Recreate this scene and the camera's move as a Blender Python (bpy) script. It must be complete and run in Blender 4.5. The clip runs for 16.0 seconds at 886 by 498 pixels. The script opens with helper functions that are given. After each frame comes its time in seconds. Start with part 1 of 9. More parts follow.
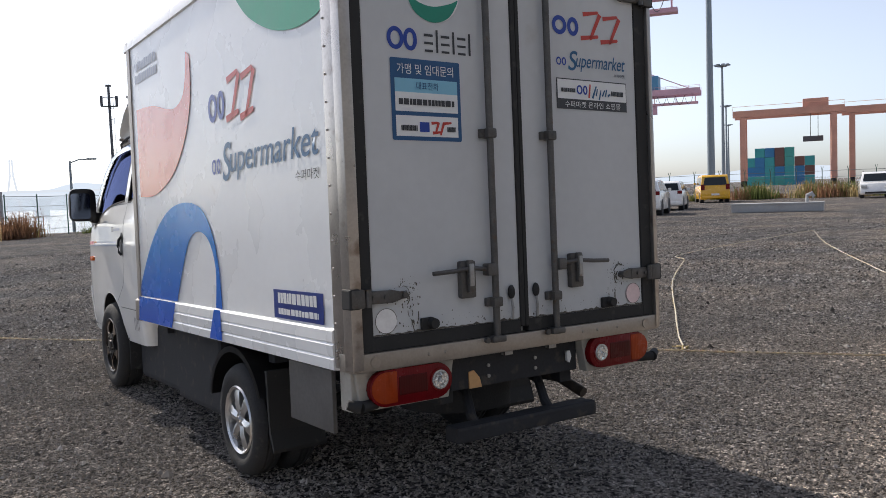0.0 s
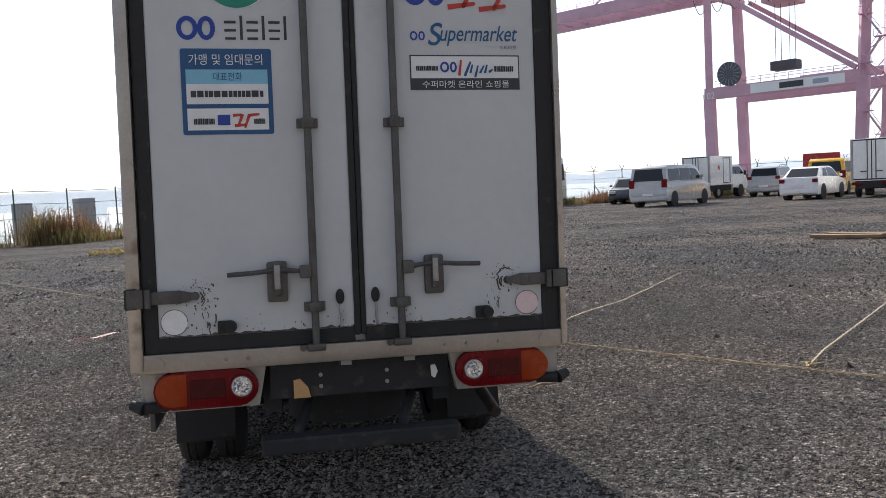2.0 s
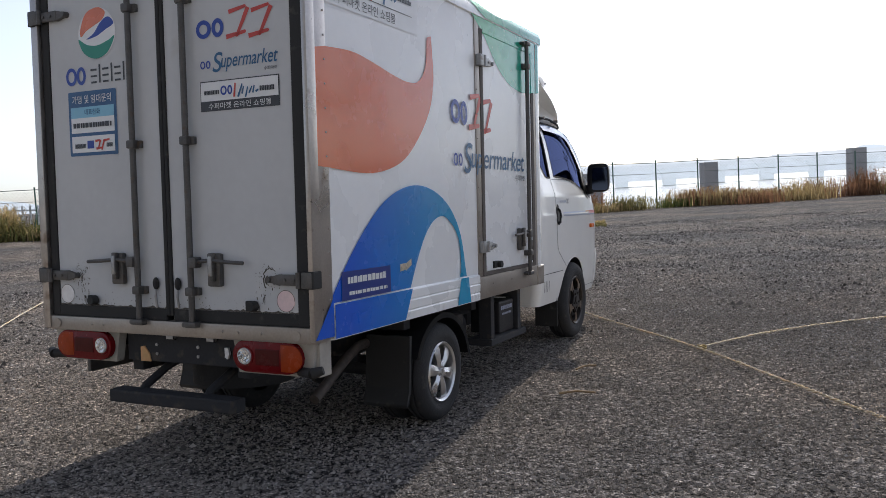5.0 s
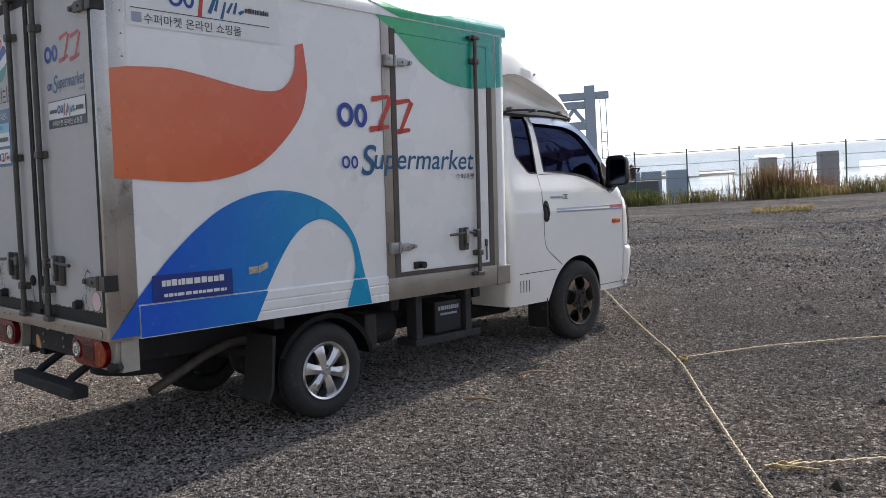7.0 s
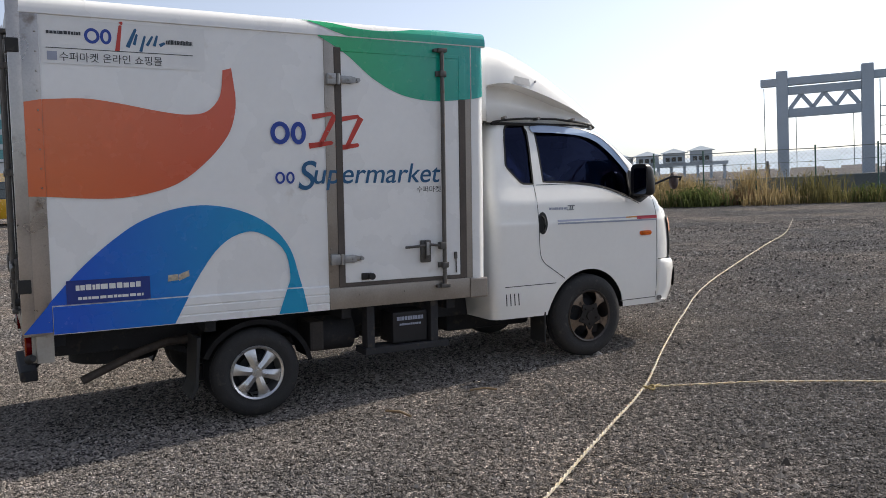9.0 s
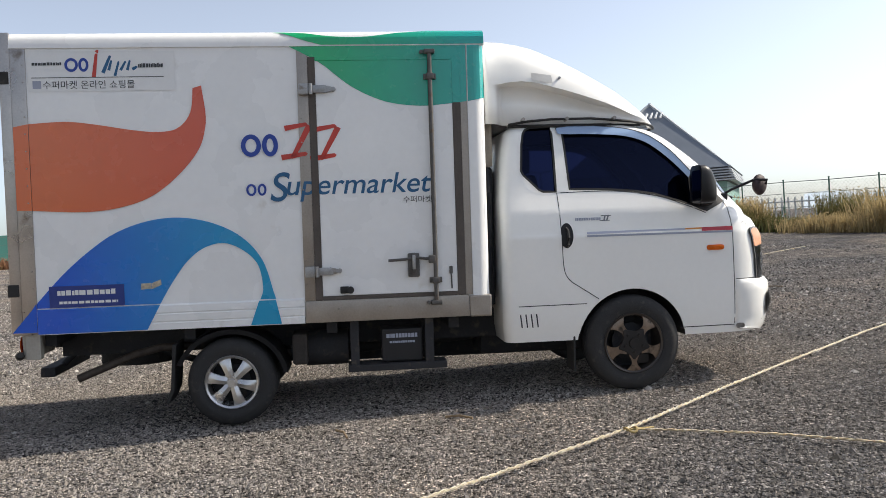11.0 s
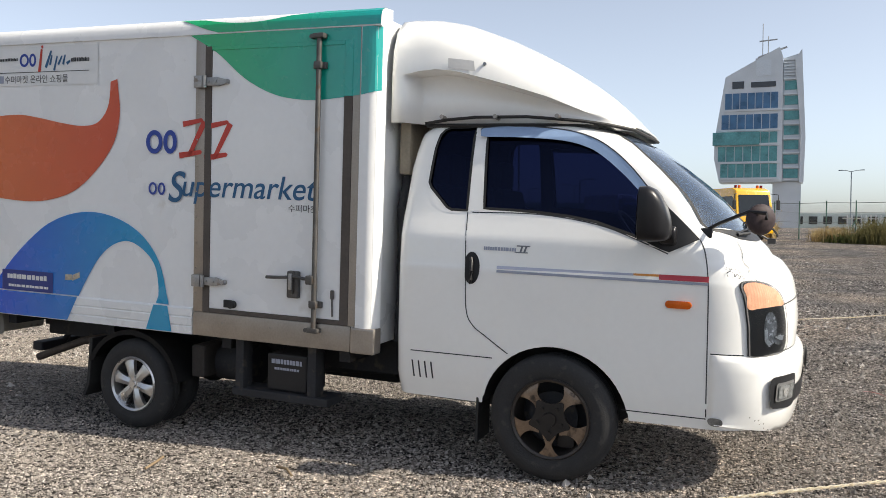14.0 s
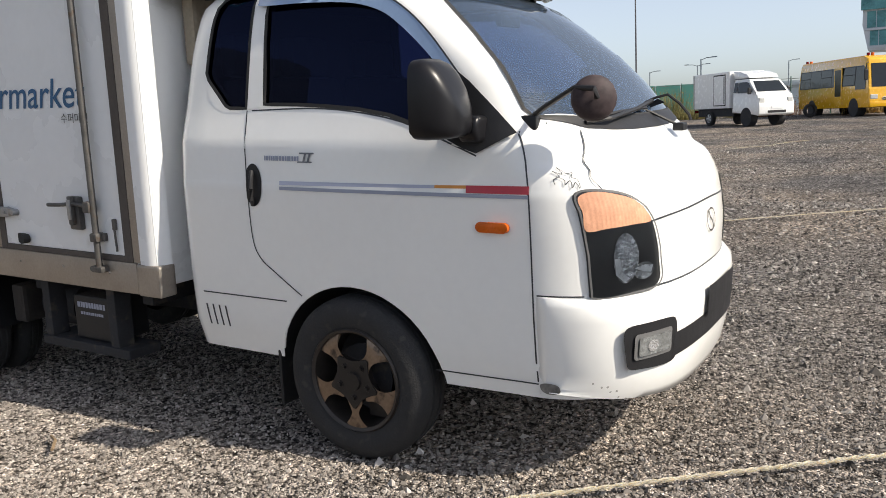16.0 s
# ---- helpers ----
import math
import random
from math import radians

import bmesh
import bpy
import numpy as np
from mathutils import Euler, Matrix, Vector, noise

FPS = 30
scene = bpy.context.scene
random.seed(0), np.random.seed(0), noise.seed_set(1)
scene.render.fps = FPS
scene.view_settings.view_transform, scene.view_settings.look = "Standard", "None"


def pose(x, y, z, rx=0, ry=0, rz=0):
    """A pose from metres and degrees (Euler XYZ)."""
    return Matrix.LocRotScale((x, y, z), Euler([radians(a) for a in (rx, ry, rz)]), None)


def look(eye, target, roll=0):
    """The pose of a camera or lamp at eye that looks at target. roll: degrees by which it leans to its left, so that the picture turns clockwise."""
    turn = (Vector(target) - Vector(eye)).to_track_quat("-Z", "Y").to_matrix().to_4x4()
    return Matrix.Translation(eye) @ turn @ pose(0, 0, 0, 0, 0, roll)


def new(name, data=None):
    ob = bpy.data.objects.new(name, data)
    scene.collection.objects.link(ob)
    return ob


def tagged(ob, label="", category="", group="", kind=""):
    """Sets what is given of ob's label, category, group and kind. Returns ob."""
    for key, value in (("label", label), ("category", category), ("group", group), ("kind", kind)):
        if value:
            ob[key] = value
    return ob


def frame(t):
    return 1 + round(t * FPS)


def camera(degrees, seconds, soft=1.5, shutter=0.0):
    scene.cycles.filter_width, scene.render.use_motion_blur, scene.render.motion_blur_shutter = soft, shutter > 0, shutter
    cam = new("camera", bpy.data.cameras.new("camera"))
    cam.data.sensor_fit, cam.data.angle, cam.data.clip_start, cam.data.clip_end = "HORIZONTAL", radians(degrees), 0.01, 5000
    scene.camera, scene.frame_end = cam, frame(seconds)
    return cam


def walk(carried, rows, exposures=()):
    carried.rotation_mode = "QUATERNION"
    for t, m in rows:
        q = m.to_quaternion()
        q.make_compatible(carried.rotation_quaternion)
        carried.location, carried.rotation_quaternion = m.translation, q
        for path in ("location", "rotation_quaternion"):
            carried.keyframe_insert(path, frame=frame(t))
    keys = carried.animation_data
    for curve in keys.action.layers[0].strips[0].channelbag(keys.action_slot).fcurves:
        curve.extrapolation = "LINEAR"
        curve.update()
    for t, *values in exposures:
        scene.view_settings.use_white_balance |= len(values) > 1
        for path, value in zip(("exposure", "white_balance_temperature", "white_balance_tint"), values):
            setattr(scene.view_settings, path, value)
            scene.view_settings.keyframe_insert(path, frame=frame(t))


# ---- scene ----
cam = camera(56.1, 16.0, soft=0.6)
PATH = [
    (0, (-2.292, -2.739, 1.378), (-1.154, -1.1, 1.244), -2.2),
    (0.5, (-1.82, -2.932, 1.388), (-0.864, -1.181, 1.246), -2.7),
    (1, (-1.32, -3.027, 1.357), (-0.499, -1.209, 1.212), -2.7),
    (1.5, (-0.834, -3.151, 1.349), (-0.205, -1.257, 1.21), -3.2),
    (2, (-0.334, -3.22, 1.343), (0.074, -1.267, 1.199), -2.9),
    (2.5, (0.183, -3.321, 1.33), (0.417, -1.339, 1.207), -2.7),
    (3, (0.708, -3.393, 1.313), (0.721, -1.399, 1.165), -3.2),
    (3.2, (0.931, -3.385, 1.305), (0.882, -1.392, 1.144), -2.8),
    (5.3, (3.151, -2.811, 1.323), (2.194, -1.061, 1.172), -2.8),
    (5.5, (3.328, -2.693, 1.334), (2.333, -0.965, 1.172), -2.4),
    (6, (3.789, -2.442, 1.321), (2.617, -0.828, 1.179), -3.0),
    (6.5, (4.209, -2.106, 1.301), (2.915, -0.589, 1.145), -3.6),
    (7, (4.594, -1.76, 1.32), (3.222, -0.314, 1.168), -3.7),
    (7.5, (4.945, -1.399, 1.317), (3.477, -0.048, 1.176), -3.4),
    (8, (5.285, -1.023, 1.352), (3.707, 0.2, 1.224), -3.1),
    (8.5, (5.601, -0.665, 1.353), (3.949, 0.456, 1.224), -3.1),
    (9, (5.845, -0.207, 1.388), (4.098, 0.755, 1.237), -3.1),
    (9.2, (5.942, 0.001, 1.377), (4.161, 0.9, 1.239), -3.1),
    (11.3, (6.155, 2.404, 1.139), (4.159, 2.523, 1.1), -3.6),
    (11.5, (6.153, 2.663, 1.149), (4.155, 2.721, 1.104), -3.3),
    (12, (5.968, 3.212, 1.204), (3.972, 3.138, 1.102), -2.4),
    (12.5, (5.763, 3.697, 1.215), (3.771, 3.548, 1.116), -2.3),
    (13, (5.498, 4.151, 1.218), (3.523, 3.868, 1.076), -1.9),
    (13.5, (5.112, 4.524, 1.26), (3.178, 4.024, 1.147), -1.4),
    (14, (4.793, 4.924, 1.297), (2.941, 4.169, 1.236), 0.5),
    (14.5, (4.468, 5.276, 1.3), (2.651, 4.445, 1.215), 1.8),
    (15, (4.123, 5.584, 1.292), (2.345, 4.679, 1.155), 1.9),
    (15.5, (3.665, 5.699, 1.276), (1.948, 4.694, 1.072), 0.5),
    (16, (3.184, 5.756, 1.285), (1.494, 4.733, 0.979), -2.8),
]

EXPOSURES = [(0.0, 0.46, 6550, 11), (1.5, 0.63, 6500, 11), (3.0, 0.54, 6500, 11), (5.5, 0.52, 6500, 11), (7.0, 0.60, 6550, 11), (9.0, 0.43, 6600, 10), (12.0, 0.74, 6750, 8), (14.0, 0.66, 6800, 8), (16.0, 0.48, 6750, 9)]
walk(cam, [(t, look(eye, target, roll)) for t, eye, target, roll in PATH], EXPOSURES)

# ---- daylight ----
SUN = Vector((-0.08, 1.19, 1.0)).normalized()          # towards the sun
world = bpy.data.worlds.new("sky")
scene.world = world
world.use_nodes = True
wn = world.node_tree
sky = wn.nodes.new("ShaderNodeTexSky")
sky.sky_type = "NISHITA"
sky.sun_disc = False
sky.sun_elevation = math.asin(SUN.z)
sky.sun_rotation = math.atan2(SUN.x, SUN.y)
sky.air_density, sky.dust_density, sky.ozone_density = 0.75, 1.3, 4.0
pale = wn.nodes.new("ShaderNodeHueSaturation")          # thin sea haze: the sky's own colours, paler
pale.inputs["Saturation"].default_value = 0.56
wn.links.new(sky.outputs[0], pale.inputs["Color"])
wn.links.new(pale.outputs[0], wn.nodes["Background"].inputs[0])
wn.nodes["Background"].inputs[1].default_value = 0.135
sun = new("sun", bpy.data.lights.new("sun", "SUN"))
sun.data.energy, sun.data.angle, sun.data.color = 4.5, radians(0.6), (1.0, 0.92, 0.81)
sun.matrix_world = look(SUN * 50, (0, 0, 0))

# ---- materials ----
def rgb(c):
    return (*c, 1.0) if len(c) == 3 else c


def surf(name, base, rough=0.5, metal=0.0, vary=0.12, scale=6.0, fine=60.0, bump=0.0, stain=None, stain_at=0.6,
         coat=0.0, spec=0.5, each=0.0):
    """A painted or solid surface with broad stains, fine grain and relief."""
    m = bpy.data.materials.new(name)
    m.use_nodes = True
    t = m.node_tree
    N, L = t.nodes, t.links
    b = N["Principled BSDF"]
    co = N.new("ShaderNodeTexCoord")
    n1, n2 = N.new("ShaderNodeTexNoise"), N.new("ShaderNodeTexNoise")
    for n, s in ((n1, scale), (n2, fine)):
        n.inputs["Scale"].default_value, n.inputs["Detail"].default_value = s, 5.0
        L.new(co.outputs["Object"], n.inputs["Vector"])
    add = N.new("ShaderNodeMath"); add.operation = "MULTIPLY_ADD"
    L.new(n1.outputs[0], add.inputs[0]); add.inputs[1].default_value = 0.65
    mul = N.new("ShaderNodeMath"); mul.operation = "MULTIPLY"
    L.new(n2.outputs[0], mul.inputs[0]); mul.inputs[1].default_value = 0.35
    L.new(mul.outputs[0], add.inputs[2])
    ramp = N.new("ShaderNodeValToRGB")
    lo = [max(0.0, c * (1 - vary * 1.6)) for c in base[:3]]
    hi = [min(1.0, c * (1 + vary)) for c in base[:3]]
    ramp.color_ramp.elements[0].position, ramp.color_ramp.elements[1].position = 0.3, 0.7
    ramp.color_ramp.elements[0].color, ramp.color_ramp.elements[1].color = rgb(lo), rgb(hi)
    L.new(add.outputs[0], ramp.inputs[0])
    out = ramp.outputs[0]
    if stain:
        n3 = N.new("ShaderNodeTexNoise")
        n3.inputs["Scale"].default_value, n3.inputs["Detail"].default_value = scale * 1.7, 8.0
        L.new(co.outputs["Object"], n3.inputs["Vector"])
        r3 = N.new("ShaderNodeMapRange")
        r3.inputs[1].default_value, r3.inputs[2].default_value = stain_at, stain_at + 0.12
        L.new(n3.outputs[0], r3.inputs[0])
        mix = N.new("ShaderNodeMixRGB")
        L.new(r3.outputs[0], mix.inputs[0]); L.new(out, mix.inputs[1]); mix.inputs[2].default_value = rgb(stain)
        out = mix.outputs[0]
    if each:
        info = N.new("ShaderNodeObjectInfo")
        geo = N.new("ShaderNodeNewGeometry")
        s = N.new("ShaderNodeMath"); s.operation = "ADD"
        L.new(info.outputs["Random"], s.inputs[0]); L.new(geo.outputs["Random Per Island"], s.inputs[1])
        mr = N.new("ShaderNodeMapRange")
        mr.inputs[2].default_value = 2.0
        mr.inputs[3].default_value, mr.inputs[4].default_value = 1 - each, 1 + each
        L.new(s.outputs[0], mr.inputs[0])
        mm = N.new("ShaderNodeVectorMath"); mm.operation = "SCALE"
        L.new(out, mm.inputs[0]); L.new(mr.outputs[0], mm.inputs["Scale"])
        out = mm.outputs[0]
    L.new(out, b.inputs["Base Color"])
    rr = N.new("ShaderNodeMapRange")
    rr.inputs[3].default_value, rr.inputs[4].default_value = max(0.02, rough - 0.12), min(1.0, rough + 0.12)
    L.new(n1.outputs[0], rr.inputs[0]); L.new(rr.outputs[0], b.inputs["Roughness"])
    b.inputs["Metallic"].default_value = metal
    b.inputs["Specular IOR Level"].default_value = spec
    b.inputs["Coat Weight"].default_value = coat
    b.inputs["Coat Roughness"].default_value = 0.08
    if bump:
        bp = N.new("ShaderNodeBump")
        bp.inputs["Strength"].default_value, bp.inputs["Distance"].default_value = bump, 0.01
        L.new(n2.outputs[0], bp.inputs["Height"]); L.new(bp.outputs[0], b.inputs["Normal"])
    return m


def printed(name, a, b_, axis, lo, hi, rough=0.26):
    """Printed film whose colour runs from a to b_ along one axis of the thing."""
    m = surf(name, a, rough, vary=0.04, coat=0.35, spec=0.5)
    N, L = m.node_tree.nodes, m.node_tree.links
    co = N.new("ShaderNodeTexCoord")
    sep = N.new("ShaderNodeSeparateXYZ")
    L.new(co.outputs["Object"], sep.inputs[0])
    mr = N.new("ShaderNodeMapRange")
    mr.inputs[1].default_value, mr.inputs[2].default_value = lo, hi
    L.new(sep.outputs[axis], mr.inputs[0])
    mix = N.new("ShaderNodeMixRGB")
    mix.inputs[1].default_value, mix.inputs[2].default_value = rgb(a), rgb(b_)
    L.new(mr.outputs[0], mix.inputs[0])
    L.new(mix.outputs[0], N["Principled BSDF"].inputs["Base Color"])
    return m


def glass(name, tint, rough=0.02, body=0.0, gloss=(1, 1, 1), veil_tint=(.6, .62, .62)):
    """A pane: clear reflection over a tinted view through."""
    m = bpy.data.materials.new(name)
    m.use_nodes = True
    N, L = m.node_tree.nodes, m.node_tree.links
    N.remove(N["Principled BSDF"])
    tr, gl, fr, mix = (N.new("ShaderNodeBsdfTransparent"), N.new("ShaderNodeBsdfGlossy"),
                       N.new("ShaderNodeFresnel"), N.new("ShaderNodeMixShader"))
    tr.inputs[0].default_value = rgb(tint)
    gl.inputs[0].default_value = rgb(gloss)
    gl.inputs[1].default_value = rough
    fr.inputs[0].default_value = 1.52
    n = N.new("ShaderNodeTexNoise"); n.inputs["Scale"].default_value = 3.0
    bp = N.new("ShaderNodeBump"); bp.inputs["Strength"].default_value = 0.02
    L.new(n.outputs[0], bp.inputs["Height"]); L.new(bp.outputs[0], gl.inputs["Normal"])
    src = tr.outputs[0]
    # diffuse veil over the pane, for dust and for painted sky reflection
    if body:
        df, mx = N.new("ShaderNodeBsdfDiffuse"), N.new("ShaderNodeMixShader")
        df.inputs[0].default_value = rgb(veil_tint)
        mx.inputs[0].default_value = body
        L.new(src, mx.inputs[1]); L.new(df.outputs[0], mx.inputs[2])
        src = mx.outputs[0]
    L.new(fr.outputs[0], mix.inputs[0]); L.new(src, mix.inputs[1]); L.new(gl.outputs[0], mix.inputs[2])
    L.new(mix.outputs[0], N["Material Output"].inputs[0])
    return m


def lens(name, tint):
    """Moulded lamp plastic: coloured, ribbed and glossy."""
    m = surf(name, tint, 0.25, vary=0.15, scale=20, fine=140, spec=0.2)
    N, L = m.node_tree.nodes, m.node_tree.links
    co, w, bp = N.new("ShaderNodeTexCoord"), N.new("ShaderNodeTexWave"), N.new("ShaderNodeBump")
    w.inputs["Scale"].default_value = 28.0
    bp.inputs["Strength"].default_value, bp.inputs["Distance"].default_value = 0.12, 0.003
    L.new(co.outputs["Object"], w.inputs[0]); L.new(w.outputs[1], bp.inputs["Height"])
    L.new(bp.outputs[0], N["Principled BSDF"].inputs["Normal"])
    return m


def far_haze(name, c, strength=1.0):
    """A plain backdrop for distance: its haze is put in as an even pale glow."""
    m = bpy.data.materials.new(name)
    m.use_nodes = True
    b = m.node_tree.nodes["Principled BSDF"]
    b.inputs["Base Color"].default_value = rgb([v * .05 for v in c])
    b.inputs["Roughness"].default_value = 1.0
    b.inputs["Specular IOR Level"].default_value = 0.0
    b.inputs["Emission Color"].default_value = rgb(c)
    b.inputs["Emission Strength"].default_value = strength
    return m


def gravel_material():
    m = bpy.data.materials.new("gravel")
    m.use_nodes = True
    N, L = m.node_tree.nodes, m.node_tree.links
    b = N["Principled BSDF"]
    co = N.new("ShaderNodeTexCoord")
    v = N.new("ShaderNodeTexVoronoi"); v.inputs["Scale"].default_value = 92.0
    v2 = N.new("ShaderNodeTexVoronoi"); v2.inputs["Scale"].default_value = 38.0
    big = N.new("ShaderNodeTexNoise"); big.inputs["Scale"].default_value, big.inputs["Detail"].default_value = 0.35, 7.0
    mid = N.new("ShaderNodeTexNoise"); mid.inputs["Scale"].default_value, mid.inputs["Detail"].default_value = 2.3, 6.0
    for n in (v, v2, big, mid):
        L.new(co.outputs["Object"], n.inputs["Vector"])
    sep = N.new("ShaderNodeSeparateColor")
    L.new(v.outputs["Color"], sep.inputs[0])
    ramp = N.new("ShaderNodeValToRGB")
    e = ramp.color_ramp.elements
    e[0].position, e[0].color = 0.0, (0.10, 0.093, 0.088, 1)
    e[1].position, e[1].color = 1.0, (0.54, 0.50, 0.46, 1)
    k = e.new(0.45); k.color = (0.255, 0.234, 0.218, 1)
    k = e.new(0.85); k.color = (0.40, 0.37, 0.345, 1)
    L.new(sep.outputs[0], ramp.inputs[0])
    gap = N.new("ShaderNodeMapRange")                      # shade between the larger stones, painted as darker gaps
    gap.inputs[1].default_value, gap.inputs[2].default_value, gap.inputs[3].default_value, gap.inputs[4].default_value = 0.25, 0.75, 1.42, 0.42
    L.new(v2.outputs["Distance"], gap.inputs[0])
    soil = N.new("ShaderNodeValToRGB")
    soil.color_ramp.elements[0].position, soil.color_ramp.elements[1].position = 0.40, 0.62
    soil.color_ramp.elements[0].color, soil.color_ramp.elements[1].color = (0.70, 0.71, 0.74, 1), (1.22, 1.13, 1.03, 1)
    L.new(big.outputs[0], soil.inputs[0])
    mul = N.new("ShaderNodeMixRGB"); mul.blend_type = "MULTIPLY"; mul.inputs[0].default_value = 1.0
    L.new(ramp.outputs[0], mul.inputs[1]); L.new(soil.outputs[0], mul.inputs[2])
    fine = N.new("ShaderNodeMapRange")
    fine.inputs[1].default_value, fine.inputs[2].default_value = 0.35, 0.7
    fine.inputs[3].default_value, fine.inputs[4].default_value = 0.66, 1.3
    L.new(mid.outputs[0], fine.inputs[0])
    clump = N.new("ShaderNodeTexNoise"); clump.inputs["Scale"].default_value, clump.inputs["Detail"].default_value = 21.0, 3.0
    L.new(co.outputs["Object"], clump.inputs["Vector"])
    cm = N.new("ShaderNodeMapRange")
    cm.inputs[1].default_value, cm.inputs[2].default_value, cm.inputs[3].default_value, cm.inputs[4].default_value = 0.36, 0.64, 0.30, 1.70
    L.new(clump.outputs[0], cm.inputs[0])
    gm = N.new("ShaderNodeMath"); gm.operation = "MULTIPLY"
    L.new(fine.outputs[0], gm.inputs[0]); L.new(gap.outputs[0], gm.inputs[1])
    both = N.new("ShaderNodeMath"); both.operation = "MULTIPLY"
    L.new(gm.outputs[0], both.inputs[0]); L.new(cm.outputs[0], both.inputs[1])
    sc = N.new("ShaderNodeVectorMath"); sc.operation = "SCALE"
    L.new(mul.outputs[0], sc.inputs[0]); L.new(both.outputs[0], sc.inputs["Scale"])
    L.new(sc.outputs[0], b.inputs["Base Color"])
    b.inputs["Roughness"].default_value = 0.95
    b.inputs["Diffuse Roughness"].default_value = 1.0
    b.inputs["Specular IOR Level"].default_value = 0.12
    inv = N.new("ShaderNodeMath"); inv.operation = "SUBTRACT"; inv.inputs[0].default_value = 1.0
    L.new(v.outputs["Distance"], inv.inputs[1])
    h = N.new("ShaderNodeMath"); h.operation = "MULTIPLY_ADD"; h.inputs[1].default_value = -1.2
    L.new(v2.outputs["Distance"], h.inputs[0]); L.new(inv.outputs[0], h.inputs[2])
    bp = N.new("ShaderNodeBump")
    bp.inputs["Strength"].default_value, bp.inputs["Distance"].default_value = 1.0, 0.018
    L.new(h.outputs[0], bp.inputs["Height"]); L.new(bp.outputs[0], b.inputs["Normal"])
    return m


def stone_material(name, tones):
    """Broken stones, each of its own tone."""
    m = surf(name, (0.19, 0.17, 0.155), 0.9, vary=0.3, scale=30, fine=180, spec=0.25)
    N, L = m.node_tree.nodes, m.node_tree.links
    geo, ramp = N.new("ShaderNodeNewGeometry"), N.new("ShaderNodeValToRGB")
    e = ramp.color_ramp.elements
    e[0].position, e[0].color = tones[0][0], (*tones[0][1], 1)
    e[1].position, e[1].color = tones[-1][0], (*tones[-1][1], 1)
    for p, c in tones[1:-1]:
        k = e.new(p); k.color = (*c, 1)
    L.new(geo.outputs["Random Per Island"], ramp.inputs[0])
    L.new(ramp.outputs[0], N["Principled BSDF"].inputs["Base Color"])
    N["Principled BSDF"].inputs["Diffuse Roughness"].default_value = 1.0
    N["Principled BSDF"].inputs["Specular IOR Level"].default_value = 0.12
    return m


GRAVEL = gravel_material()
GRIT = stone_material("grit", ((0, (.17, .153, .136)), (.22, (.275, .248, .22)), (.6, (.355, .322, .288)), (.92, (.435, .398, .359)), (1, (.58, .54, .497))))
STONE = stone_material("stones", ((0, (.055, .051, .047)), (.35, (.21, .194, .178)), (.72, (.36, .333, .305)), (.93, (.55, .51, .47)), (1, (.72, .68, .63))))
PANEL = surf("white_panel", (0.82, 0.83, 0.83), 0.28, vary=0.03, scale=2.5, fine=25, stain=(0.62, 0.6, 0.56), stain_at=0.68, coat=0.15)
# rear door white set darker and cooler: shade put into the base colour
DOOR_PANEL_SHADED = surf("shaded_door_panel", (0.575, 0.59, 0.60), 0.6, vary=0.04, scale=2.5, fine=25, stain=(0.50, 0.50, 0.49), stain_at=0.66, spec=0.18)
PAINT = surf("white_paint", (0.89, 0.89, 0.865), 0.22, vary=0.02, scale=2, fine=30, coat=0.6)
ALU = surf("aluminium", (0.35, 0.315, 0.28), 0.40, 0.7, vary=0.14, scale=5, fine=90, stain=(0.34, 0.31, 0.28), stain_at=0.62)
POST_METAL = surf("worn_post", (0.44, 0.41, 0.385), 0.30, 0.85, vary=0.14, scale=5, fine=90, stain=(0.22, 0.18, 0.15), stain_at=0.60)
STEEL = surf("galvanised_steel", (0.36, 0.36, 0.36), 0.42, 0.7, vary=0.2, scale=9, fine=90, stain=(0.2, 0.15, 0.11), stain_at=0.64)
GREASY = surf("greasy_steel", (0.11, 0.105, 0.10), 0.5, 0.4, vary=0.25, scale=14, fine=120, stain=(0.1, 0.07, 0.05))
RUBBER = surf("black_rubber", (0.022, 0.022, 0.022), 0.75, vary=0.2, scale=9, fine=150, stain=(0.06, 0.055, 0.05), stain_at=0.62)
TYRE = surf("tyre_rubber", (0.028, 0.028, 0.029), 0.85, vary=0.2, scale=14, fine=120, bump=0.3, stain=(0.05, 0.046, 0.042), stain_at=0.6)
CHASSIS = surf("chassis_black", (0.024, 0.025, 0.029), 0.8, vary=0.25, scale=9, fine=80, stain=(0.06, 0.05, 0.042), stain_at=0.58)
PLASTIC = surf("black_plastic", (0.018, 0.018, 0.02), 0.5, vary=0.12, scale=12, fine=200, bump=0.08, spec=0.35)
SILVER = surf("silver_alloy", (0.62, 0.62, 0.62), 0.3, 0.85, vary=0.08, scale=9, fine=90, stain=(0.3, 0.28, 0.26), stain_at=0.66)
BRONZE = surf("bronze_alloy", (0.25, 0.19, 0.145), 0.38, 0.8, vary=0.2, scale=12, fine=90, stain=(0.06, 0.05, 0.045), stain_at=0.55)
CHROME = surf("chrome", (0.8, 0.8, 0.8), 0.08, 1.0, vary=0.02)
ORANGE = printed("orange_film", (0.66, 0.145, 0.045), (0.60, 0.08, 0.035), 1, 0.2, 1.2)
BLUE = printed("blue_film", (0.001, 0.095, 0.58), (0.001, 0.26, 0.70), 2, 0.75, 1.38)
BLUE_SIDE = printed("blue_side_film", (0.001, 0.095, 0.60), (0.002, 0.31, 0.56), 1, 0.25, 1.45)
TEAL = printed("teal_film", (0.004, 0.40, 0.15), (0.004, 0.34, 0.32), 1, 1.9, 2.9)
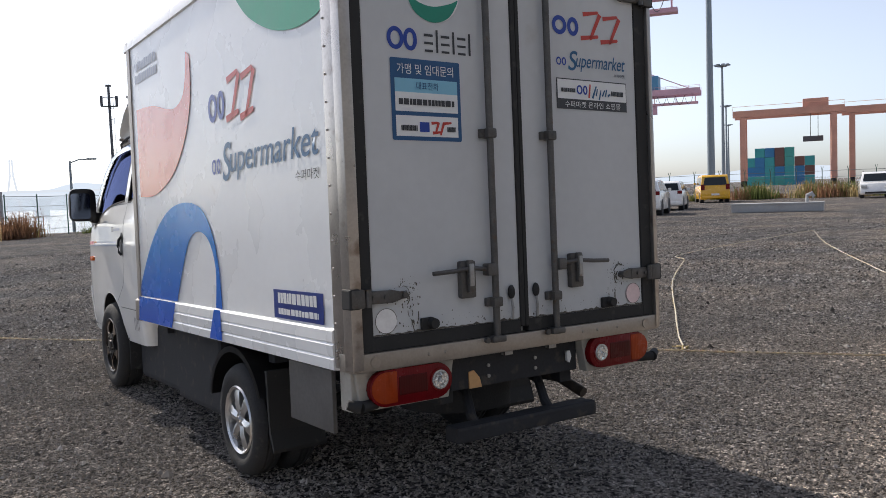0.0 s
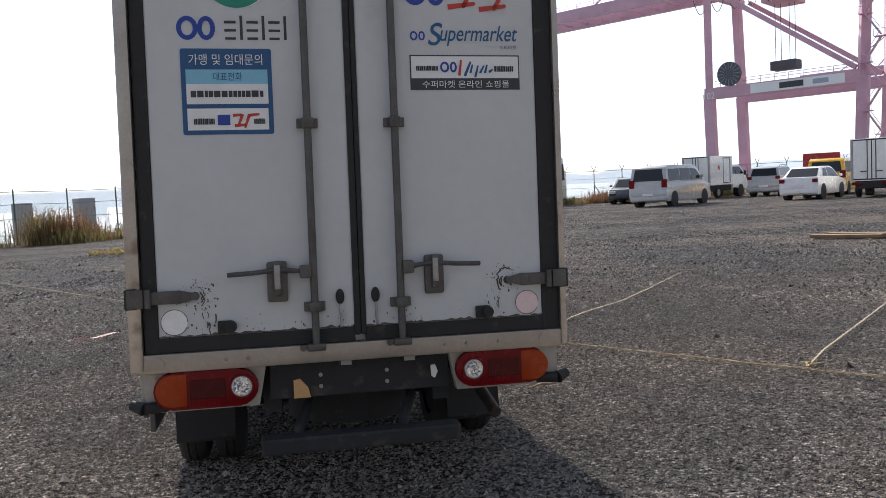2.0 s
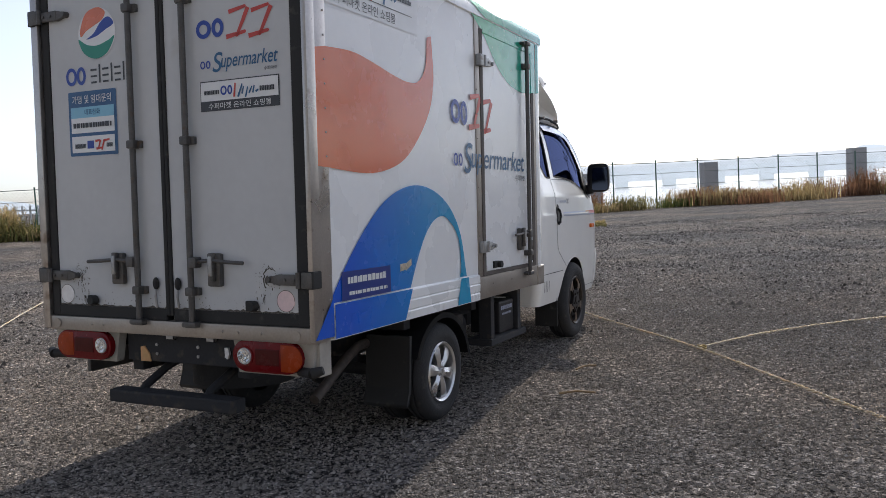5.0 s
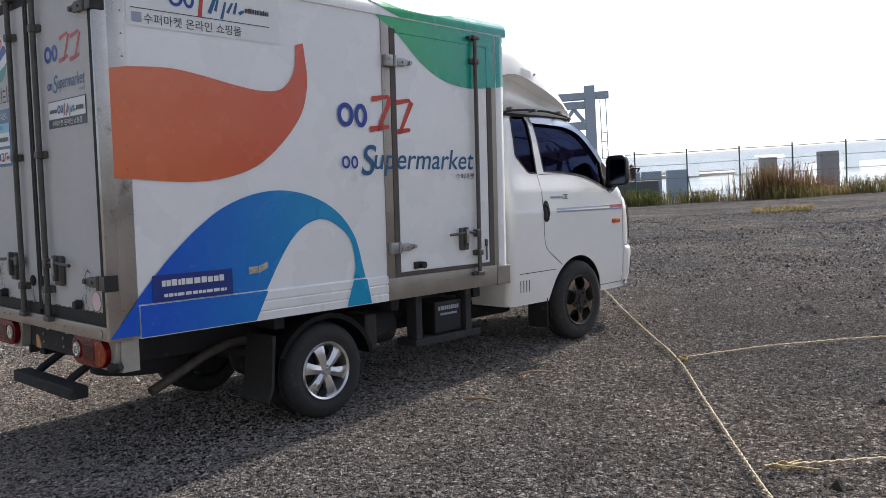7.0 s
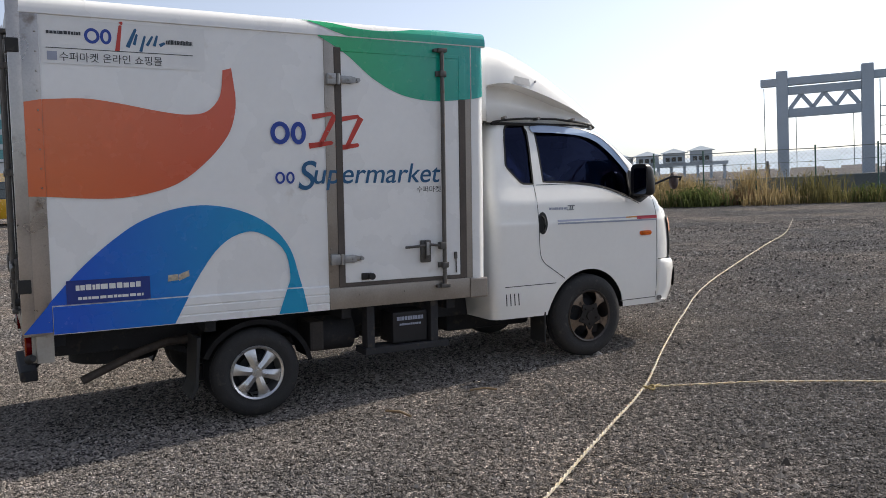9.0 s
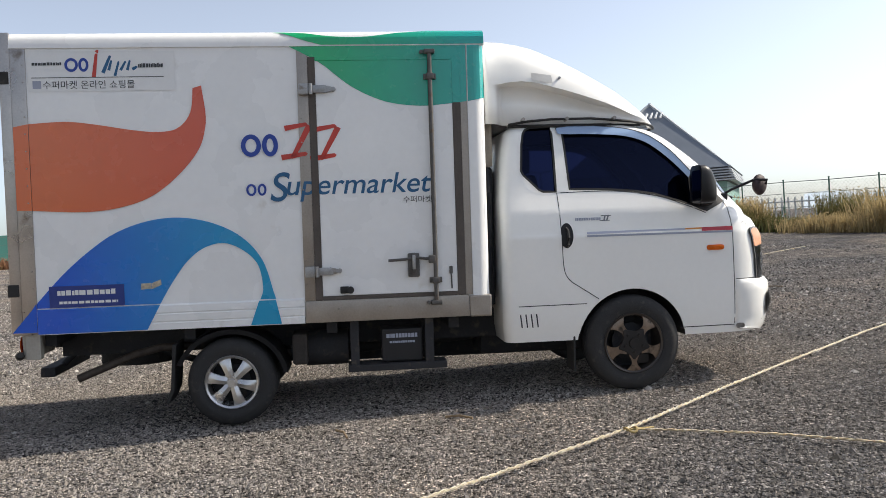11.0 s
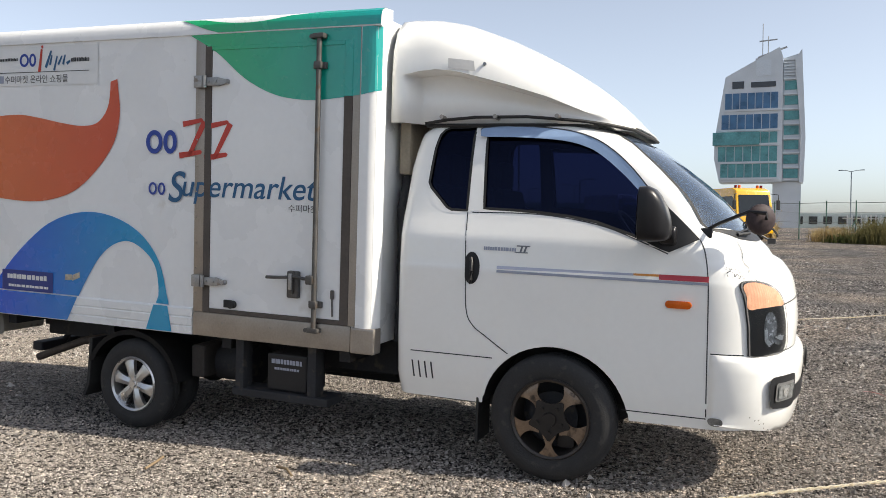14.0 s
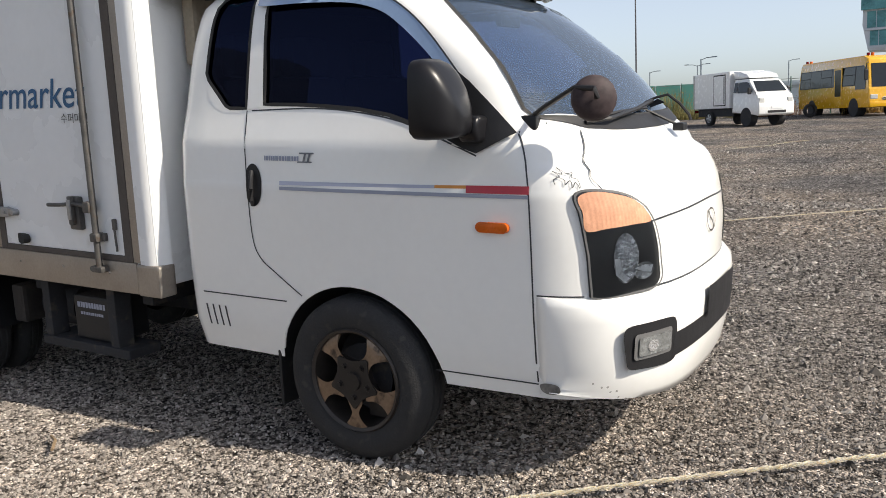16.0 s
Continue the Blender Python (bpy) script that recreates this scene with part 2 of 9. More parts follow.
NAVY = surf("navy_film", (0.012, 0.035, 0.22), 0.35, vary=0.05)
MIDBLUE = surf("mid_blue_film", (0.012, 0.085, 0.22), 0.35, vary=0.05)
SKYBLUE = surf("pale_blue_film", (0.22, 0.5, 0.66), 0.35, vary=0.05)
RED = surf("red_film", (0.52, 0.045, 0.03), 0.35, vary=0.05)
LOGO_BLUE = surf("logo_blue", (0.012, 0.05, 0.32), 0.35, vary=0.04)
SCRIPT = surf("script_blue", (0.01, 0.10, 0.23), 0.35, vary=0.06)
WHITE_FILM = surf("white_film", (0.76, 0.77, 0.77), 0.35, vary=0.03)
INK = surf("dark_ink", (0.035, 0.038, 0.045), 0.4, vary=0.05)
GREY_FILM = surf("grey_film", (0.32, 0.35, 0.44), 0.35, vary=0.05)
AMBER = lens("amber_lens", (0.62, 0.12, 0.012))
RED_LENS = lens("red_lens", (0.15, 0.003, 0.006))
CLEAR_LENS = lens("clear_lens", (0.48, 0.49, 0.48))
LAMP_BOWL = surf("silvered_lens", (0.62, 0.62, 0.62), 0.22, 0.6, vary=0.25, scale=30, fine=140, bump=0.4)
TINTED = glass("tinted_glass", (0.07, 0.085, 0.17), gloss=(.20, .25, .52))
# the veil's blue stands for sky mirrored in the windscreen
PALE_GLASS = glass("windscreen_glass", (0.60, 0.72, 0.82), body=.105, veil_tint=(.32, .48, .76))
LAMP_GLASS = glass("lamp_glass", (0.9, 0.92, 0.93))
# dark blue base stands for the dark view the mirror would reflect
MIRROR = surf("mirror_glass", (0.06, 0.075, 0.11), 0.03, 1.0, vary=0.01)
DARK_PANE = surf("dark_window", (0.012, 0.015, 0.02), 0.06, vary=0.1, coat=0.4)
ROPE = surf("straw_rope", (0.44, 0.39, 0.30), 0.9, vary=0.25, scale=30, fine=160, bump=0.5)
YELLOW_TWINE = surf("yellow_twine", (0.40, 0.31, 0.14), 0.85, vary=0.25, scale=40, fine=160)
SEAT = surf("seat_cloth", (0.05, 0.05, 0.055), 0.9, vary=0.2, bump=0.2)

# ---- mesh tools ----
def B():
    return bmesh.new()


def bake(name, bm, mats, smooth=False, angle=40):
    bmesh.ops.recalc_face_normals(bm, faces=bm.faces[:])
    me = bpy.data.meshes.new(name)
    bm.to_mesh(me)
    bm.free()
    for m in mats if isinstance(mats, (list, tuple)) else [mats]:
        me.materials.append(m)
    if smooth:
        me.shade_smooth()
        me.set_sharp_from_angle(angle=radians(angle))
    return me


def part(name, bm, material, parent=None, label="", smooth=False, angle=40, away=None):
    me = bake(name, bm, material, smooth, angle)
    if away is not None:                                  # a pane: its front turned away from a place within
        for f in me.polygons:
            if (f.center - Vector(away)).dot(f.normal) < 0:
                f.flip()
    ob = new(name, me)
    ob.parent = parent
    return tagged(ob, label) if label else ob


def thing(name, m, label, category, group="", kind=""):
    ob = new(name)
    ob.matrix_world = m
    return tagged(ob, label, category, group, kind)


def box(bm, x0, x1, y0, y1, z0, z1, bev=0.0, mi=0, seg=2):
    r = bmesh.ops.create_cube(bm, size=1.0, matrix=Matrix.LocRotScale(((x0 + x1) / 2, (y0 + y1) / 2, (z0 + z1) / 2), None,
                                                                       (abs(x1 - x0), abs(y1 - y0), abs(z1 - z0))))
    faces = {f for v in r["verts"] for f in v.link_faces}
    for f in faces:
        f.material_index = mi
    if bev:
        bmesh.ops.bevel(bm, geom=list({e for f in faces for e in f.edges}), offset=bev, segments=seg, affect="EDGES", profile=0.6)


def cyl(bm, p, q, r, seg=12, r2=None, mi=0, caps=True):
    p, q = Vector(p), Vector(q)
    d = q - p
    m = Matrix.Translation((p + q) / 2) @ d.to_track_quat("Z", "Y").to_matrix().to_4x4()
    g = bmesh.ops.create_cone(bm, cap_ends=caps, segments=seg, radius1=r, radius2=r if r2 is None else r2, depth=d.length, matrix=m)
    for f in {f for v in g["verts"] for f in v.link_faces}:
        f.material_index = mi


def beam(bm, p, q, w, h=None, mi=0):
    """A square bar from p to q."""
    p, q = Vector(p), Vector(q)
    d = q - p
    m = Matrix.Translation((p + q) / 2) @ d.to_track_quat("Z", "Y").to_matrix().to_4x4() @ Matrix.Diagonal((w, h or w, d.length, 1))
    g = bmesh.ops.create_cube(bm, size=1.0, matrix=m)
    for f in {f for v in g["verts"] for f in v.link_faces}:
        f.material_index = mi


def tube(bm, pts, r, seg=8, mi=0):
    """A round bar along a bent line."""
    pts = [Vector(p) for p in pts]
    rings = []
    for i, p in enumerate(pts):
        d = (pts[min(i + 1, len(pts) - 1)] - pts[max(i - 1, 0)]).normalized()
        q = d.to_track_quat("Z", "Y")
        rings.append([bm.verts.new(p + q @ Vector((r * math.cos(a), r * math.sin(a), 0))) for a in [2 * math.pi * k / seg for k in range(seg)]])
    skin(bm, rings, mi=mi)
    bm.faces.new(rings[0][::-1]).material_index = mi
    bm.faces.new(rings[-1]).material_index = mi


def skin(bm, rings, closed=True, mi=0):
    for a, b in zip(rings, rings[1:]):
        n = len(a)
        for k in range(n if closed else n - 1):
            f = bm.faces.new((a[k], a[(k + 1) % n], b[(k + 1) % n], b[k]))
            f.material_index = mi


def prism(bm, pts, axis, a, b, bev=0.0, mi=0, seg=2):
    """A polygon in the plane across an axis, drawn out along it from a to b."""
    def at(u, v, w):
        return {"x": (w, u, v), "y": (u, w, v), "z": (u, v, w)}[axis]
    lo = [bm.verts.new(at(u, v, a)) for u, v in pts]
    hi = [bm.verts.new(at(u, v, b)) for u, v in pts]
    fs = [bm.faces.new(lo), bm.faces.new(hi[::-1])]
    n = len(pts)
    for k in range(n):
        fs.append(bm.faces.new((lo[k], hi[k], hi[(k + 1) % n], lo[(k + 1) % n])))
    for f in fs:
        f.material_index = mi
    if bev:
        bmesh.ops.bevel(bm, geom=list({e for f in fs for e in f.edges}), offset=bev, segments=seg, affect="EDGES", profile=0.6)


def curve2(pts, n=8, closed=True):
    """A smooth line through a few control points of the plane."""
    out = []
    k = len(pts)
    for i in range(k if closed else k - 1):
        p0, p1, p2, p3 = [Vector(pts[(i + j) % k] if closed else pts[min(max(i + j, 0), k - 1)]) for j in (-1, 0, 1, 2)]
        for s in range(n):
            t = s / n
            out.append(tuple(0.5 * (2 * p1 + (p2 - p0) * t + (2 * p0 - 5 * p1 + 4 * p2 - p3) * t * t + (3 * p1 - p0 - 3 * p2 + p3) * t ** 3)))
    if not closed:
        out.append(tuple(pts[-1]))
    return out


def patch(outline, place, cut=0.0, thick=0.0):
    """A flat outline (u, v) laid onto a surface by place(u, v), cut finely enough to follow it."""
    bm = B()
    line = [p for k, p in enumerate(outline) if math.dist(p, outline[k - 1]) > 1e-5]
    face = bm.faces.new([bm.verts.new((u, v, 0)) for u, v in line])
    face.normal_update()
    bmesh.ops.triangulate(bm, faces=[face], ngon_method="EAR_CLIP")
    if cut:
        us, vs = [p[0] for p in outline], [p[1] for p in outline]
        for k, (lo, hi) in enumerate(((min(us), max(us)), (min(vs), max(vs)))):
            s = lo + cut
            while s < hi - 1e-4:
                co = [0, 0, 0]; co[k] = s
                no = [0, 0, 0]; no[k] = 1
                bmesh.ops.bisect_plane(bm, geom=bm.verts[:] + bm.edges[:] + bm.faces[:], plane_co=co, plane_no=no, dist=1e-6)
                s += cut
    for v in bm.verts:
        v.co = place(v.co.x, v.co.y)
    if thick:
        bmesh.ops.solidify(bm, geom=bm.faces[:], thickness=thick)
    return bm


def cut_out(ob, cutters):
    """Cuts closed meshes out of a mesh object, for good."""
    made = []
    for bm in cutters:
        c = new("cutter", bake("cutter", bm, PLASTIC))
        c.parent = ob.parent
        made.append(c)
        md = ob.modifiers.new("cut", "BOOLEAN")
        md.operation, md.object, md.solver = "DIFFERENCE", c, "EXACT"
        md.material_mode = "TRANSFER"
    dg = bpy.context.evaluated_depsgraph_get()
    me = bpy.data.meshes.new_from_object(ob.evaluated_get(dg))
    ob.modifiers.clear()
    old = ob.data
    ob.data = me
    bpy.data.meshes.remove(old)
    for c in made:
        me_c = c.data
        bpy.data.objects.remove(c)
        bpy.data.meshes.remove(me_c)


def lettering(name, text, height, m, material, parent, width=None, label="", bold=0.0):
    """Flat letters in the built-in font, lower left corner at m, lying in its xy plane."""
    cu = bpy.data.curves.new(name, "FONT")
    cu.body, cu.size, cu.extrude = text, 1.0, 0.0
    cu.offset = bold
    tmp = new(name, cu)
    me = bpy.data.meshes.new_from_object(tmp.evaluated_get(bpy.context.evaluated_depsgraph_get()))
    bpy.data.objects.remove(tmp)
    bpy.data.curves.remove(cu)
    co = np.array([v.co[:] for v in me.vertices])
    if not len(co):
        return None
    lo, hi = co.min(0), co.max(0)
    s = height / max(hi[1] - lo[1], 1e-6)
    sx = width / max(hi[0] - lo[0], 1e-6) if width else s
    for v in me.vertices:
        v.co = m @ Vector(((v.co.x - lo[0]) * sx, (v.co.y - lo[1]) * s, 0))
    me.materials.clear()
    me.materials.append(material)
    ob = new(name, me)
    ob.parent = parent
    return tagged(ob, label, kind="stuff") if len(text) > 2 else tagged(ob, label)


def on_right(x):
    return lambda u, v: (x, u, v)


def on_rear(y):
    return lambda u, v: (u, y, v)


def rect(u0, v0, u1, v1):
    return [(u0, v0), (u1, v0), (u1, v1), (u0, v1)]


def round_rect(u0, v0, u1, v1, r, n=5):
    out = []
    for cx, cy, a0 in ((u1 - r, v1 - r, 0), (u0 + r, v1 - r, 90), (u0 + r, v0 + r, 180), (u1 - r, v0 + r, 270)):
        out += [(cx + r * math.cos(radians(a0 + 90 * k / n)), cy + r * math.sin(radians(a0 + 90 * k / n))) for k in range(n + 1)]
    return out


def ellipse(cu, cv, a, b, n=28):
    return [(cu + a * math.cos(2 * math.pi * k / n), cv + b * math.sin(2 * math.pi * k / n)) for k in range(n)]


def merge(bms):
    out = B()
    for b in bms:
        me = bpy.data.meshes.new("tmp")
        b.to_mesh(me)
        b.free()
        out.from_mesh(me)
        bpy.data.meshes.remove(me)
    return out


def wheel_meshes(R, W, rim_r, spokes, rim_mat, dark, twist=0.0, wide=0.5, barrel_mat=None, plate=.24):
    """Meshes of a tyre, a spoked rim and its barrel, axle along x, outer face towards +x."""
    bm = B()
    prof = [(rim_r, -W / 2 + .01), (R - .055, -W / 2), (R - .02, -W / 2 + .012), (R - .004, -W / 2 + .035), (R, -W / 6), (R - .007, -W / 6 + .004),
            (R - .007, -W / 6 + .012), (R, -W / 6 + .016), (R, W / 6 - .016), (R - .007, W / 6 - .012), (R - .007, W / 6 - .004), (R, W / 6),
            (R - .004, W / 2 - .035), (R - .02, W / 2 - .012), (R - .055, W / 2), (rim_r + .03, W / 2 - .002), (rim_r, W / 2 - .014)]
    seg = 48
    rings = [[bm.verts.new((x, r * math.cos(2 * math.pi * k / seg), r * math.sin(2 * math.pi * k / seg))) for k in range(seg)] for r, x in prof]
    skin(bm, rings)
    tyre = bake("tyre", bm, TYRE, True, 50)
    bm = B()
    barrel = [(rim_r, W / 2 - .012), (rim_r - .006, W / 2 - .004), (rim_r - .018, W / 2 - .012), (rim_r - .026, W / 2 - .06), (rim_r - .03, -W / 2 + .02)]
    rings = [[bm.verts.new((x, r * math.cos(2 * math.pi * k / seg), r * math.sin(2 * math.pi * k / seg))) for k in range(seg)] for r, x in barrel]
    skin(bm, rings)
    cyl(bm, (-W / 2 + .02, 0, 0), (-W / 2 + .03, 0, 0), rim_r - .02, 32, mi=1)
    cyl(bm, (0, 0, 0), (W / 2 - .085, 0, 0), rim_r * .62, 24, mi=1)
    ring = bake("rim_barrel", bm, [barrel_mat or rim_mat, CHASSIS], True)
    bm = B()
    xo = W / 2 - .03
    for s in range(spokes):
        a = 2 * math.pi * s / spokes + math.pi / 2 + twist
        c, d = Vector((0, math.cos(a), math.sin(a))), Vector((0, -math.sin(a), math.cos(a)))
        pts = []
        for r, w, x in ((rim_r * .12, .13 * rim_r, xo + .004), (rim_r * .45, .125 * rim_r * (0.8 + wide), xo + .012), (rim_r * .75, .16 * rim_r * (0.8 + wide), xo + .008), (rim_r - .012, .25 * rim_r * (0.6 + wide), xo - .004)):
            o = c * r + Vector((x, 0, 0))
            pts.append((o - d * w, o + Vector((.012, 0, 0)), o + d * w, o + d * w * .9 - Vector((.03, 0, 0)), o - d * w * .9 - Vector((.03, 0, 0))))
        rings = [[bm.verts.new(p) for p in q] for q in pts]
        skin(bm, rings)
        bm.faces.new(rings[-1])
    if plate < .3:
        cyl(bm, (xo - .03, 0, 0), (xo + .016, 0, 0), rim_r * plate, 24, rim_r * (plate - .04))
    spoke = bake("rim", bm, rim_mat, True, 35)
    bm = B()
    cyl(bm, (xo + .012, 0, 0), (xo + .024, 0, 0), rim_r * .13, 20, rim_r * .11)
    if plate >= .3:
        cyl(bm, (xo - .02, 0, 0), (xo + .017, 0, 0), rim_r * plate, 28, rim_r * (plate - .05))
    for s in range(5):
        a = 2 * math.pi * s / 5 + math.pi / 2 + math.pi / 5
        y, z = rim_r * .3 * math.cos(a), rim_r * .3 * math.sin(a)
        cyl(bm, (xo - .02, y, z), (xo + (.006 if plate < .3 else .026), y, z), .013, 6)
    hub = bake("hub_cap", bm, dark, True)
    return tyre, ring, spoke, hub


def petal_wheel(R, W, rim_r, face, dark, barrel_mat):
    """A wheel whose cast face has five oval windows and flaring spokes, with a dark hub and five nuts."""
    tyre, ring, _, _ = wheel_meshes(R, W, rim_r, 5, face, dark, barrel_mat=barrel_mat)
    xo = W / 2 - .022
    bms = []
    for k in range(5):
        a = -math.pi / 2 + 2 * math.pi * k / 5
        def edge(mid, r, side):                             # a point of the window's border round the direction mid
            w = .335 * math.sqrt(max(0.0, 1 - ((.68 - r) / .31) ** 2)) if r < .68 else .335 * (1 - .10 * ((r - .68) / .25) ** 2)
            u, t = rim_r * r, rim_r * w * side
            return (u * math.cos(mid) - t * math.sin(mid), u * math.sin(mid) + t * math.cos(mid))
        lo, hi = a - math.pi / 5, a + math.pi / 5
        steps = [.385, .40, .43, .48, .54, .61, .68, .76, .84, .90, .935]
        out = [edge(lo, r, 1) for r in steps]
        p, q = (math.atan2(v, u) for u, v in (edge(lo, .935, 1), edge(hi, .935, -1)))
        q += 2 * math.pi * round((p - q) / (2 * math.pi) + .2)
        out += [(rim_r * .99 * math.cos(p + (q - p) * k / 8), rim_r * .99 * math.sin(p + (q - p) * k / 8)) for k in range(9)]
        out += [edge(hi, r, -1) for r in steps[::-1]]
        out += [(rim_r * .36 * math.cos(hi + (lo - hi) * k / 8), rim_r * .36 * math.sin(hi + (lo - hi) * k / 8)) for k in range(1, 8)]
        def dished(u, v):
            f = math.hypot(u, v) / rim_r
            return (xo + .012 * math.sin(min(1, f) * 2.6) - .010 * max(0, f - .85) / .15, u, v)
        bm = patch(out, dished, .03)
        bmesh.ops.solidify(bm, geom=bm.faces[:], thickness=.022)
        bms.append(bm)
    spoke = bake("rim", merge(bms), face, True, 40)
    bm = B()
    star = [(rim_r * f * math.cos(t), rim_r * f * math.sin(t)) for k in range(5) for f, t in ((.54, -math.pi / 2 + 2 * math.pi * k / 5 - .06), (.54, -math.pi / 2 + 2 * math.pi * k / 5 + .06), (.405, -math.pi / 2 + 2 * math.pi * (k + .27) / 5), (.37, -math.pi / 2 + 2 * math.pi * (k + .5) / 5), (.405, -math.pi / 2 + 2 * math.pi * (k + .73) / 5))]
    prism(bm, star, "x", xo - .012, xo + .0165, .003)
    cyl(bm, (xo + .005, 0, 0), (xo + .026, 0, 0), rim_r * .19, 28, rim_r * .165)
    for k in range(5):
        a = -math.pi / 2 + 2 * math.pi * k / 5
        y, z = rim_r * .32 * math.cos(a), rim_r * .32 * math.sin(a)
        cyl(bm, (xo, y, z), (xo + .018, y, z), .017, 14, .015)
        cyl(bm, (xo + .01, y, z), (xo + .026, y, z), .0105, 6, .009)
    box(bm, -.02, xo - .035, .03, .12, -.15, -.08, .01)      # brake caliper behind the windows
    hub = bake("hub_cap", bm, dark, True)
    return tyre, ring, spoke, hub


def put_wheel(parent, at, meshes, flip=False, turn=0.0):
    tyre, ring, spoke, hub = meshes
    w = new("wheel", tyre)
    w.parent = parent
    w.matrix_basis = pose(*at, turn, 0, 180 if flip else 0)
    for n, me in (("rim_barrel", ring), ("rim", spoke), ("hub_cap", hub)):
        o = new(n, me)
        o.parent = w
    return w

# ---- ground, sea and shore ----
FENCE = [(30.0, 47.5), (8.0, 45.0), (-16.0, 25.5), (-28.0, 18.9), (-32.4, 16.7), (-36.2, 13.5), (-39.8, 9.6), (-46.5, 4.5), (-48.5, -30.0)]


def rise(x):
    """The yard climbs gently towards the west."""
    return 0.0185 * min(48.0, max(0.0, -x - 11.5))


def beyond_fence(x, y):
    """How far a place lies out to sea: 0 on the yard, growing behind the northern fence."""
    a, b = Vector(FENCE[1]), Vector(FENCE[2])
    d = (b - a).normalized()
    n = Vector((d.y, -d.x))
    if n.y < 0:
        n = -n
    s = (Vector((x, y)) - a).dot(n)
    s = min(s, y - 24.0)
    return min(s, (-x) + 0.62 * y + 18.0, x + 0.92 * y + 5.0)


def ground_z(x, y):
    s = beyond_fence(x, y)
    return -9.0 * min(1.0, max(0.0, (s - 4.0) / 14.0)) ** 0.8 if s > 4 else rise(x)


def build_ground():
    bm = B()
    def axis(lo, hi):
        a = [lo, lo * .5, lo * .25, -400, -250, -160, -110, -85] + list(np.arange(-70, 71, 2.5)) + [85, 110, 160, 250, 400, hi * .25, hi * .5, hi]
        return sorted(set(float(v) for v in a))
    xs, ys = axis(-4500, 4500), axis(-4500, 4500)
    grid = []
    for y in ys:
        row = []
        for x in xs:
            z = ground_z(x, y)
            if z >= 0 and max(abs(x), abs(y)) < 72:
                z += 0.02 * (noise.noise((x * .13, y * .13, 0)) - .2) * min(1, max(0, (math.hypot(x, y - 2) - 9) / 12)) - 0.004
            row.append(bm.verts.new((x, y, z)))
        grid.append(row)
    skin(bm, grid, closed=False)
    g = part("ground", bm, GRAVEL, smooth=True, angle=80)
    tagged(g, "grey crushed-stone gravel yard, dry and trodden, with brownish soil", "ground", kind="structure")


def build_sea():
    m = surf("sea_water", (0.10, 0.14, 0.15), 0.16, vary=0.15, scale=0.02, fine=0.3)
    N, L = m.node_tree.nodes, m.node_tree.links
    co, n, bp = N.new("ShaderNodeTexCoord"), N.new("ShaderNodeTexNoise"), N.new("ShaderNodeBump")
    n.inputs["Scale"].default_value, n.inputs["Detail"].default_value = 0.5, 6.0
    bp.inputs["Strength"].default_value, bp.inputs["Distance"].default_value = 0.6, 0.6
    L.new(co.outputs["Object"], n.inputs["Vector"]); L.new(n.outputs[0], bp.inputs["Height"])
    L.new(bp.outputs[0], N["Principled BSDF"].inputs["Normal"])
    bm = B()
    vs = [bm.verts.new(p) for p in ((-4400, 15, -5.0), (4400, 15, -5.0), (4400, 4400, -5.0), (-4400, 4400, -5.0))]
    bm.faces.new(vs)
    tagged(part("water", bm, m), "pale rippled sea glittering under the sun", "sea", kind="structure")


def scatter_stones(name, count, region, size, seed, mat, ridge=True):
    """Loose broken stones, thick near the walk and thinner further out: ridged lumps, or plain peaks further off."""
    rng = np.random.default_rng(seed)
    if ridge:
        base = np.array([(1, .55, 0), (-1, .6, 0), (-1, -.55, 0), (1, -.6, 0), (.5, .1, 1), (-.5, -.1, .9)], float)
        tri = np.array([(0, 1, 5), (0, 5, 4), (1, 2, 5), (2, 3, 4), (2, 4, 5), (3, 0, 4)])
    else:
        base = np.array([(1, .5, 0), (-.6, 1, 0), (-1, -.6, 0), (.5, -1, 0), (.05, .05, 1)], float)
        tri = np.array([(0, 1, 4), (1, 2, 4), (2, 3, 4), (3, 0, 4)])
    kinds = np.array([base * rng.uniform(0.7, 1.25, (len(base), 1)) + rng.normal(0, .2, base.shape) * (1, 1, .8) for _ in range(40)])
    P = region(rng, count)
    n = len(P)
    s = size * np.exp(rng.normal(0, 0.30, n))
    yaw = rng.uniform(0, 2 * np.pi, n)
    tall = rng.uniform(0.7, 1.35, n)
    K = kinds[rng.integers(0, len(kinds), n)]
    V = np.empty((n, len(base), 3), np.float32)
    x, y, z = K[..., 0] * s[:, None] * rng.uniform(.8, 1.25, n)[:, None], K[..., 1] * s[:, None], K[..., 2] * (s * tall)[:, None]
    c, d = np.cos(yaw)[:, None], np.sin(yaw)[:, None]
    V[..., 0] = x * c - y * d + P[:, 0, None]
    V[..., 1] = x * d + y * c + P[:, 1, None]
    V[..., 2] = z + P[:, 2, None] + 0.0185 * np.maximum(0, -P[:, 0, None] - 11.5) - 0.001 - (s * .12)[:, None]
    F = (tri[None] + (np.arange(n) * len(base))[:, None, None]).reshape(-1, 3)
    me = bpy.data.meshes.new(name)
    me.from_pydata(V.reshape(-1, 3), [], F)
    me.materials.append(mat)
    return tagged(new(name, me), "loose grey crushed stones lying over the yard", "gravel", kind="stuff")


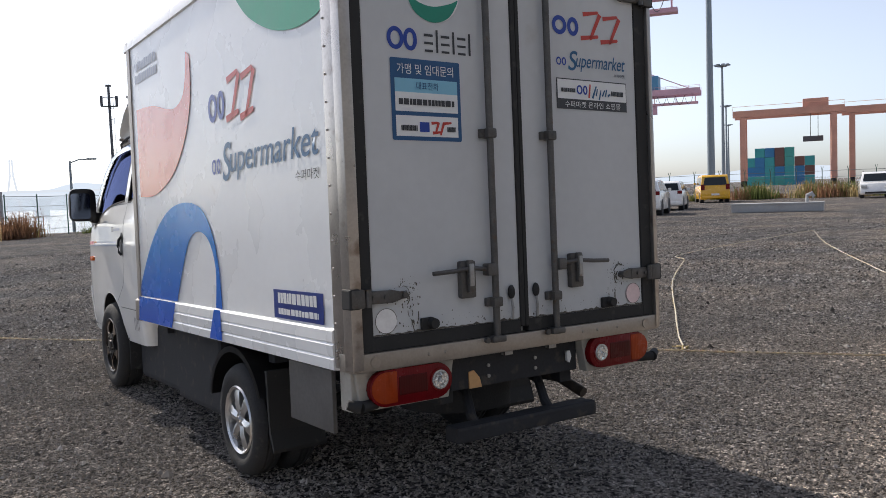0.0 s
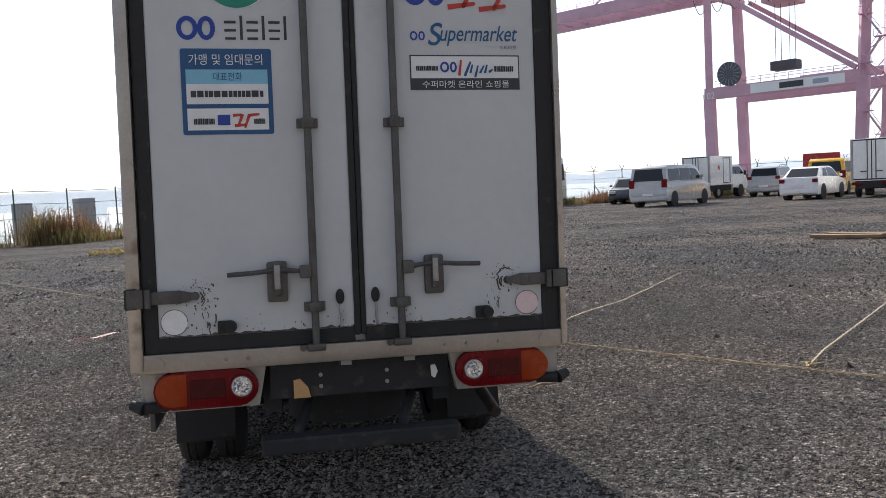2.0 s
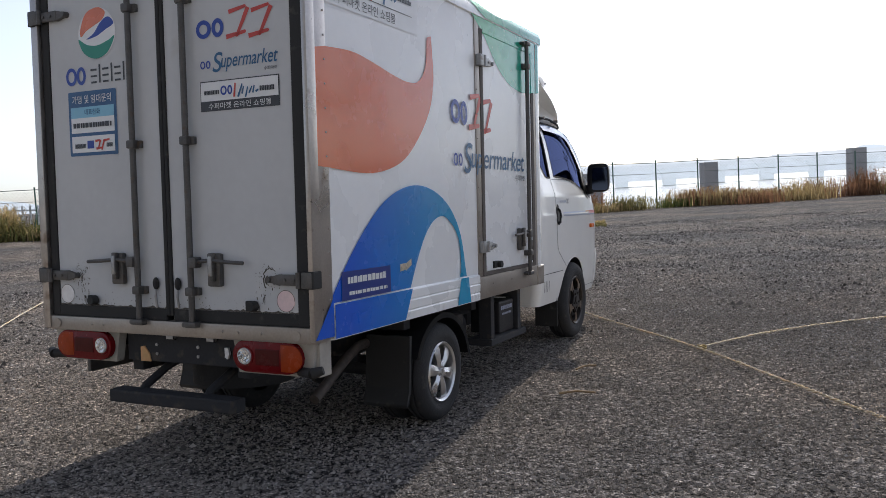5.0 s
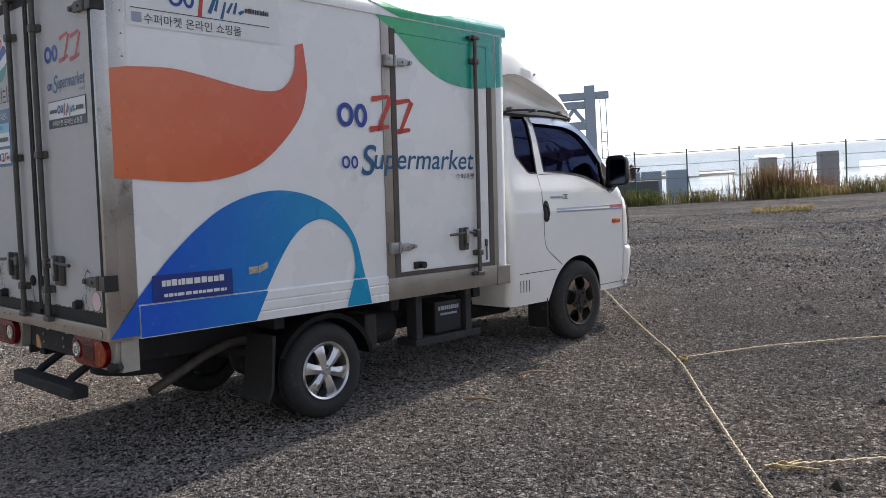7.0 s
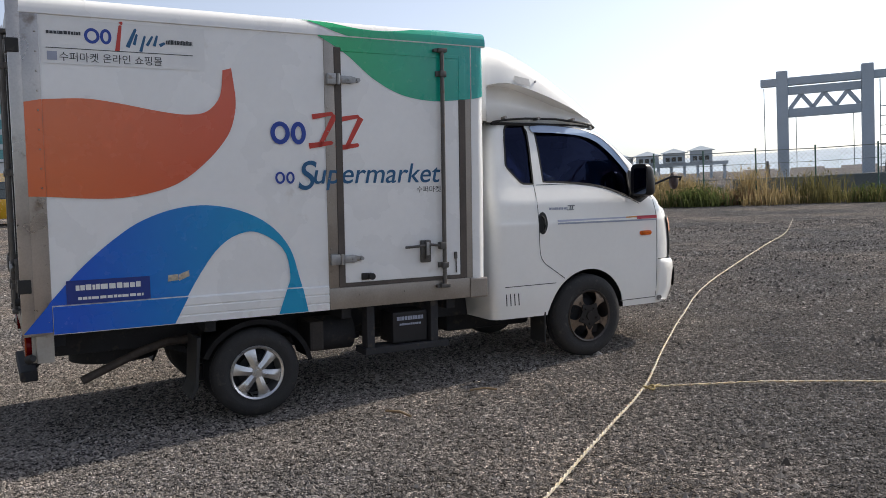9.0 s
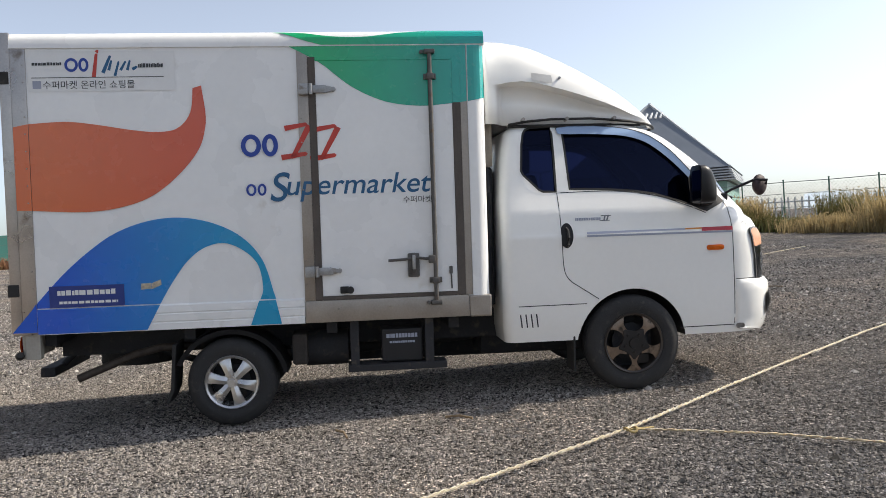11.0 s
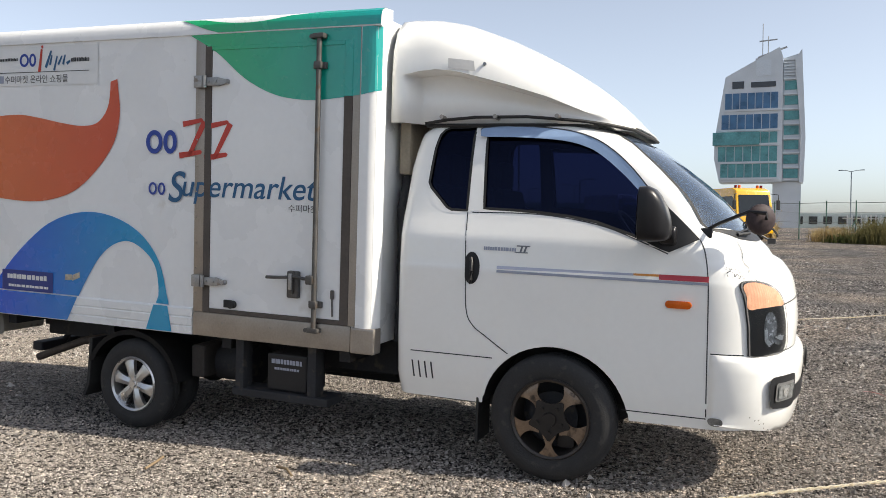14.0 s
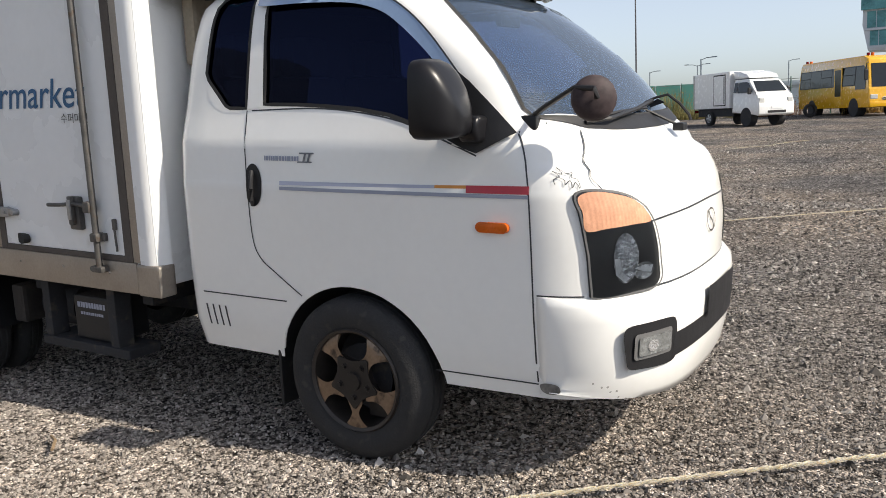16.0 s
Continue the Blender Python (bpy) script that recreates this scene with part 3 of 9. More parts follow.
def near_region(rng, count):
    a = rng.uniform(-5.5, 8.5, count * 3)
    b = rng.uniform(-4.5, 11.0, count * 3)
    # thick round the truck and the walk, thin outside
    d = np.hypot(np.maximum(np.abs(a - 1.4) - 2.6, 0), np.maximum(np.abs(b - 2.2) - 3.6, 0))
    keep = rng.uniform(0, 1, len(a)) < np.exp(-d * 0.42)
    P = np.stack([a, b, np.zeros(len(a))], 1)[keep]
    return P[:count]


def outer_region(rng, count):
    # thinner with distance, in loose drifts
    r, w = 2.0 + 25 * rng.uniform(0, 1, count) ** 1.4, rng.uniform(0, 2 * np.pi, count)
    r *= 1 + .10 * np.sin(w * 9 + r * .9) + .06 * np.sin(w * 23 - r * 1.7)
    a, b = 1 + r * np.cos(w), 2 + r * np.sin(w)
    P = np.stack([a, b, np.zeros(count)], 1)
    keep = (rng.uniform(0, 1, count) < np.clip((np.hypot(a - 1, b - 2) - 3.2) / 6.5, .012, 1)) & (b < 24 + 0.5 * a)
    return P[keep]


def unseen_sky_block():
    # added out of view to block southern sky light on the truck's rear
    bm = B()
    box(bm, -16, 34, -29, -25, 0, 16)
    m = surf("unseen_wall_sheet", (.13, .14, .15), .7, vary=.1, scale=.4, fine=6)
    tagged(part("wall_south", bm, m), "plain dark grey wall, unseen, added to hold sky light off the rear doors", "wall", kind="structure")


build_ground()
build_sea()
unseen_sky_block()
scatter_stones("gravel_stones", 290000, near_region, 0.0053, 3, GRIT)
scatter_stones("scattered_stones", 310000, outer_region, 0.0145, 4, STONE, False)

# ---- the box truck ----
TRUCK_M = Matrix.Translation((-0.034, -0.055, 0)) @ Matrix.Rotation(radians(-1.9), 4, "X") @ Matrix.Rotation(radians(1.2), 4, "Y")
truck = thing("delivery_truck", TRUCK_M, "white box truck with orange, blue and green film on gravel", "truck")
SX = 0.826                                               # half width of the cargo box


def seam(points, width=.006):
    """A thin outline following a bent line of the plane."""
    pts = [Vector(p) for p in points]
    left, right = [], []
    for i, p in enumerate(pts):
        d = (pts[min(i + 1, len(pts) - 1)] - pts[max(i - 1, 0)]).normalized()
        n = Vector((-d.y, d.x)) * width / 2
        left.append(tuple(p + n)); right.append(tuple(p - n))
    return left + right[::-1]


def ribbon(points, width, place, step=.05, closed=True):
    """A narrow band laid along a line of a surface."""
    ring = [Vector(p) for p in points]
    fine = []
    for a, b in zip(ring, ring[1:] + ring[:1] if closed else ring[1:]):
        k = max(1, math.ceil((b - a).length / step))
        fine += [a + (b - a) * i / k for i in range(k)]
    if not closed:
        fine.append(ring[-1])
    bm, rows, n = B(), [], len(fine)
    for i, p in enumerate(fine):
        q, r = (fine[i - 1], fine[(i + 1) % n]) if closed else (fine[max(i - 1, 0)], fine[min(i + 1, n - 1)])
        d = (r - q).normalized()
        side = Vector((-d.y, d.x)) * width / 2
        rows.append([bm.verts.new(place(*(p + side))), bm.verts.new(place(*(p - side)))])
    for a, b in zip(rows, rows[1:] + rows[:1] if closed else rows[1:]):
        bm.faces.new((a[0], b[0], b[1], a[1]))
    return bm


def line_marks(points, width, place):
    """A thin drawn line that may cross itself: one small strip for each of its pieces."""
    return merge([patch(seam([p, q], width), place) for p, q in zip(points, points[1:]) if math.dist(p, q) > 1e-4])


def rivets(bm, places, r=0.006, axis=0, sign=1):
    for p in places:
        p = Vector(p)
        q = p.copy()
        q[axis] += 0.005 * sign
        cyl(bm, p, q, r, 7, r * .5)


def strokes(pieces, place):
    """Brush-like bars: (u, v, length, width, lean in degrees), rounded at their ends."""
    out = []
    for u, v, ln, w, lean in pieces:
        a = radians(lean)
        d, n = Vector((math.sin(a), math.cos(a))), Vector((math.cos(a), -math.sin(a)))
        o = Vector((u, v))
        pts = [o - n * w / 2, o + n * w / 2, o + d * ln + n * w * .35, o + d * (ln + w * .3), o + d * ln - n * w * .35]
        out.append(patch([tuple(p) for p in pts], place))
    return merge(out)


def ring_mark(cu, cv, a, b, w, place, gap=0):
    """An open loop as a plain mark."""
    n = 22
    ang = [radians(gap) + k * (2 * math.pi - 2 * radians(gap)) / n for k in range(n + 1)]
    outer = [(cu + a * math.cos(t), cv + b * math.sin(t)) for t in ang]
    inner = [(cu + (a - w) * math.cos(t), cv + (b - w) * math.sin(t)) for t in ang[::-1]]
    return patch(outer + inner, place)


def brand_script(parent, place, u0, v0, length, height, mirror=False):
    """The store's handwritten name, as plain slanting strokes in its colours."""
    s = -1 if mirror else 1
    for c, w in ((.35, .3), (.98, .26)):
        part("logo_mark", ring_mark(u0 + s * height * c, v0 + height * .42, height * w, height * .36, height * .13, place), LOGO_BLUE, parent, "small blue loop of a shop logo")
    o, e, up = Vector(place(0, 0)), Vector(place(s, 0)) - Vector(place(0, 0)), Vector((0, 0, 1))
    lean = math.tan(radians(12))
    p = o + e * abs(u0 + s * height * 1.42) * (1 if s * (u0 + s * height * 1.42) > 0 else -1) + up * (v0 - height * .2)
    n = e.cross(up)
    for text, dx, dz, h, w in (("S", 0, -.12, 1.75, height * .95), ("upermarket", .88, -.16, 1.62, length - height * 2.4)):
        q = p + e * height * dx + up * height * dz
        m = Matrix(((e.x, up.x + e.x * lean, n.x, q.x), (e.y, up.y + e.y * lean, n.y, q.y), (e.z, up.z, n.z, q.z), (0, 0, 0, 1)))
        lettering("shop_word", text, height * h, m, SCRIPT, parent, w, "dark blue slanting shop word", .006)


def brand_number(parent, place, u0, v0, w, h, mirror=False):
    s = -1 if mirror else 1
    for c, r in ((.10, .10), (.29, .08)):
        part("logo_mark", ring_mark(u0 + s * w * c, v0 + h * .46, w * r, h * .32, w * .045, place), LOGO_BLUE, parent, "blue loop of a shop logo")
    for dx, dz in ((0, 0), (.29 * w, -.06 * h)):
        x, z = u0 + s * (w * .42 + dx), v0 + dz
        zig = [(x + s * w * .02, z + h * .93, w * .22, h * .15, s * 80), (x + s * w * .27, z + h * 1.0, h * 1.02, h * .17, s * 209), (x - s * w * .02, z + h * .10, w * .25, h * .16, s * 82)]
        tagged(part("logo_stroke", strokes(zig, place), RED, parent, "red zigzag brush stroke of a shop logo"), kind="stuff")


def bars(parent, place, u0, v0, u1, v1, material, n=1, seed=1, name="writing", gap=.3):
    """Writing that is left as plain bars: n rows of uneven words."""
    rng, out = random.Random(seed), []
    h = (v1 - v0) / n
    for k in range(n):
        x = u0
        w_all = u1 - u0
        while abs(x - u0) < abs(w_all) * .98:
            w = min(abs(u1 - x), rng.uniform(.05, .13) * abs(w_all)) * (1 if w_all > 0 else -1)
            out.append(patch(rect(x, v0 + k * h + h * gap / 2, x + w * .82, v0 + (k + 1) * h - h * gap / 2 * rng.uniform(.6, 1.6)), place))
            x += w
    return tagged(part(name, merge(out), material, parent), kind="stuff")


def build_cargo_box():
    y0, y1, z0, z1 = 0.0, 2.925, 0.72, 2.50
    bm = B()
    box(bm, -SX, SX, y0 + .03, y1 - .01, z0 + .02, z1 + .01, 0.01)
    body = part("cargo_box", bm, PANEL, truck, "white insulated panel body with slight dents")
    for s in (-1, 1):
        bm = B()                                          # rounded top rail
        pts = [(s * .70, 2.555), (s * .79, 2.548), (s * .822, 2.53), (s * .836, 2.50), (s * .838, 2.452), (s * .826, 2.448), (s * .70, 2.50)]
        prism(bm, pts, "y", -.02, 2.935, 0)
        part("roof_rail", bm, PANEL, body, smooth=True)
        bm = B()                                          # ribbed lower rail
        pts = [(.80, .70), (.838, .705), (.840, .745), (.834, .752), (.840, .76), (.842, .80), (.835, .807), (.841, .815), (.840, .855), (.824, .866), (.80, .866)]
        prism(bm, [(s * u, v) for u, v in pts], "y", .118, 1.737 if s > 0 else 2.82)
        part("lower_rail", bm, PANEL, body)
        bm = B()                                          # rear corner post with rivets
        box(bm, s * (.812 if s > 0 else .79), s * .838, -.036, .03, .715, 2.548, .006)
        box(bm, s * .80, s * .8335, .02, .117, .715, 2.452, .003)
        rivets(bm, [(s * .8335, .098, .78 + .105 * k) for k in range(16)], .006, 0, s)
        rivets(bm, [(s * .8335, .012, .83 + .21 * k) for k in range(8)], .005, 0, s)
        part("corner_post", bm, POST_METAL, body, "riveted bare metal corner post", smooth=True)
        bm = B()                                          # front corner column
        prism(bm, [(s * .76, 2.82), (s * .834, 2.82), (s * .838, 2.87), (s * .83, 2.905), (s * .80, 2.931), (s * .76, 2.936)], "z", .84, 2.50)
        part("front_column", bm, PANEL if s > 0 else ALU, body, smooth=True)
        bm = B()
        box(bm, s * .75, s * .842, 2.795, 2.94, .70, .842, .012)
        part("corner_shoe", bm, ALU, body, "dented metal corner shoe")
    bm = B()
    box(bm, -.785, .785, -.02, .06, 2.45, 2.55, .006)
    part("rear_header", bm, ALU, body)
    bm = B()
    box(bm, -.835, .835, -.03, .08, .705, .775, .006)
    for x in (-.74, .74):
        cyl(bm, (x, -.03, .74), (x, -.034, .74), .022, 16)
    rivets(bm, [(x, -.03, .742) for x in (-.5, -.42, .33, .42, .55)], .007, 1, -1)
    part("rear_sill", bm, ALU, body, "scuffed metal sill under the rear doors", smooth=True)
    bm = B()
    box(bm, -.70, .70, .05, 2.8, 2.53, 2.56, .01)
    part("roof_skin", bm, PANEL, body)
    return body


def decals(body):
    P = on_right(SX + .0045)
    Q = on_right(SX + .0125)                              # over the corner post
    orange = curve2([(.118, 1.995), (.33, 2.006), (.507, 1.986), (.72, 1.949), (.878, 1.933), (1.0, 1.955), (1.08, 2.05), (1.10, 2.2)], 6, False) + \
        [(1.152, 2.215)] + curve2([(1.172, 2.06), (1.168, 1.96), (1.122, 1.82), (.998, 1.669), (.828, 1.538), (.635, 1.473), (.42, 1.451), (.118, 1.468)], 6, False)
    part("orange_swoosh", patch(orange, P), ORANGE, body, "orange swoosh of printed film")
    part("orange_swoosh", patch([(-.03, 1.966), (.117, 1.995), (.117, 1.468), (-.03, 1.472)], on_right(SX + .0090)), ORANGE, body, "orange film running over the metal post")
    inner = curve2([(1.462, .87), (1.482, .94), (1.458, 1.083), (1.378, 1.176), (1.255, 1.232), (1.131, 1.207), (1.025, 1.127), (.93, 1.0), (.85, .868)], 6, False)
    outer = curve2([(.10, .868), (.131, .914), (.283, 1.076), (.438, 1.21), (.596, 1.315), (.789, 1.383), (.986, 1.4), (1.189, 1.359), (1.363, 1.265), (1.485, 1.117), (1.545, .92), (1.56, .868)], 6, False)
    part("blue_arch", patch(outer + inner, P), BLUE_SIDE, body, "blue arch of printed film shading to cyan")
    R = on_right(SX + .0172)
    part("blue_arch", merge([patch([(.12, .71), (.768, .71), (.85, .862), (.12, .862)], R)]), BLUE_SIDE, body, "blue film over the lower rail")
    part("blue_arch", patch([(1.40, .71), (1.592, .71), (1.56, .862), (1.455, .862)], R), BLUE_SIDE, body, "teal film over the lower rail")
    part("blue_arch", patch([(-.03, .722), (.116, .722), (.116, .90), (.09, .862)], Q), BLUE_SIDE, body, "blue film running over the metal post")
    green = [(1.70, 2.455)] + curve2([(1.701, 2.449), (1.889, 2.345), (2.082, 2.195), (2.286, 2.1), (2.5, 2.068), (2.68, 2.077), (2.815, 2.092)], 6, False) + [(2.815, 2.449)]
    part("green_wave", patch(green, on_right(SX + .0075)), TEAL, body, "green wave of printed film over the side door")
    rail = [(.8392, 2.452), (.8376, 2.50), (.8238, 2.531), (.7912, 2.5495), (.705, 2.557)]
    def on_rail(u, v):
        v -= 2.452
        for (xa, za), (xb, zb) in zip(rail, rail[1:]):
            L = math.hypot(xb - xa, zb - za)
            if v <= L:
                return (xa + (xb - xa) * v / L + .002, u, za + (zb - za) * v / L + .002)
            v -= L
        return (rail[-1][0], u, rail[-1][1] + .002)
    top = curve2([(1.60, 2.556), (1.72, 2.548), (1.95, 2.512), (2.15, 2.505), (2.35, 2.53), (2.6, 2.575), (2.70, 2.605), (2.934, 2.612)], 5, False)
    low = curve2([(1.60, 2.556), (1.72, 2.512), (1.80, 2.482), (1.90, 2.456)], 5, False)
    part("green_wave", patch(low + [(2.934, 2.456)] + top[::-1][:-1], on_rail, .016), TEAL, body, "green film on the rounded roof rail")
    column = [(2.822, .834), (2.87, .838), (2.905, .83), (2.931, .80)]
    def on_column(u, v):
        for (ya, xa), (yb, xb) in zip(column, column[1:]):
            if u <= yb:
                return (xa + (xb - xa) * (u - ya) / (yb - ya) + .0022, u + .001, v)
        return (.80, 2.933, v)
    part("green_wave", patch([(2.823, 2.092), (2.87, 2.10), (2.93, 2.115), (2.93, 2.449), (2.823, 2.449)], on_column, .02), TEAL, body, "teal film on the front column")
    part("address_sticker", patch(rect(.13, 2.19, .998, 2.432), on_right(SX + .0035)), WHITE_FILM, body, "white sticker with a web shop line")
    T = on_right(SX + .0055)
    bars(body, T, .155, 2.345, .33, 2.37, INK, 1, 5)
    part("logo_mark", ring_mark(.385, 2.35, .04, .042, .016, T), LOGO_BLUE, body)
    part("logo_mark", ring_mark(.457, 2.35, .03, .042, .016, T), LOGO_BLUE, body)
    part("logo_stroke", strokes([(.515, 2.275, .14, .024, 8), (.535, 2.425, .012, .022, 40)], T), RED, body)
    part("logo_script", strokes([(.57, 2.30, .11, .022, 24), (.605, 2.315, .06, .017, 16), (.64, 2.28, .09, .017, 16), (.675, 2.315, .06, .017, 30), (.715, 2.315, .06, .017, 16), (.745, 2.32, .03, .02, 60)], T), SCRIPT, body)
    bars(body, T, .78, 2.325, .93, 2.36, INK, 1, 8)
    part("rule", patch(rect(.15, 2.272, .93, 2.276), T), INK, body)
    part("logo_mark", merge([patch(rect(.155, 2.208, .205, 2.255), T)]), GREY_FILM, body)
    lettering("sticker_lettering", "수퍼마켓 온라인 쇼핑몰", .05, Matrix(((0, 0, 1, SX + .0055), (1, 0, 0, .215), (0, 1, 0, 2.205), (0, 0, 0, 1))), INK, body, .54)
    part("owner_sign", patch(rect(.192, .868, .637, 1.0), on_right(SX + .0075)), NAVY, body, "dark blue sign of a haulage firm")
    bars(body, on_right(SX + .0095), .24, .938, .59, .978, WHITE_FILM, 1, 3, gap=.25)
    bars(body, on_right(SX + .0095), .25, .888, .60, .908, WHITE_FILM, 1, 4, gap=.2)
    for u in (.737, .80):
        part("torn_sticker", patch([(u, .96), (u + .062, .965 + (u > .78) * .02), (u + .06, 1.0 + (u > .78) * .02), (u + .002, .998)], on_right(SX + .007)), surf("torn_paper", (.55, .5, .38), .8, vary=.4, scale=40), body, "torn remains of paper stickers")
    brand_number(body, on_right(SX + .0085), 1.38, 1.735, .62, .22)
    brand_script(body, on_right(SX + .0085), 1.397, 1.515, 1.16, .105)
    lettering("side_lettering", "수퍼마켓", .042, Matrix(((0, 0, 1, SX + .0085), (1, 0, 0, 2.385), (0, 1, 0, 1.452), (0, 0, 0, 1))), INK, body, .185)
    # the other side
    L = on_right(-SX - .0045)
    orl = [(2.72, 2.05)] + curve2([(2.72, 2.05), (2.371, 2.03), (2.1, 1.975), (1.938, 1.958), (1.80, 2.0), (1.74, 2.1), (1.716, 2.23)], 6, False) + \
        [(1.66, 2.2)] + curve2([(1.655, 2.1), (1.69, 1.92), (1.82, 1.738), (2.049, 1.584), (2.40, 1.495), (2.72, 1.5)], 6, False)
    part("orange_swoosh", patch(orl, L), ORANGE, body, "orange swoosh of printed film, faded by glare")
    bo = curve2([(2.82, .868), (2.787, .96), (2.511, 1.215), (2.191, 1.379), (1.868, 1.425), (1.59, 1.383), (1.433, 1.253), (1.35, 1.067), (1.33, .868)], 6, False)
    bi = curve2([(1.42, .868), (1.40, 1.066), (1.482, 1.21), (1.634, 1.262), (1.801, 1.212), (1.959, 1.021), (2.06, .868)], 6, False)
    part("blue_arch", patch(bo + bi, L), BLUE, body, "blue arch of printed film")
    for o in ([(2.85, .71), (2.15, .71), (2.06, .862), (2.82, .862)], [(1.5, .71), (1.32, .71), (1.33, .862), (1.42, .862)]):
        part("blue_arch", patch(o, on_right(-SX - .0172)), BLUE, body, "blue film over the lower rail")
    gl = curve2([(1.12, 2.449), (.981, 2.333), (.823, 2.207), (.583, 2.101), (.361, 2.058), (.18, 2.063), (.119, 2.08)], 6, False) + [(.119, 2.449)]
    part("green_wave", patch(gl, L), surf("green_film", (.02, .36, .2), .4, vary=.05), body, "green round of printed film")
    brand_number(body, L, 1.40, 1.77, .62, .22, True)
    brand_script(body, L, 1.39, 1.535, 1.2, .105, True)
    lettering("side_lettering", "수퍼마켓", .045, Matrix(((0, 0, -1, -SX - .0055), (-1, 0, 0, .402), (0, 1, 0, 1.445), (0, 0, 0, 1))), INK, body, .215)
    part("owner_sign", patch(rect(.68, .872, .2, .995), L), NAVY, body, "dark blue sign of a haulage firm")
    bars(body, on_right(-SX - .0065), .63, .935, .25, .985, WHITE_FILM, 1, 3, gap=.1)
    bars(body, on_right(-SX - .0065), .63, .886, .24, .918, WHITE_FILM, 1, 4, gap=.2)
    bars(body, L, 2.72, 2.2, 2.25, 2.35, GREY_FILM, 2, 9)


def lock_rod(parent, place, side):
    """A vertical locking rod with its clamps, cams and swing handle. place maps (along, out, up)."""
    x, lo, hi, clamps, hx0, hx1, hz, plate = side
    bm = B()
    cyl(bm, place(x, .030, lo), place(x, .030, hi), .0145, 14)
    part("lock_rod", bm, GREASY, parent, "grey steel locking rod", smooth=True)
    for k, z in enumerate(clamps):
        bm = B()
        a, b = Vector(place(x - .04, .0, z - .018)), Vector(place(x + .04, .022, z + .018))
        box(bm, *(v for p in zip(a, b) for v in p), .004)
        a, b = Vector(place(x - .023, .0, z - .02)), Vector(place(x + .023, .05, z + .02))
        box(bm, *(v for p in zip(a, b) for v in p), .008)
        part("rod_clamp", bm, GREASY, parent, smooth=True)
    for z in (lo, hi):
        bm = B()
        a, b = Vector(place(x - .035, .0, z - .012)), Vector(place(x + .035, .05, z + .016))
        box(bm, *(v for p in zip(a, b) for v in p), .008)
        cyl(bm, place(x - .05, .0, z), place(x - .05, .035, z), .012, 10)
        part("rod_cam", bm, GREASY, parent, smooth=True)
    bm = B()
    p0, p1 = plate
    a, b = Vector(place(p0, .0, hz - .11)), Vector(place(p1, .03, hz + .042))
    box(bm, *(v for p in zip(a, b) for v in p), .01)
    a, b = Vector(place((p0 + p1) / 2 - .014, .028, hz - .085)), Vector(place((p0 + p1) / 2 + .014, .05, hz + .045))
    box(bm, *(v for p in zip(a, b) for v in p), .006)
    part("latch", bm, GREASY, parent, "worn steel latch with hasp", smooth=True)
    bm = B()
    a, b = Vector(place((p0 + p1) / 2 - .011, .046, hz - .06)), Vector(place((p0 + p1) / 2 + .011, .056, hz + .03))
    box(bm, *(v for p in zip(a, b) for v in p), .004)
    part("latch_tongue", bm, STEEL, parent, smooth=True)
    bm = B()
    tube(bm, [place(hx0, .042, hz), place((hx0 * 2 + hx1) / 3, .046, hz + .004), place((hx0 + 2 * hx1) / 3, .04, hz + .012), place(hx1, .034, hz)], .009, 8)
    a, b = Vector(place(hx1 - .022, .01, hz - .025)), Vector(place(hx1 + .022, .055, hz + .025))
    box(bm, *(v for p in zip(a, b) for v in p), .008)
    part("swing_handle", bm, GREASY, parent, smooth=True)


def strap_hinge(parent, place, x0, x1, z, mat):
    """A strap hinge from its bracket at x0 to its pointed end at x1."""
    bm = B()
    s = 1 if x1 > x0 else -1
    a, b = Vector(place(x0, .0, z - .035)), Vector(place(x0 + s * .06, .035, z + .035))
    box(bm, *(v for p in zip(a, b) for v in p), .006)
    a, b = Vector(place(x0 + s * .05, .006, z - .024)), Vector(place(x0 + s * (abs(x1 - x0) - .05), .026, z + .024))
    box(bm, *(v for p in zip(a, b) for v in p), .005)
    pts = [place(x0 + s * (abs(x1 - x0) - .06), o, z + d) for o, d in ((.024, .025), (.024, -.025))] + [place(x1, .02, z - .011), place(x1, .02, z + .011)]
    low = [place(x0 + s * (abs(x1 - x0) - .06), .002, z + d) for d in (.025, -.025)] + [place(x1, .002, z - .011), place(x1, .002, z + .011)]
    skin(bm, [[bm.verts.new(p) for p in low], [bm.verts.new(p) for p in pts]])
    bm.faces.new([bm.verts.new(p) for p in pts])
    cyl(bm, place(x0 + s * .075, .03, z - .034), place(x0 + s * .075, .03, z + .034), .012, 10)
    cyl(bm, place(x1, .0, z), place(x1, .03, z), .016, 12, .012)
    rivets_at = [place(x0 + s * (.1 + .05 * k), .026, z) for k in range(2)]
    for p in rivets_at:
        cyl(bm, p, Vector(p) + (Vector(place(0, 1, 0)) - Vector(place(0, 0, 0))) * .006, .008, 8)
    part("hinge", bm, mat, parent, smooth=True)


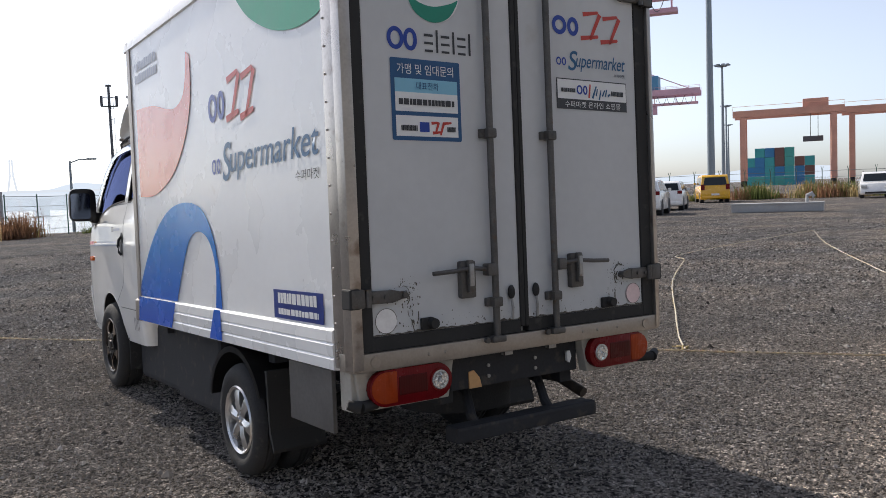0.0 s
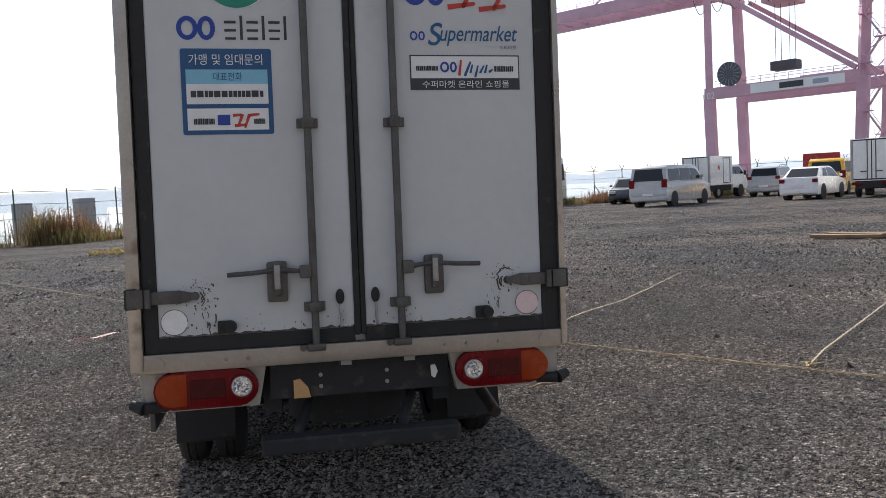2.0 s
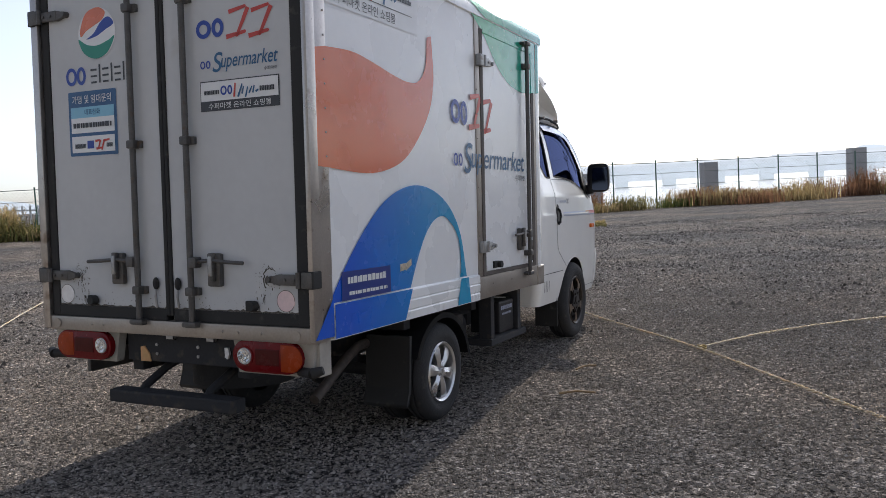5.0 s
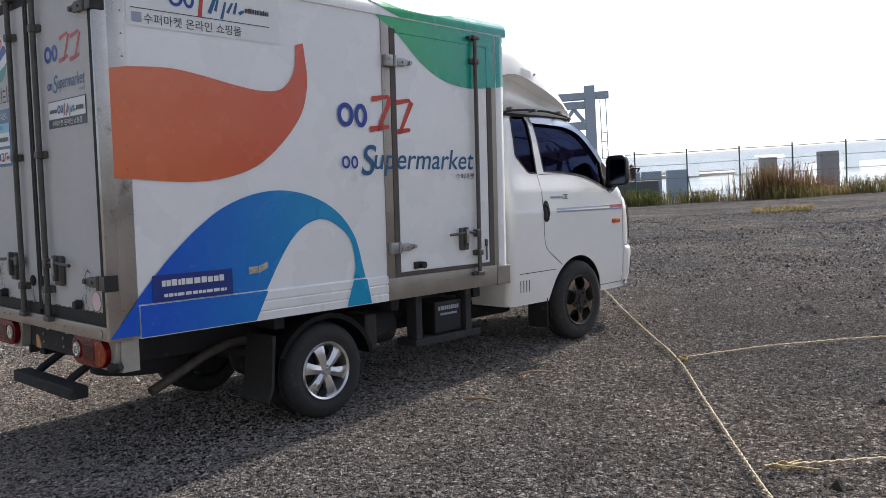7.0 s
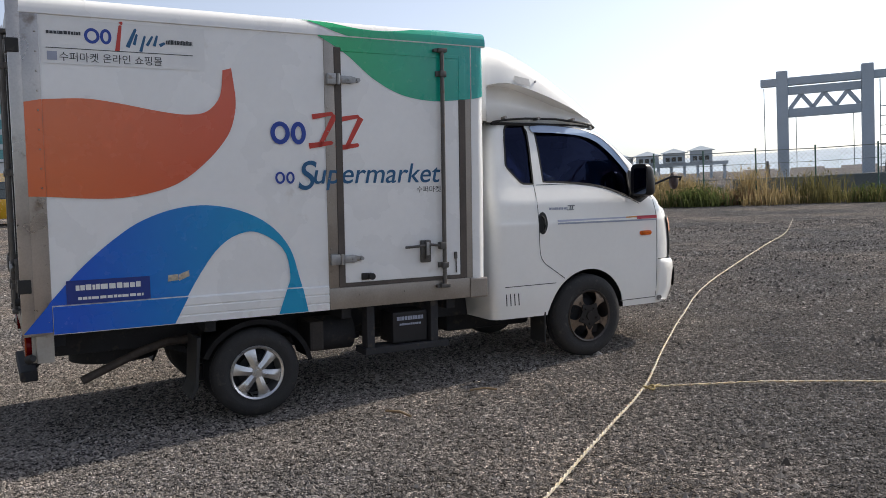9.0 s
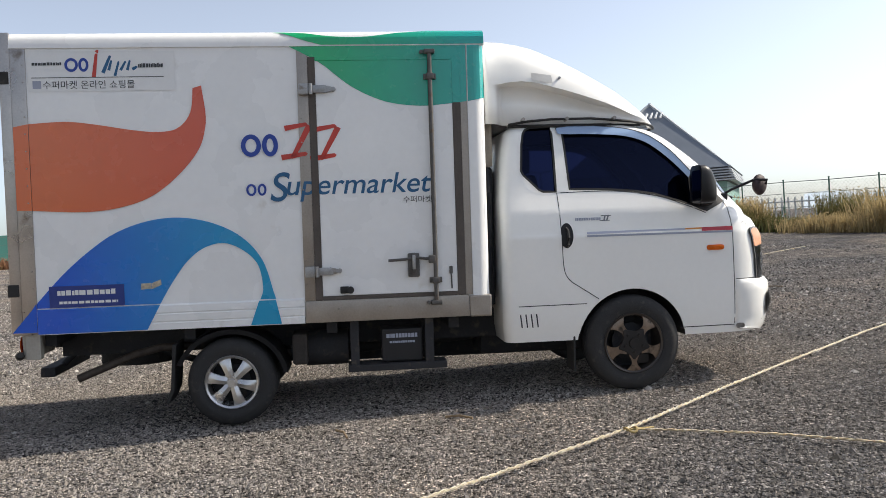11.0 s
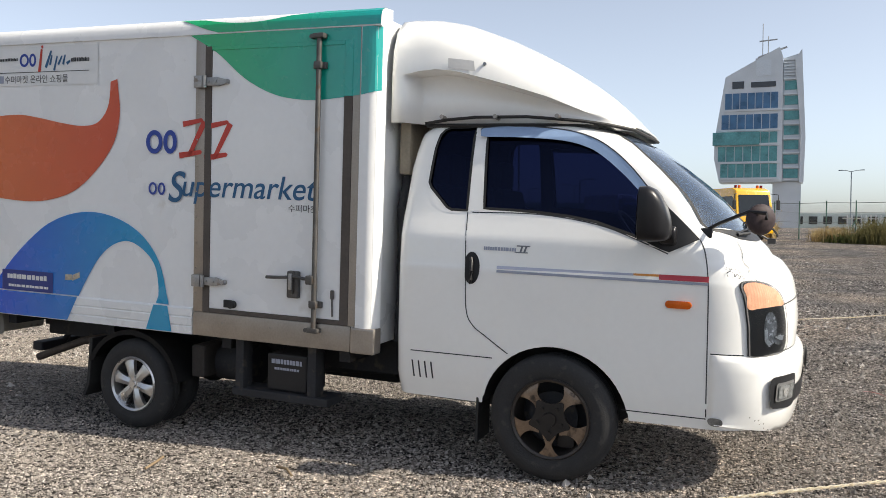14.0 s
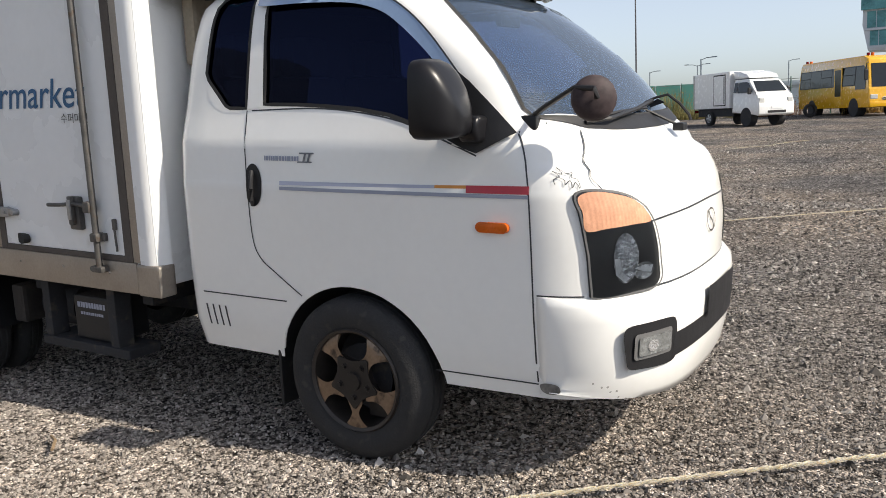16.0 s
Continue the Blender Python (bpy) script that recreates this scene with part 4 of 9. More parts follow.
def build_rear_doors():
    def place(u, o, v):
        return (u, -.012 - o, v)
    for s in (-1, 1):
        x0, x1 = (-.735, -.014) if s < 0 else (.028, .742)
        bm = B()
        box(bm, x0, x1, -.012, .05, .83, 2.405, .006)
        d = part("rear_door", bm, DOOR_PANEL_SHADED, truck, "white rear door, dirty at its foot, with worn steel fittings")
        xo = -.785 if s < 0 else .812                        # rubber seal round the leaf
        a, b = sorted((xo, x0 if s < 0 else x1))
        for q in ((a, b, -.018, .03, .775, 2.455), (min(x0, xo), max(x1, xo), -.016, .03, .775, .832), (min(x0, xo), max(x1, xo), -.016, .03, 2.40, 2.455),
                  (-.016, .008, -.02, .03, .80, 2.43) if s < 0 else (.0095, .03, -.02, .03, .80, 2.43)):
            bm = B()
            box(bm, *q, .006)
            part("door_seal", bm, RUBBER, d, "black rubber door seal")
        u = s * .165
        lock_rod(d, place, (u, .765, 2.45, (1.612, .92, 2.25), s * .48, s * .195, 1.055, (s * .30 - .038, s * .30 + .038)))
        for z in (.982, 2.275):
            strap_hinge(d, place, s * .84, s * .60, z, GREASY)
            bm = B(); box(bm, *sorted((s * .80, s * .846)), -.046, .02, z - .038, z + .038, .006); part("hinge_bracket", bm, RUBBER, d, "black hinge bracket")
        bm = B()
        cyl(bm, (s * .678, -.0125, .888), (s * .678, -.016, .888), .047, 24)
        part("round_patch", bm, surf("round_film", (.86, .85, .84) if s < 0 else (.80, .62, .62), .5, vary=.06, scale=30), d, "faded round sticker")
        part("patch_rim", patch(seam(ellipse(s * .678, .888, .0475, .0475)[:27], .0025), on_rear(-.0165)), GREASY, d)
        bm = B()
        box(bm, s * .494 - .03, s * .494 + .02, -.03, -.012, .838, .885, .006)
        cyl(bm, (s * .494 + .016, -.02, .862), (s * .494 + .016, -.055, .862), .024, 14, .02)
        part("rubber_stop", bm, RUBBER, d, smooth=True)
        bm = B()                                           # hanging hook
        bmesh.ops.create_uvsphere(bm, u_segments=12, v_segments=8, radius=1.0, matrix=Matrix.Translation((s * .068, -.024, .952)) @ Matrix.Diagonal((.017, .014, .03, 1)))
        part("hook", bm, RUBBER, d, "black knob with a hanging pin", smooth=True)
        bm = B()
        tube(bm, [(s * .068, -.024, .93), (s * .068 + .001, -.030, .89), (s * .068 + .003, -.024, .838)], .006, 8)
        part("pin", bm, STEEL, d, "bare metal pin", smooth=True)
        rng = random.Random(5 + s)
        smears = []
        for k in range(150):                               # flaked and grimy specks near the fittings
            r = .0010 + .0045 * rng.random() ** 4
            if k < 80:
                a0, d0 = rng.uniform(0, 6.28), rng.gauss(.052, .014)
                cx, cz = s * .585 + d0 * math.cos(a0), .985 + .95 * d0 * math.sin(a0)
                if abs(cz - .985) < .02 and s * (cx - s * .585) > 0:
                    continue
            else:
                cx, cz = s * rng.uniform(.03, .72), .836 + abs(rng.gauss(0, .03))
            smears.append(patch([(cx + r * rng.uniform(.4, 1.2) * math.cos(i * 1.05), cz + r * rng.uniform(.5, 1.8) * math.sin(i * 1.05)) for i in range(6)], on_rear(-.0135)))
        for k in range(4):                                 # greasy swirls round the lower hinge's tip
            r0, a0 = rng.uniform(.018, .05), rng.uniform(1.2, 3.4)
            arc = [(s * (.595 - (r0 + rng.uniform(-.004, .004)) * math.cos(a)), .975 + (r0 * 1.25 + rng.uniform(-.004, .004)) * math.sin(a)) for a in [a0 - 2.6 + 1.5 * i / 11 for i in range(12)]]
            smears.append(ribbon(arc, rng.uniform(.002, .006), on_rear(-.0132 - .0001 * k), .02, False))
        for k in range(7):                                 # dried streaks beside the rubber stop
            x, z = s * rng.uniform(.515, .58), rng.uniform(.86, .93)
            smears.append(ribbon([(x + rng.uniform(-.003, .003), z - .012 * i) for i in range(rng.randint(2, 5))], rng.uniform(.002, .006), on_rear(-.0137), .02, False))
        edge = [(x0 + (x1 - x0) * i / 40, .834 + .004 * rng.random() + .010 * rng.random() ** 3) for i in range(41)]
        smears.append(patch([(x0, .8325)] + edge + [(x1, .8325)], on_rear(-.0128)))
        tagged(part("grime", merge(smears), surf("grime", (.11, .10, .085), .9, vary=.3), d, "dark grime spots"), kind="stuff")
        F = on_rear(-.0142)
        G = on_rear(-.0160)
        H = on_rear(-.0178)
        if s < 0:
            part("notice_sticker", patch(round_rect(-.614, 1.576, -.287, 1.892, .008), F), MIDBLUE, d, "blue and white notice sticker with dark lettering")
            part("sticker_field", merge([patch(rect(-.597, 1.58 + .012, -.305, 1.672), G), patch(rect(-.597, 1.688, -.303, 1.762), G)]), WHITE_FILM, d)
            part("sticker_field", patch(rect(-.597, 1.762, -.303, 1.815), G), SKYBLUE, d)
            M = Matrix(((1, 0, 0, -.585), (0, 0, -1, -.0162), (0, 1, 0, 1.832), (0, 0, 0, 1)))
            lettering("sticker_lettering", "가맹 및 임대문의", .04, M, WHITE_FILM, d, .265)
            M = Matrix(((1, 0, 0, -.50), (0, 0, -1, -.0182), (0, 1, 0, 1.774), (0, 0, 0, 1)))
            lettering("sticker_lettering", "대표전화", .03, M, MIDBLUE, d, .105)
            bars(d, H, -.582, 1.712, -.318, 1.738, INK, 1, 12, gap=.1)
            bars(d, H, -.575, 1.612, -.50, 1.636, INK, 1, 13, gap=.1)
            part("logo_mark", patch(rect(-.49, 1.61, -.445, 1.648), H), LOGO_BLUE, d)
            part("logo_number", strokes([(-.435, 1.645, .03, .012, 84), (-.40, 1.65, .045, .012, 200), (-.43, 1.607, .04, .012, 84), (-.38, 1.645, .04, .012, 84), (-.375, 1.648, .05, .012, 200)], H), RED, d)
            bars(d, H, -.36, 1.612, -.318, 1.634, INK, 1, 14, gap=.1)
            for x, w in ((-.585, .038), (-.517, .032)):
                part("logo_mark", ring_mark(x, 1.967, w, .044, .017, F), LOGO_BLUE, d, "blue loop of a shop logo")
            for k in range(3):
                x = -.452 + k * .08
                part("brand_bar", merge([patch(rect(x, 1.985, x + .042, 1.995), F), patch(rect(x, 1.955, x + .042, 1.964), F), patch(rect(x + .002, 1.925, x + .04, 1.934), F)]), INK, d, "dark frame standing for a brand name")
                part("brand_bar", patch(rect(x + .056, 1.925, x + .066, 2.014), F), INK, d)
            c = (-.40, 2.165)
            part("emblem", patch(ellipse(*c, .125, .122), on_rear(-.0136)), WHITE_FILM, d, "round swirl emblem in three colours")
            part("emblem_swirl", patch(curve2([(-.51, 2.19), (-.47, 2.265), (-.39, 2.287), (-.34, 2.26), (-.36, 2.225), (-.42, 2.20), (-.47, 2.18), (-.505, 2.155)], 5), F), ORANGE, d)
            part("emblem_swirl", patch(curve2([(-.285, 2.20), (-.32, 2.235), (-.37, 2.215), (-.42, 2.165), (-.47, 2.14), (-.40, 2.15), (-.34, 2.175)], 5), F), LOGO_BLUE, d)
            part("emblem_swirl", patch(curve2([(-.525, 2.145), (-.49, 2.075), (-.41, 2.042), (-.33, 2.068), (-.282, 2.14), (-.32, 2.125), (-.40, 2.105), (-.47, 2.115)], 5), F), TEAL_REAR, d)
        else:
            part("notice_sticker", patch(rect(.238, 1.737, .679, 1.872), F), INK, d, "black-edged white sticker of a web shop")
            part("sticker_field", patch(rect(.243, 1.782, .674, 1.867), G), WHITE_FILM, d)
            bars(d, H, .262, 1.81, .35, 1.83, INK, 1, 21, gap=.1)
            part("logo_mark", ring_mark(.375, 1.825, .018, .021, .008, H), LOGO_BLUE, d)
            part("logo_mark", ring_mark(.41, 1.825, .014, .021, .008, H), LOGO_BLUE, d)
            part("logo_stroke", strokes([(.433, 1.792, .06, .011, 8)], H), RED, d)
            part("logo_script", strokes([(.455, 1.79, .06, .011, 24), (.478, 1.802, .032, .009, 16), (.497, 1.786, .045, .009, 16), (.517, 1.802, .032, .009, 30), (.537, 1.802, .032, .009, 16), (.553, 1.806, .016, .01, 60)], H), SCRIPT, d)
            bars(d, H, .575, 1.806, .655, 1.83, INK, 1, 22, gap=.1)
            M = Matrix(((1, 0, 0, .285), (0, 0, -1, -.0164), (0, 1, 0, 1.745), (0, 0, 0, 1)))
            lettering("sticker_lettering", "수퍼마켓 온라인 쇼핑몰", .028, M, WHITE_FILM, d, .35)
            brand_script(d, F, .24, 1.925, .43, .05)
            M = Matrix(((1, 0, 0, .60), (0, 0, -1, -.0144), (0, 1, 0, 1.895), (0, 0, 0, 1)))
            lettering("sticker_lettering", "수퍼마켓", .016, M, INK, d, .07)
            brand_number(d, F, .225, 2.045, .43, .13)


TEAL_REAR = surf("emblem_green", (.01, .25, .17), .35, vary=.05)


def build_side_door():
    def place(u, o, v):
        return (SX + .006 + o, u, v)
    bm = B()
    box(bm, .79, SX + .0055, 1.855, 2.721, .872, 2.358, .003)
    d = part("side_door", bm, PANEL, truck, "white insulated side door with steel rod and latch")
    seal = surf("brown_seal", (.09, .075, .065), .7, vary=.2)
    for y0, y1, z0, z1 in ((1.809, 1.854, .845, 2.383), (2.722, 2.773, .845, 2.085), (1.854, 2.722, .845, .871)):
        bm = B()
        box(bm, .80, SX + .010, y0, y1, z0, z1, .003)
        part("door_seal", bm, seal, d, "dull dark seal strip")
    for y0, y1, z0, z1 in ((2.722, 2.773, 2.086, 2.383), (1.855, 2.7215, 2.359, 2.383)):
        bm = B()
        box(bm, .80, SX + .011, y0, y1, z0, z1, .003)
        part("door_seal", bm, TEAL, d, "seal strip under green film")
    bm = B()
    box(bm, .80, SX + .0068, 1.741, 1.808, .845, 2.449, .002)
    rivets(bm, [(SX + .0068, 1.757, .95 + .15 * k) for k in range(9)], .006, 0, 1)
    part("door_post", bm, ALU, d, "riveted bare metal door post", smooth=True)
    bm = B()
    box(bm, .80, SX + .0068, 2.774, 2.8185, .845, 2.449, .002)
    part("door_post", bm, ALU, d, "bare metal door post")
    bm = B()
    box(bm, .80, SX + .011, 1.741, 2.793, .705, .844, .004)
    rivets(bm, [(SX + .011, 1.95 + .33 * k, .79) for k in range(3)], .007, 0, 1)
    part("door_sill", bm, ALU, d, "brownish bare metal sill", smooth=True)
    lock_rod(d, place, (2.578, .805, 2.405, (2.25, .95), 2.275, 2.555, 1.085, (2.40, 2.475)))
    for z in (2.18, 1.03):
        strap_hinge(d, place, 1.75, 1.965, z, STEEL)
    bm = B()
    box(bm, SX + .005, SX + .02, 1.965, 2.02, .885, .93, .005)
    cyl(bm, (SX + .01, 2.03, .907), (SX + .045, 2.03, .907), .022, 14)
    part("rubber_stop", bm, RUBBER, d, smooth=True)
    bm = B()
    box(bm, SX + .005, SX + .02, 2.668, 2.69, .985, 1.035, .006)
    tube(bm, [(SX + .016, 2.679, 1.0), (SX + .014, 2.682, .89)], .005, 6)
    part("grab_loop", bm, GREASY, d)


def stadium(x0, x1, z0, z1, n=10):
    r = (z1 - z0) / 2
    return [(x1 - r + r * math.sin(math.pi * k / n), z1 - r + r * math.cos(math.pi * k / n)) for k in range(n + 1)] + \
           [(x0 + r - r * math.sin(math.pi * k / n), z1 - r - r * math.cos(math.pi * k / n)) for k in range(n + 1)]


def build_tail():
    for s in (-1, 1):
        bm = B()
        pts = [(s * .805, .705), (s * .355, .705), (s * .385, .552), (s * .79, .552)]
        prism(bm, pts, "y", .01, .06, .004)
        box(bm, s * .76, s * .815, .03, .12, .55, .72, .006)
        lamp = part("tail_lamp", bm, surf("beige_bracket", (.40, .375, .33), .5, vary=.12, scale=8, stain=(.2, .17, .14)), truck, "red and amber tail lamp on a whitish bracket")
        bm = B()
        prism(bm, stadium(-.765, -.385, .563, .703) if s < 0 else stadium(.375, .752, .565, .708), "y", .012, -.022, .008)
        part("lens", bm, RED_LENS, lamp, "deep red lens", smooth=True)
        bm = B(); box(bm, *sorted((s * .505, s * .636)), -.0245, -.016, .598, .672, .004); part("reflex_field", bm, lens("dark_red", (.07, .002, .003)), lamp, "darker red reflector field")
        bm = B()
        o = [(.645, .575)] + [(.697 + .06 * math.sin(math.pi * k / 12), .635 - .06 * math.cos(math.pi * k / 12)) for k in range(13)] + [(.645, .695)]
        prism(bm, [(s * u, v) for u, v in o], "y", -.016, -.0245, .003)
        part("indicator_lens", bm, lens("tail_amber", (.33, .044, .008)), lamp, "amber lens", smooth=True)
        bm = B()
        cyl(bm, (s * .447, -.015, .636), (s * .447, -.026, .636), .050, 24, .046)
        part("lens_ring", bm, RED_LENS, lamp, smooth=True)
        bm = B()
        cyl(bm, (s * .447, -.02, .636), (s * .447, -.030, .636), .041, 24, .037)
        part("reversing_lens", bm, LAMP_BOWL, lamp, "clear round lens over a silvered bowl", smooth=True)
        bm = B()                                           # pressed facets of the bowl
        for ring, n, tilt in ((.026, 9, .004), (.012, 5, .003)):
            for k in range(n):
                a = 2 * math.pi * (k + .5 * (n == 5)) / n
                h = math.pi / n * .9
                pts = [(s * .447 + rr * math.cos(a + da), .636 + rr * math.sin(a + da)) for rr, da in ((ring - .007, -h), (ring + .006, -h), (ring + .006, h), (ring - .007, h))]
                bm.faces.new([bm.verts.new((u, -.0305 - tilt * (i % 2) * (.4 + .6 * (k % 3) / 2), v)) for i, (u, v) in enumerate(pts)])
        part("lens_facet", bm, surf("lens_facet", (.70, .71, .70), .18, .75, vary=.2, scale=60), lamp, "pressed silver facets")
        bm = B()
        cyl(bm, (s * .72, .02, .575), (s * .80, -.01, .575 + .0), .022, 12)
        cyl(bm, (s * .80, -.01, .575), (s * .845, .01, .59), .026, 12, .018)
        part("rubber_buffer", bm, RUBBER, lamp, smooth=True)
    bm = B()                                               # number plate carrier, left plain
    box(bm, -.345, .36, .05, .09, .56, .705, .006)
    for x in (-.15, .11):
        for z in (.60, .645):
            cyl(bm, (x, .05, z), (x, .044, z), .008, 8, mi=1)
    for x in (-.05, .2):
        box(bm, x - .025, x + .025, .03, .06, .675, .70, .004, mi=1)
    part("plate_carrier", bm, [CHASSIS, STEEL], truck, "black plate carrier with bare bolts")
    bm = B()
    prism(bm, [(-.255, .56), (-.19, .56), (-.20, .60), (-.23, .635), (-.255, .63)], "y", .044, .05)
    part("reflector_shard", bm, surf("faded_orange", (.62, .36, .16), .6), truck, "broken orange reflector")
    bm = B()
    prism(bm, [(.287, .61), (.30, .602), (.312, .628), (.303, .655), (.285, .655)], "y", .03, .044)
    part("plate_lamp", bm, WHITE_FILM, truck)
    bm = B()                                               # rear step
    box(bm, -.385, .385, -.045, .05, .365, .43, .012)
    part("step_bar", bm, CHASSIS, truck, "black steel rear step bar")
    for x in (-.24, .17):
        bm = B()
        tube(bm, [(x + .06, .32, .56), (x + .05, .16, .52), (x, .06, .44), (x, .02, .40)], .022, 8)
        part("step_arm", bm, CHASSIS, truck, smooth=True)


def build_chassis():
    for s in (-1, 1):
        bm = B()
        box(bm, s * .30, s * .37, .10, 4.4, .50, .70, .006)
        part("frame_rail", bm, CHASSIS, truck, "black ladder frame rail")
    for y in (.15, 1.0, 1.9, 2.7):
        bm = B()
        box(bm, -.72, .72, y - .035, y + .035, .62, .716, .004)
        part("cross_member", bm, CHASSIS, truck)
    bm = B()
    cyl(bm, (-.55, 1.262, .345), (.55, 1.262, .345), .05, 14)
    bmesh.ops.create_uvsphere(bm, u_segments=16, v_segments=10, radius=.13, matrix=Matrix.Translation((0, 1.262, .345)))
    part("rear_axle", bm, CHASSIS, truck, smooth=True)
    for s in (-1, 1):
        bm = B()
        for k in range(4):
            tube(bm, [(s * .43, .72 + .06 * k, .52 - .02 * k), (s * .43, 1.262, .40 - .018 * k), (s * .43, 1.82 - .06 * k, .52 - .02 * k)], .012, 6)
        part("leaf_spring", bm, CHASSIS, truck)
        # wheel guards, before, over and behind the rear tyres
        bm = B()
        ring = []
        for k in range(15):
            a = radians(158 - 150 * k / 14)
            y, z = 1.262 + .36 * math.cos(a), .35 + .335 * math.sin(a)
            ring.append([bm.verts.new((s * x, y, z)) for x in (.50, .80, .815, .815)])
            ring[-1][3].co.z -= .03 * math.sin(a); ring[-1][3].co.y -= .03 * math.cos(a)
        skin(bm, ring, closed=False)
        bmesh.ops.solidify(bm, geom=bm.faces[:], thickness=.008)
        part("mudguard", bm, PLASTIC, truck, "black wheel guard", smooth=True)
        bm = B()
        prism(bm, [(.90, .60), (.925, .60), (.90, .30), (.86, .22), (.85, .24), (.885, .32)], "x", s * .52, s * .79, .004)
        part("mud_flap", bm, RUBBER, truck, "black rubber mud flap")
    bm = B()                                               # flat guard behind the left wheel
    box(bm, -.81, -.79, .20, .60, .44, .69, .004)
    part("side_guard", bm, surf("guard_grey", (.10, .095, .09), .6, vary=.2), truck, "dull dark sheet guard")
    bm = B()                                               # spare wheel slung under the frame
    cyl(bm, (0, .52, .40), (0, .52, .54), .27, 32)
    part("spare_wheel", bm, TYRE, truck, "dusty spare wheel under the frame", smooth=True)
    bm = B()
    tube(bm, [(.50, 1.0, .55), (.54, .78, .555), (.57, .62, .52), (.61, .27, .385)], .026, 12)
    part("exhaust_pipe", bm, surf("rusty_pipe", (.075, .06, .05), .7, .3, vary=.3, scale=20), truck, "rusty exhaust pipe", smooth=True)
    bm = B()
    cyl(bm, (.50, 1.72, .50), (.50, 2.0, .50), .12, 20)
    part("silencer", bm, CHASSIS, truck, "grey silencer", smooth=True)
    bm = B()                                               # battery cradle
    for y in (2.045, 2.53):
        box(bm, .70, .79, y - .028, y + .028, .40, .715, .004)
    box(bm, .62, .80, 2.0, 2.64, .37, .415, .006)
    part("battery_cradle", bm, CHASSIS, truck, "black steel cradle under the side door")
    bm = B()
    box(bm, .55, .765, 2.22, 2.485, .42, .635, .012)
    bat = part("battery", bm, PLASTIC, truck, "black battery with pale lettering left as bars")
    bars(bat, on_right(.7665), 2.25, .575, 2.455, .605, GREY_FILM, 1, 2, gap=.1)
    bars(bat, on_right(.7665), 2.27, .54, 2.44, .558, GREY_FILM, 1, 6, gap=.2)
    bm = B()                                               # gearbox and shaft
    box(bm, -.20, .20, 2.95, 3.75, .34, .66, .05)
    cyl(bm, (0, 1.35, .36), (0, 2.96, .48), .045, 12)
    part("gearbox", bm, CHASSIS, truck, "grimy gearbox and drive shaft", smooth=True)
    # added low box, keeps the sunlit ground beyond from showing underneath
    bm = B()
    box(bm, -.68, -.40, 2.52, 3.50, .24, .66, .04)
    part("side_tank", bm, CHASSIS, truck, "dark box added behind the cab step to hide lit ground")
    bm = B()
    box(bm, -.72, -.45, 1.70, 2.5, .24, .68, .03)
    part("fuel_tank", bm, CHASSIS, truck, "black fuel tank")
    bm = B()
    box(bm, .48, .72, 1.64, 1.74, .42, .62, .02)
    part("air_tank", bm, surf("dusty_brown", (.04, .034, .03), .8, vary=.3), truck)


build_body = build_cargo_box()
decals(build_body)
build_rear_doors()
build_side_door()
build_tail()
build_chassis()
REAR_W = wheel_meshes(.280, .15, .172, 6, SILVER, SILVER, 0.0, .45)
INNER_W = REAR_W
BRAKE = surf("brake_black", (.022, .019, .018), .5, .3, vary=.2)
FRONT_W = petal_wheel(.322, .19, .206, BRONZE, BRAKE, surf("dull_rim", (.06, .052, .047), .45, .5, vary=.2))
for s in (-1, 1):
    dz = -.016 if s < 0 else .016
    put_wheel(truck, (s * .735, 1.262, .330 + dz), REAR_W, s < 0, 17)
    put_wheel(truck, (s * .555, 1.262, .330 + dz), INNER_W, s < 0, 40)
    put_wheel(truck, (s * .700, 3.906, .452 + dz), FRONT_W, s < 0, 0)

# ---- the cab ----
def lerp_table(table, z):
    for (a, p), (b, q) in zip(table, table[1:]):
        if z <= b:
            t = max(0.0, (z - a) / (b - a))
            return p + (q - p) * t
    return table[-1][1]


FRONT_Y = [(.40, 4.98), (.55, 5.02), (.86, 5.03), (1.0, 5.035), (1.15, 5.02), (1.23, 4.985), (1.275, 4.945), (1.30, 4.90), (1.315, 4.885), (1.335, 4.875), (1.36, 4.85), (1.385, 4.822), (1.41, 4.798), (1.45, 4.76),
           (1.60, 4.628), (1.75, 4.45), (1.88, 4.262), (1.94, 4.12), (1.97, 3.98), (1.985, 3.80)]
HALF_W = [(.50, .745), (.62, .768), (.80, .780), (1.10, .784), (1.20, .785), (1.215, .782), (1.36, .772), (1.48, .738), (1.60, .716), (1.75, .688), (1.88, .655),
          (1.94, .615), (1.97, .52), (1.985, .40)]
REAR_Y = [(.50, 3.045), (.60, 3.03), (1.45, 3.03), (1.75, 3.055), (1.90, 3.09), (1.95, 3.14), (1.985, 3.3)]
CORNER_B = [(.50, .44), (1.15, .44), (1.30, .40), (1.42, .385), (1.60, .313), (1.75, .29), (1.90, .23), (1.985, .3)]
CORNER_N = [(.50, 2.5), (1.20, 2.4), (1.42, 2.8), (1.6, 3.2), (1.985, 2.6)]


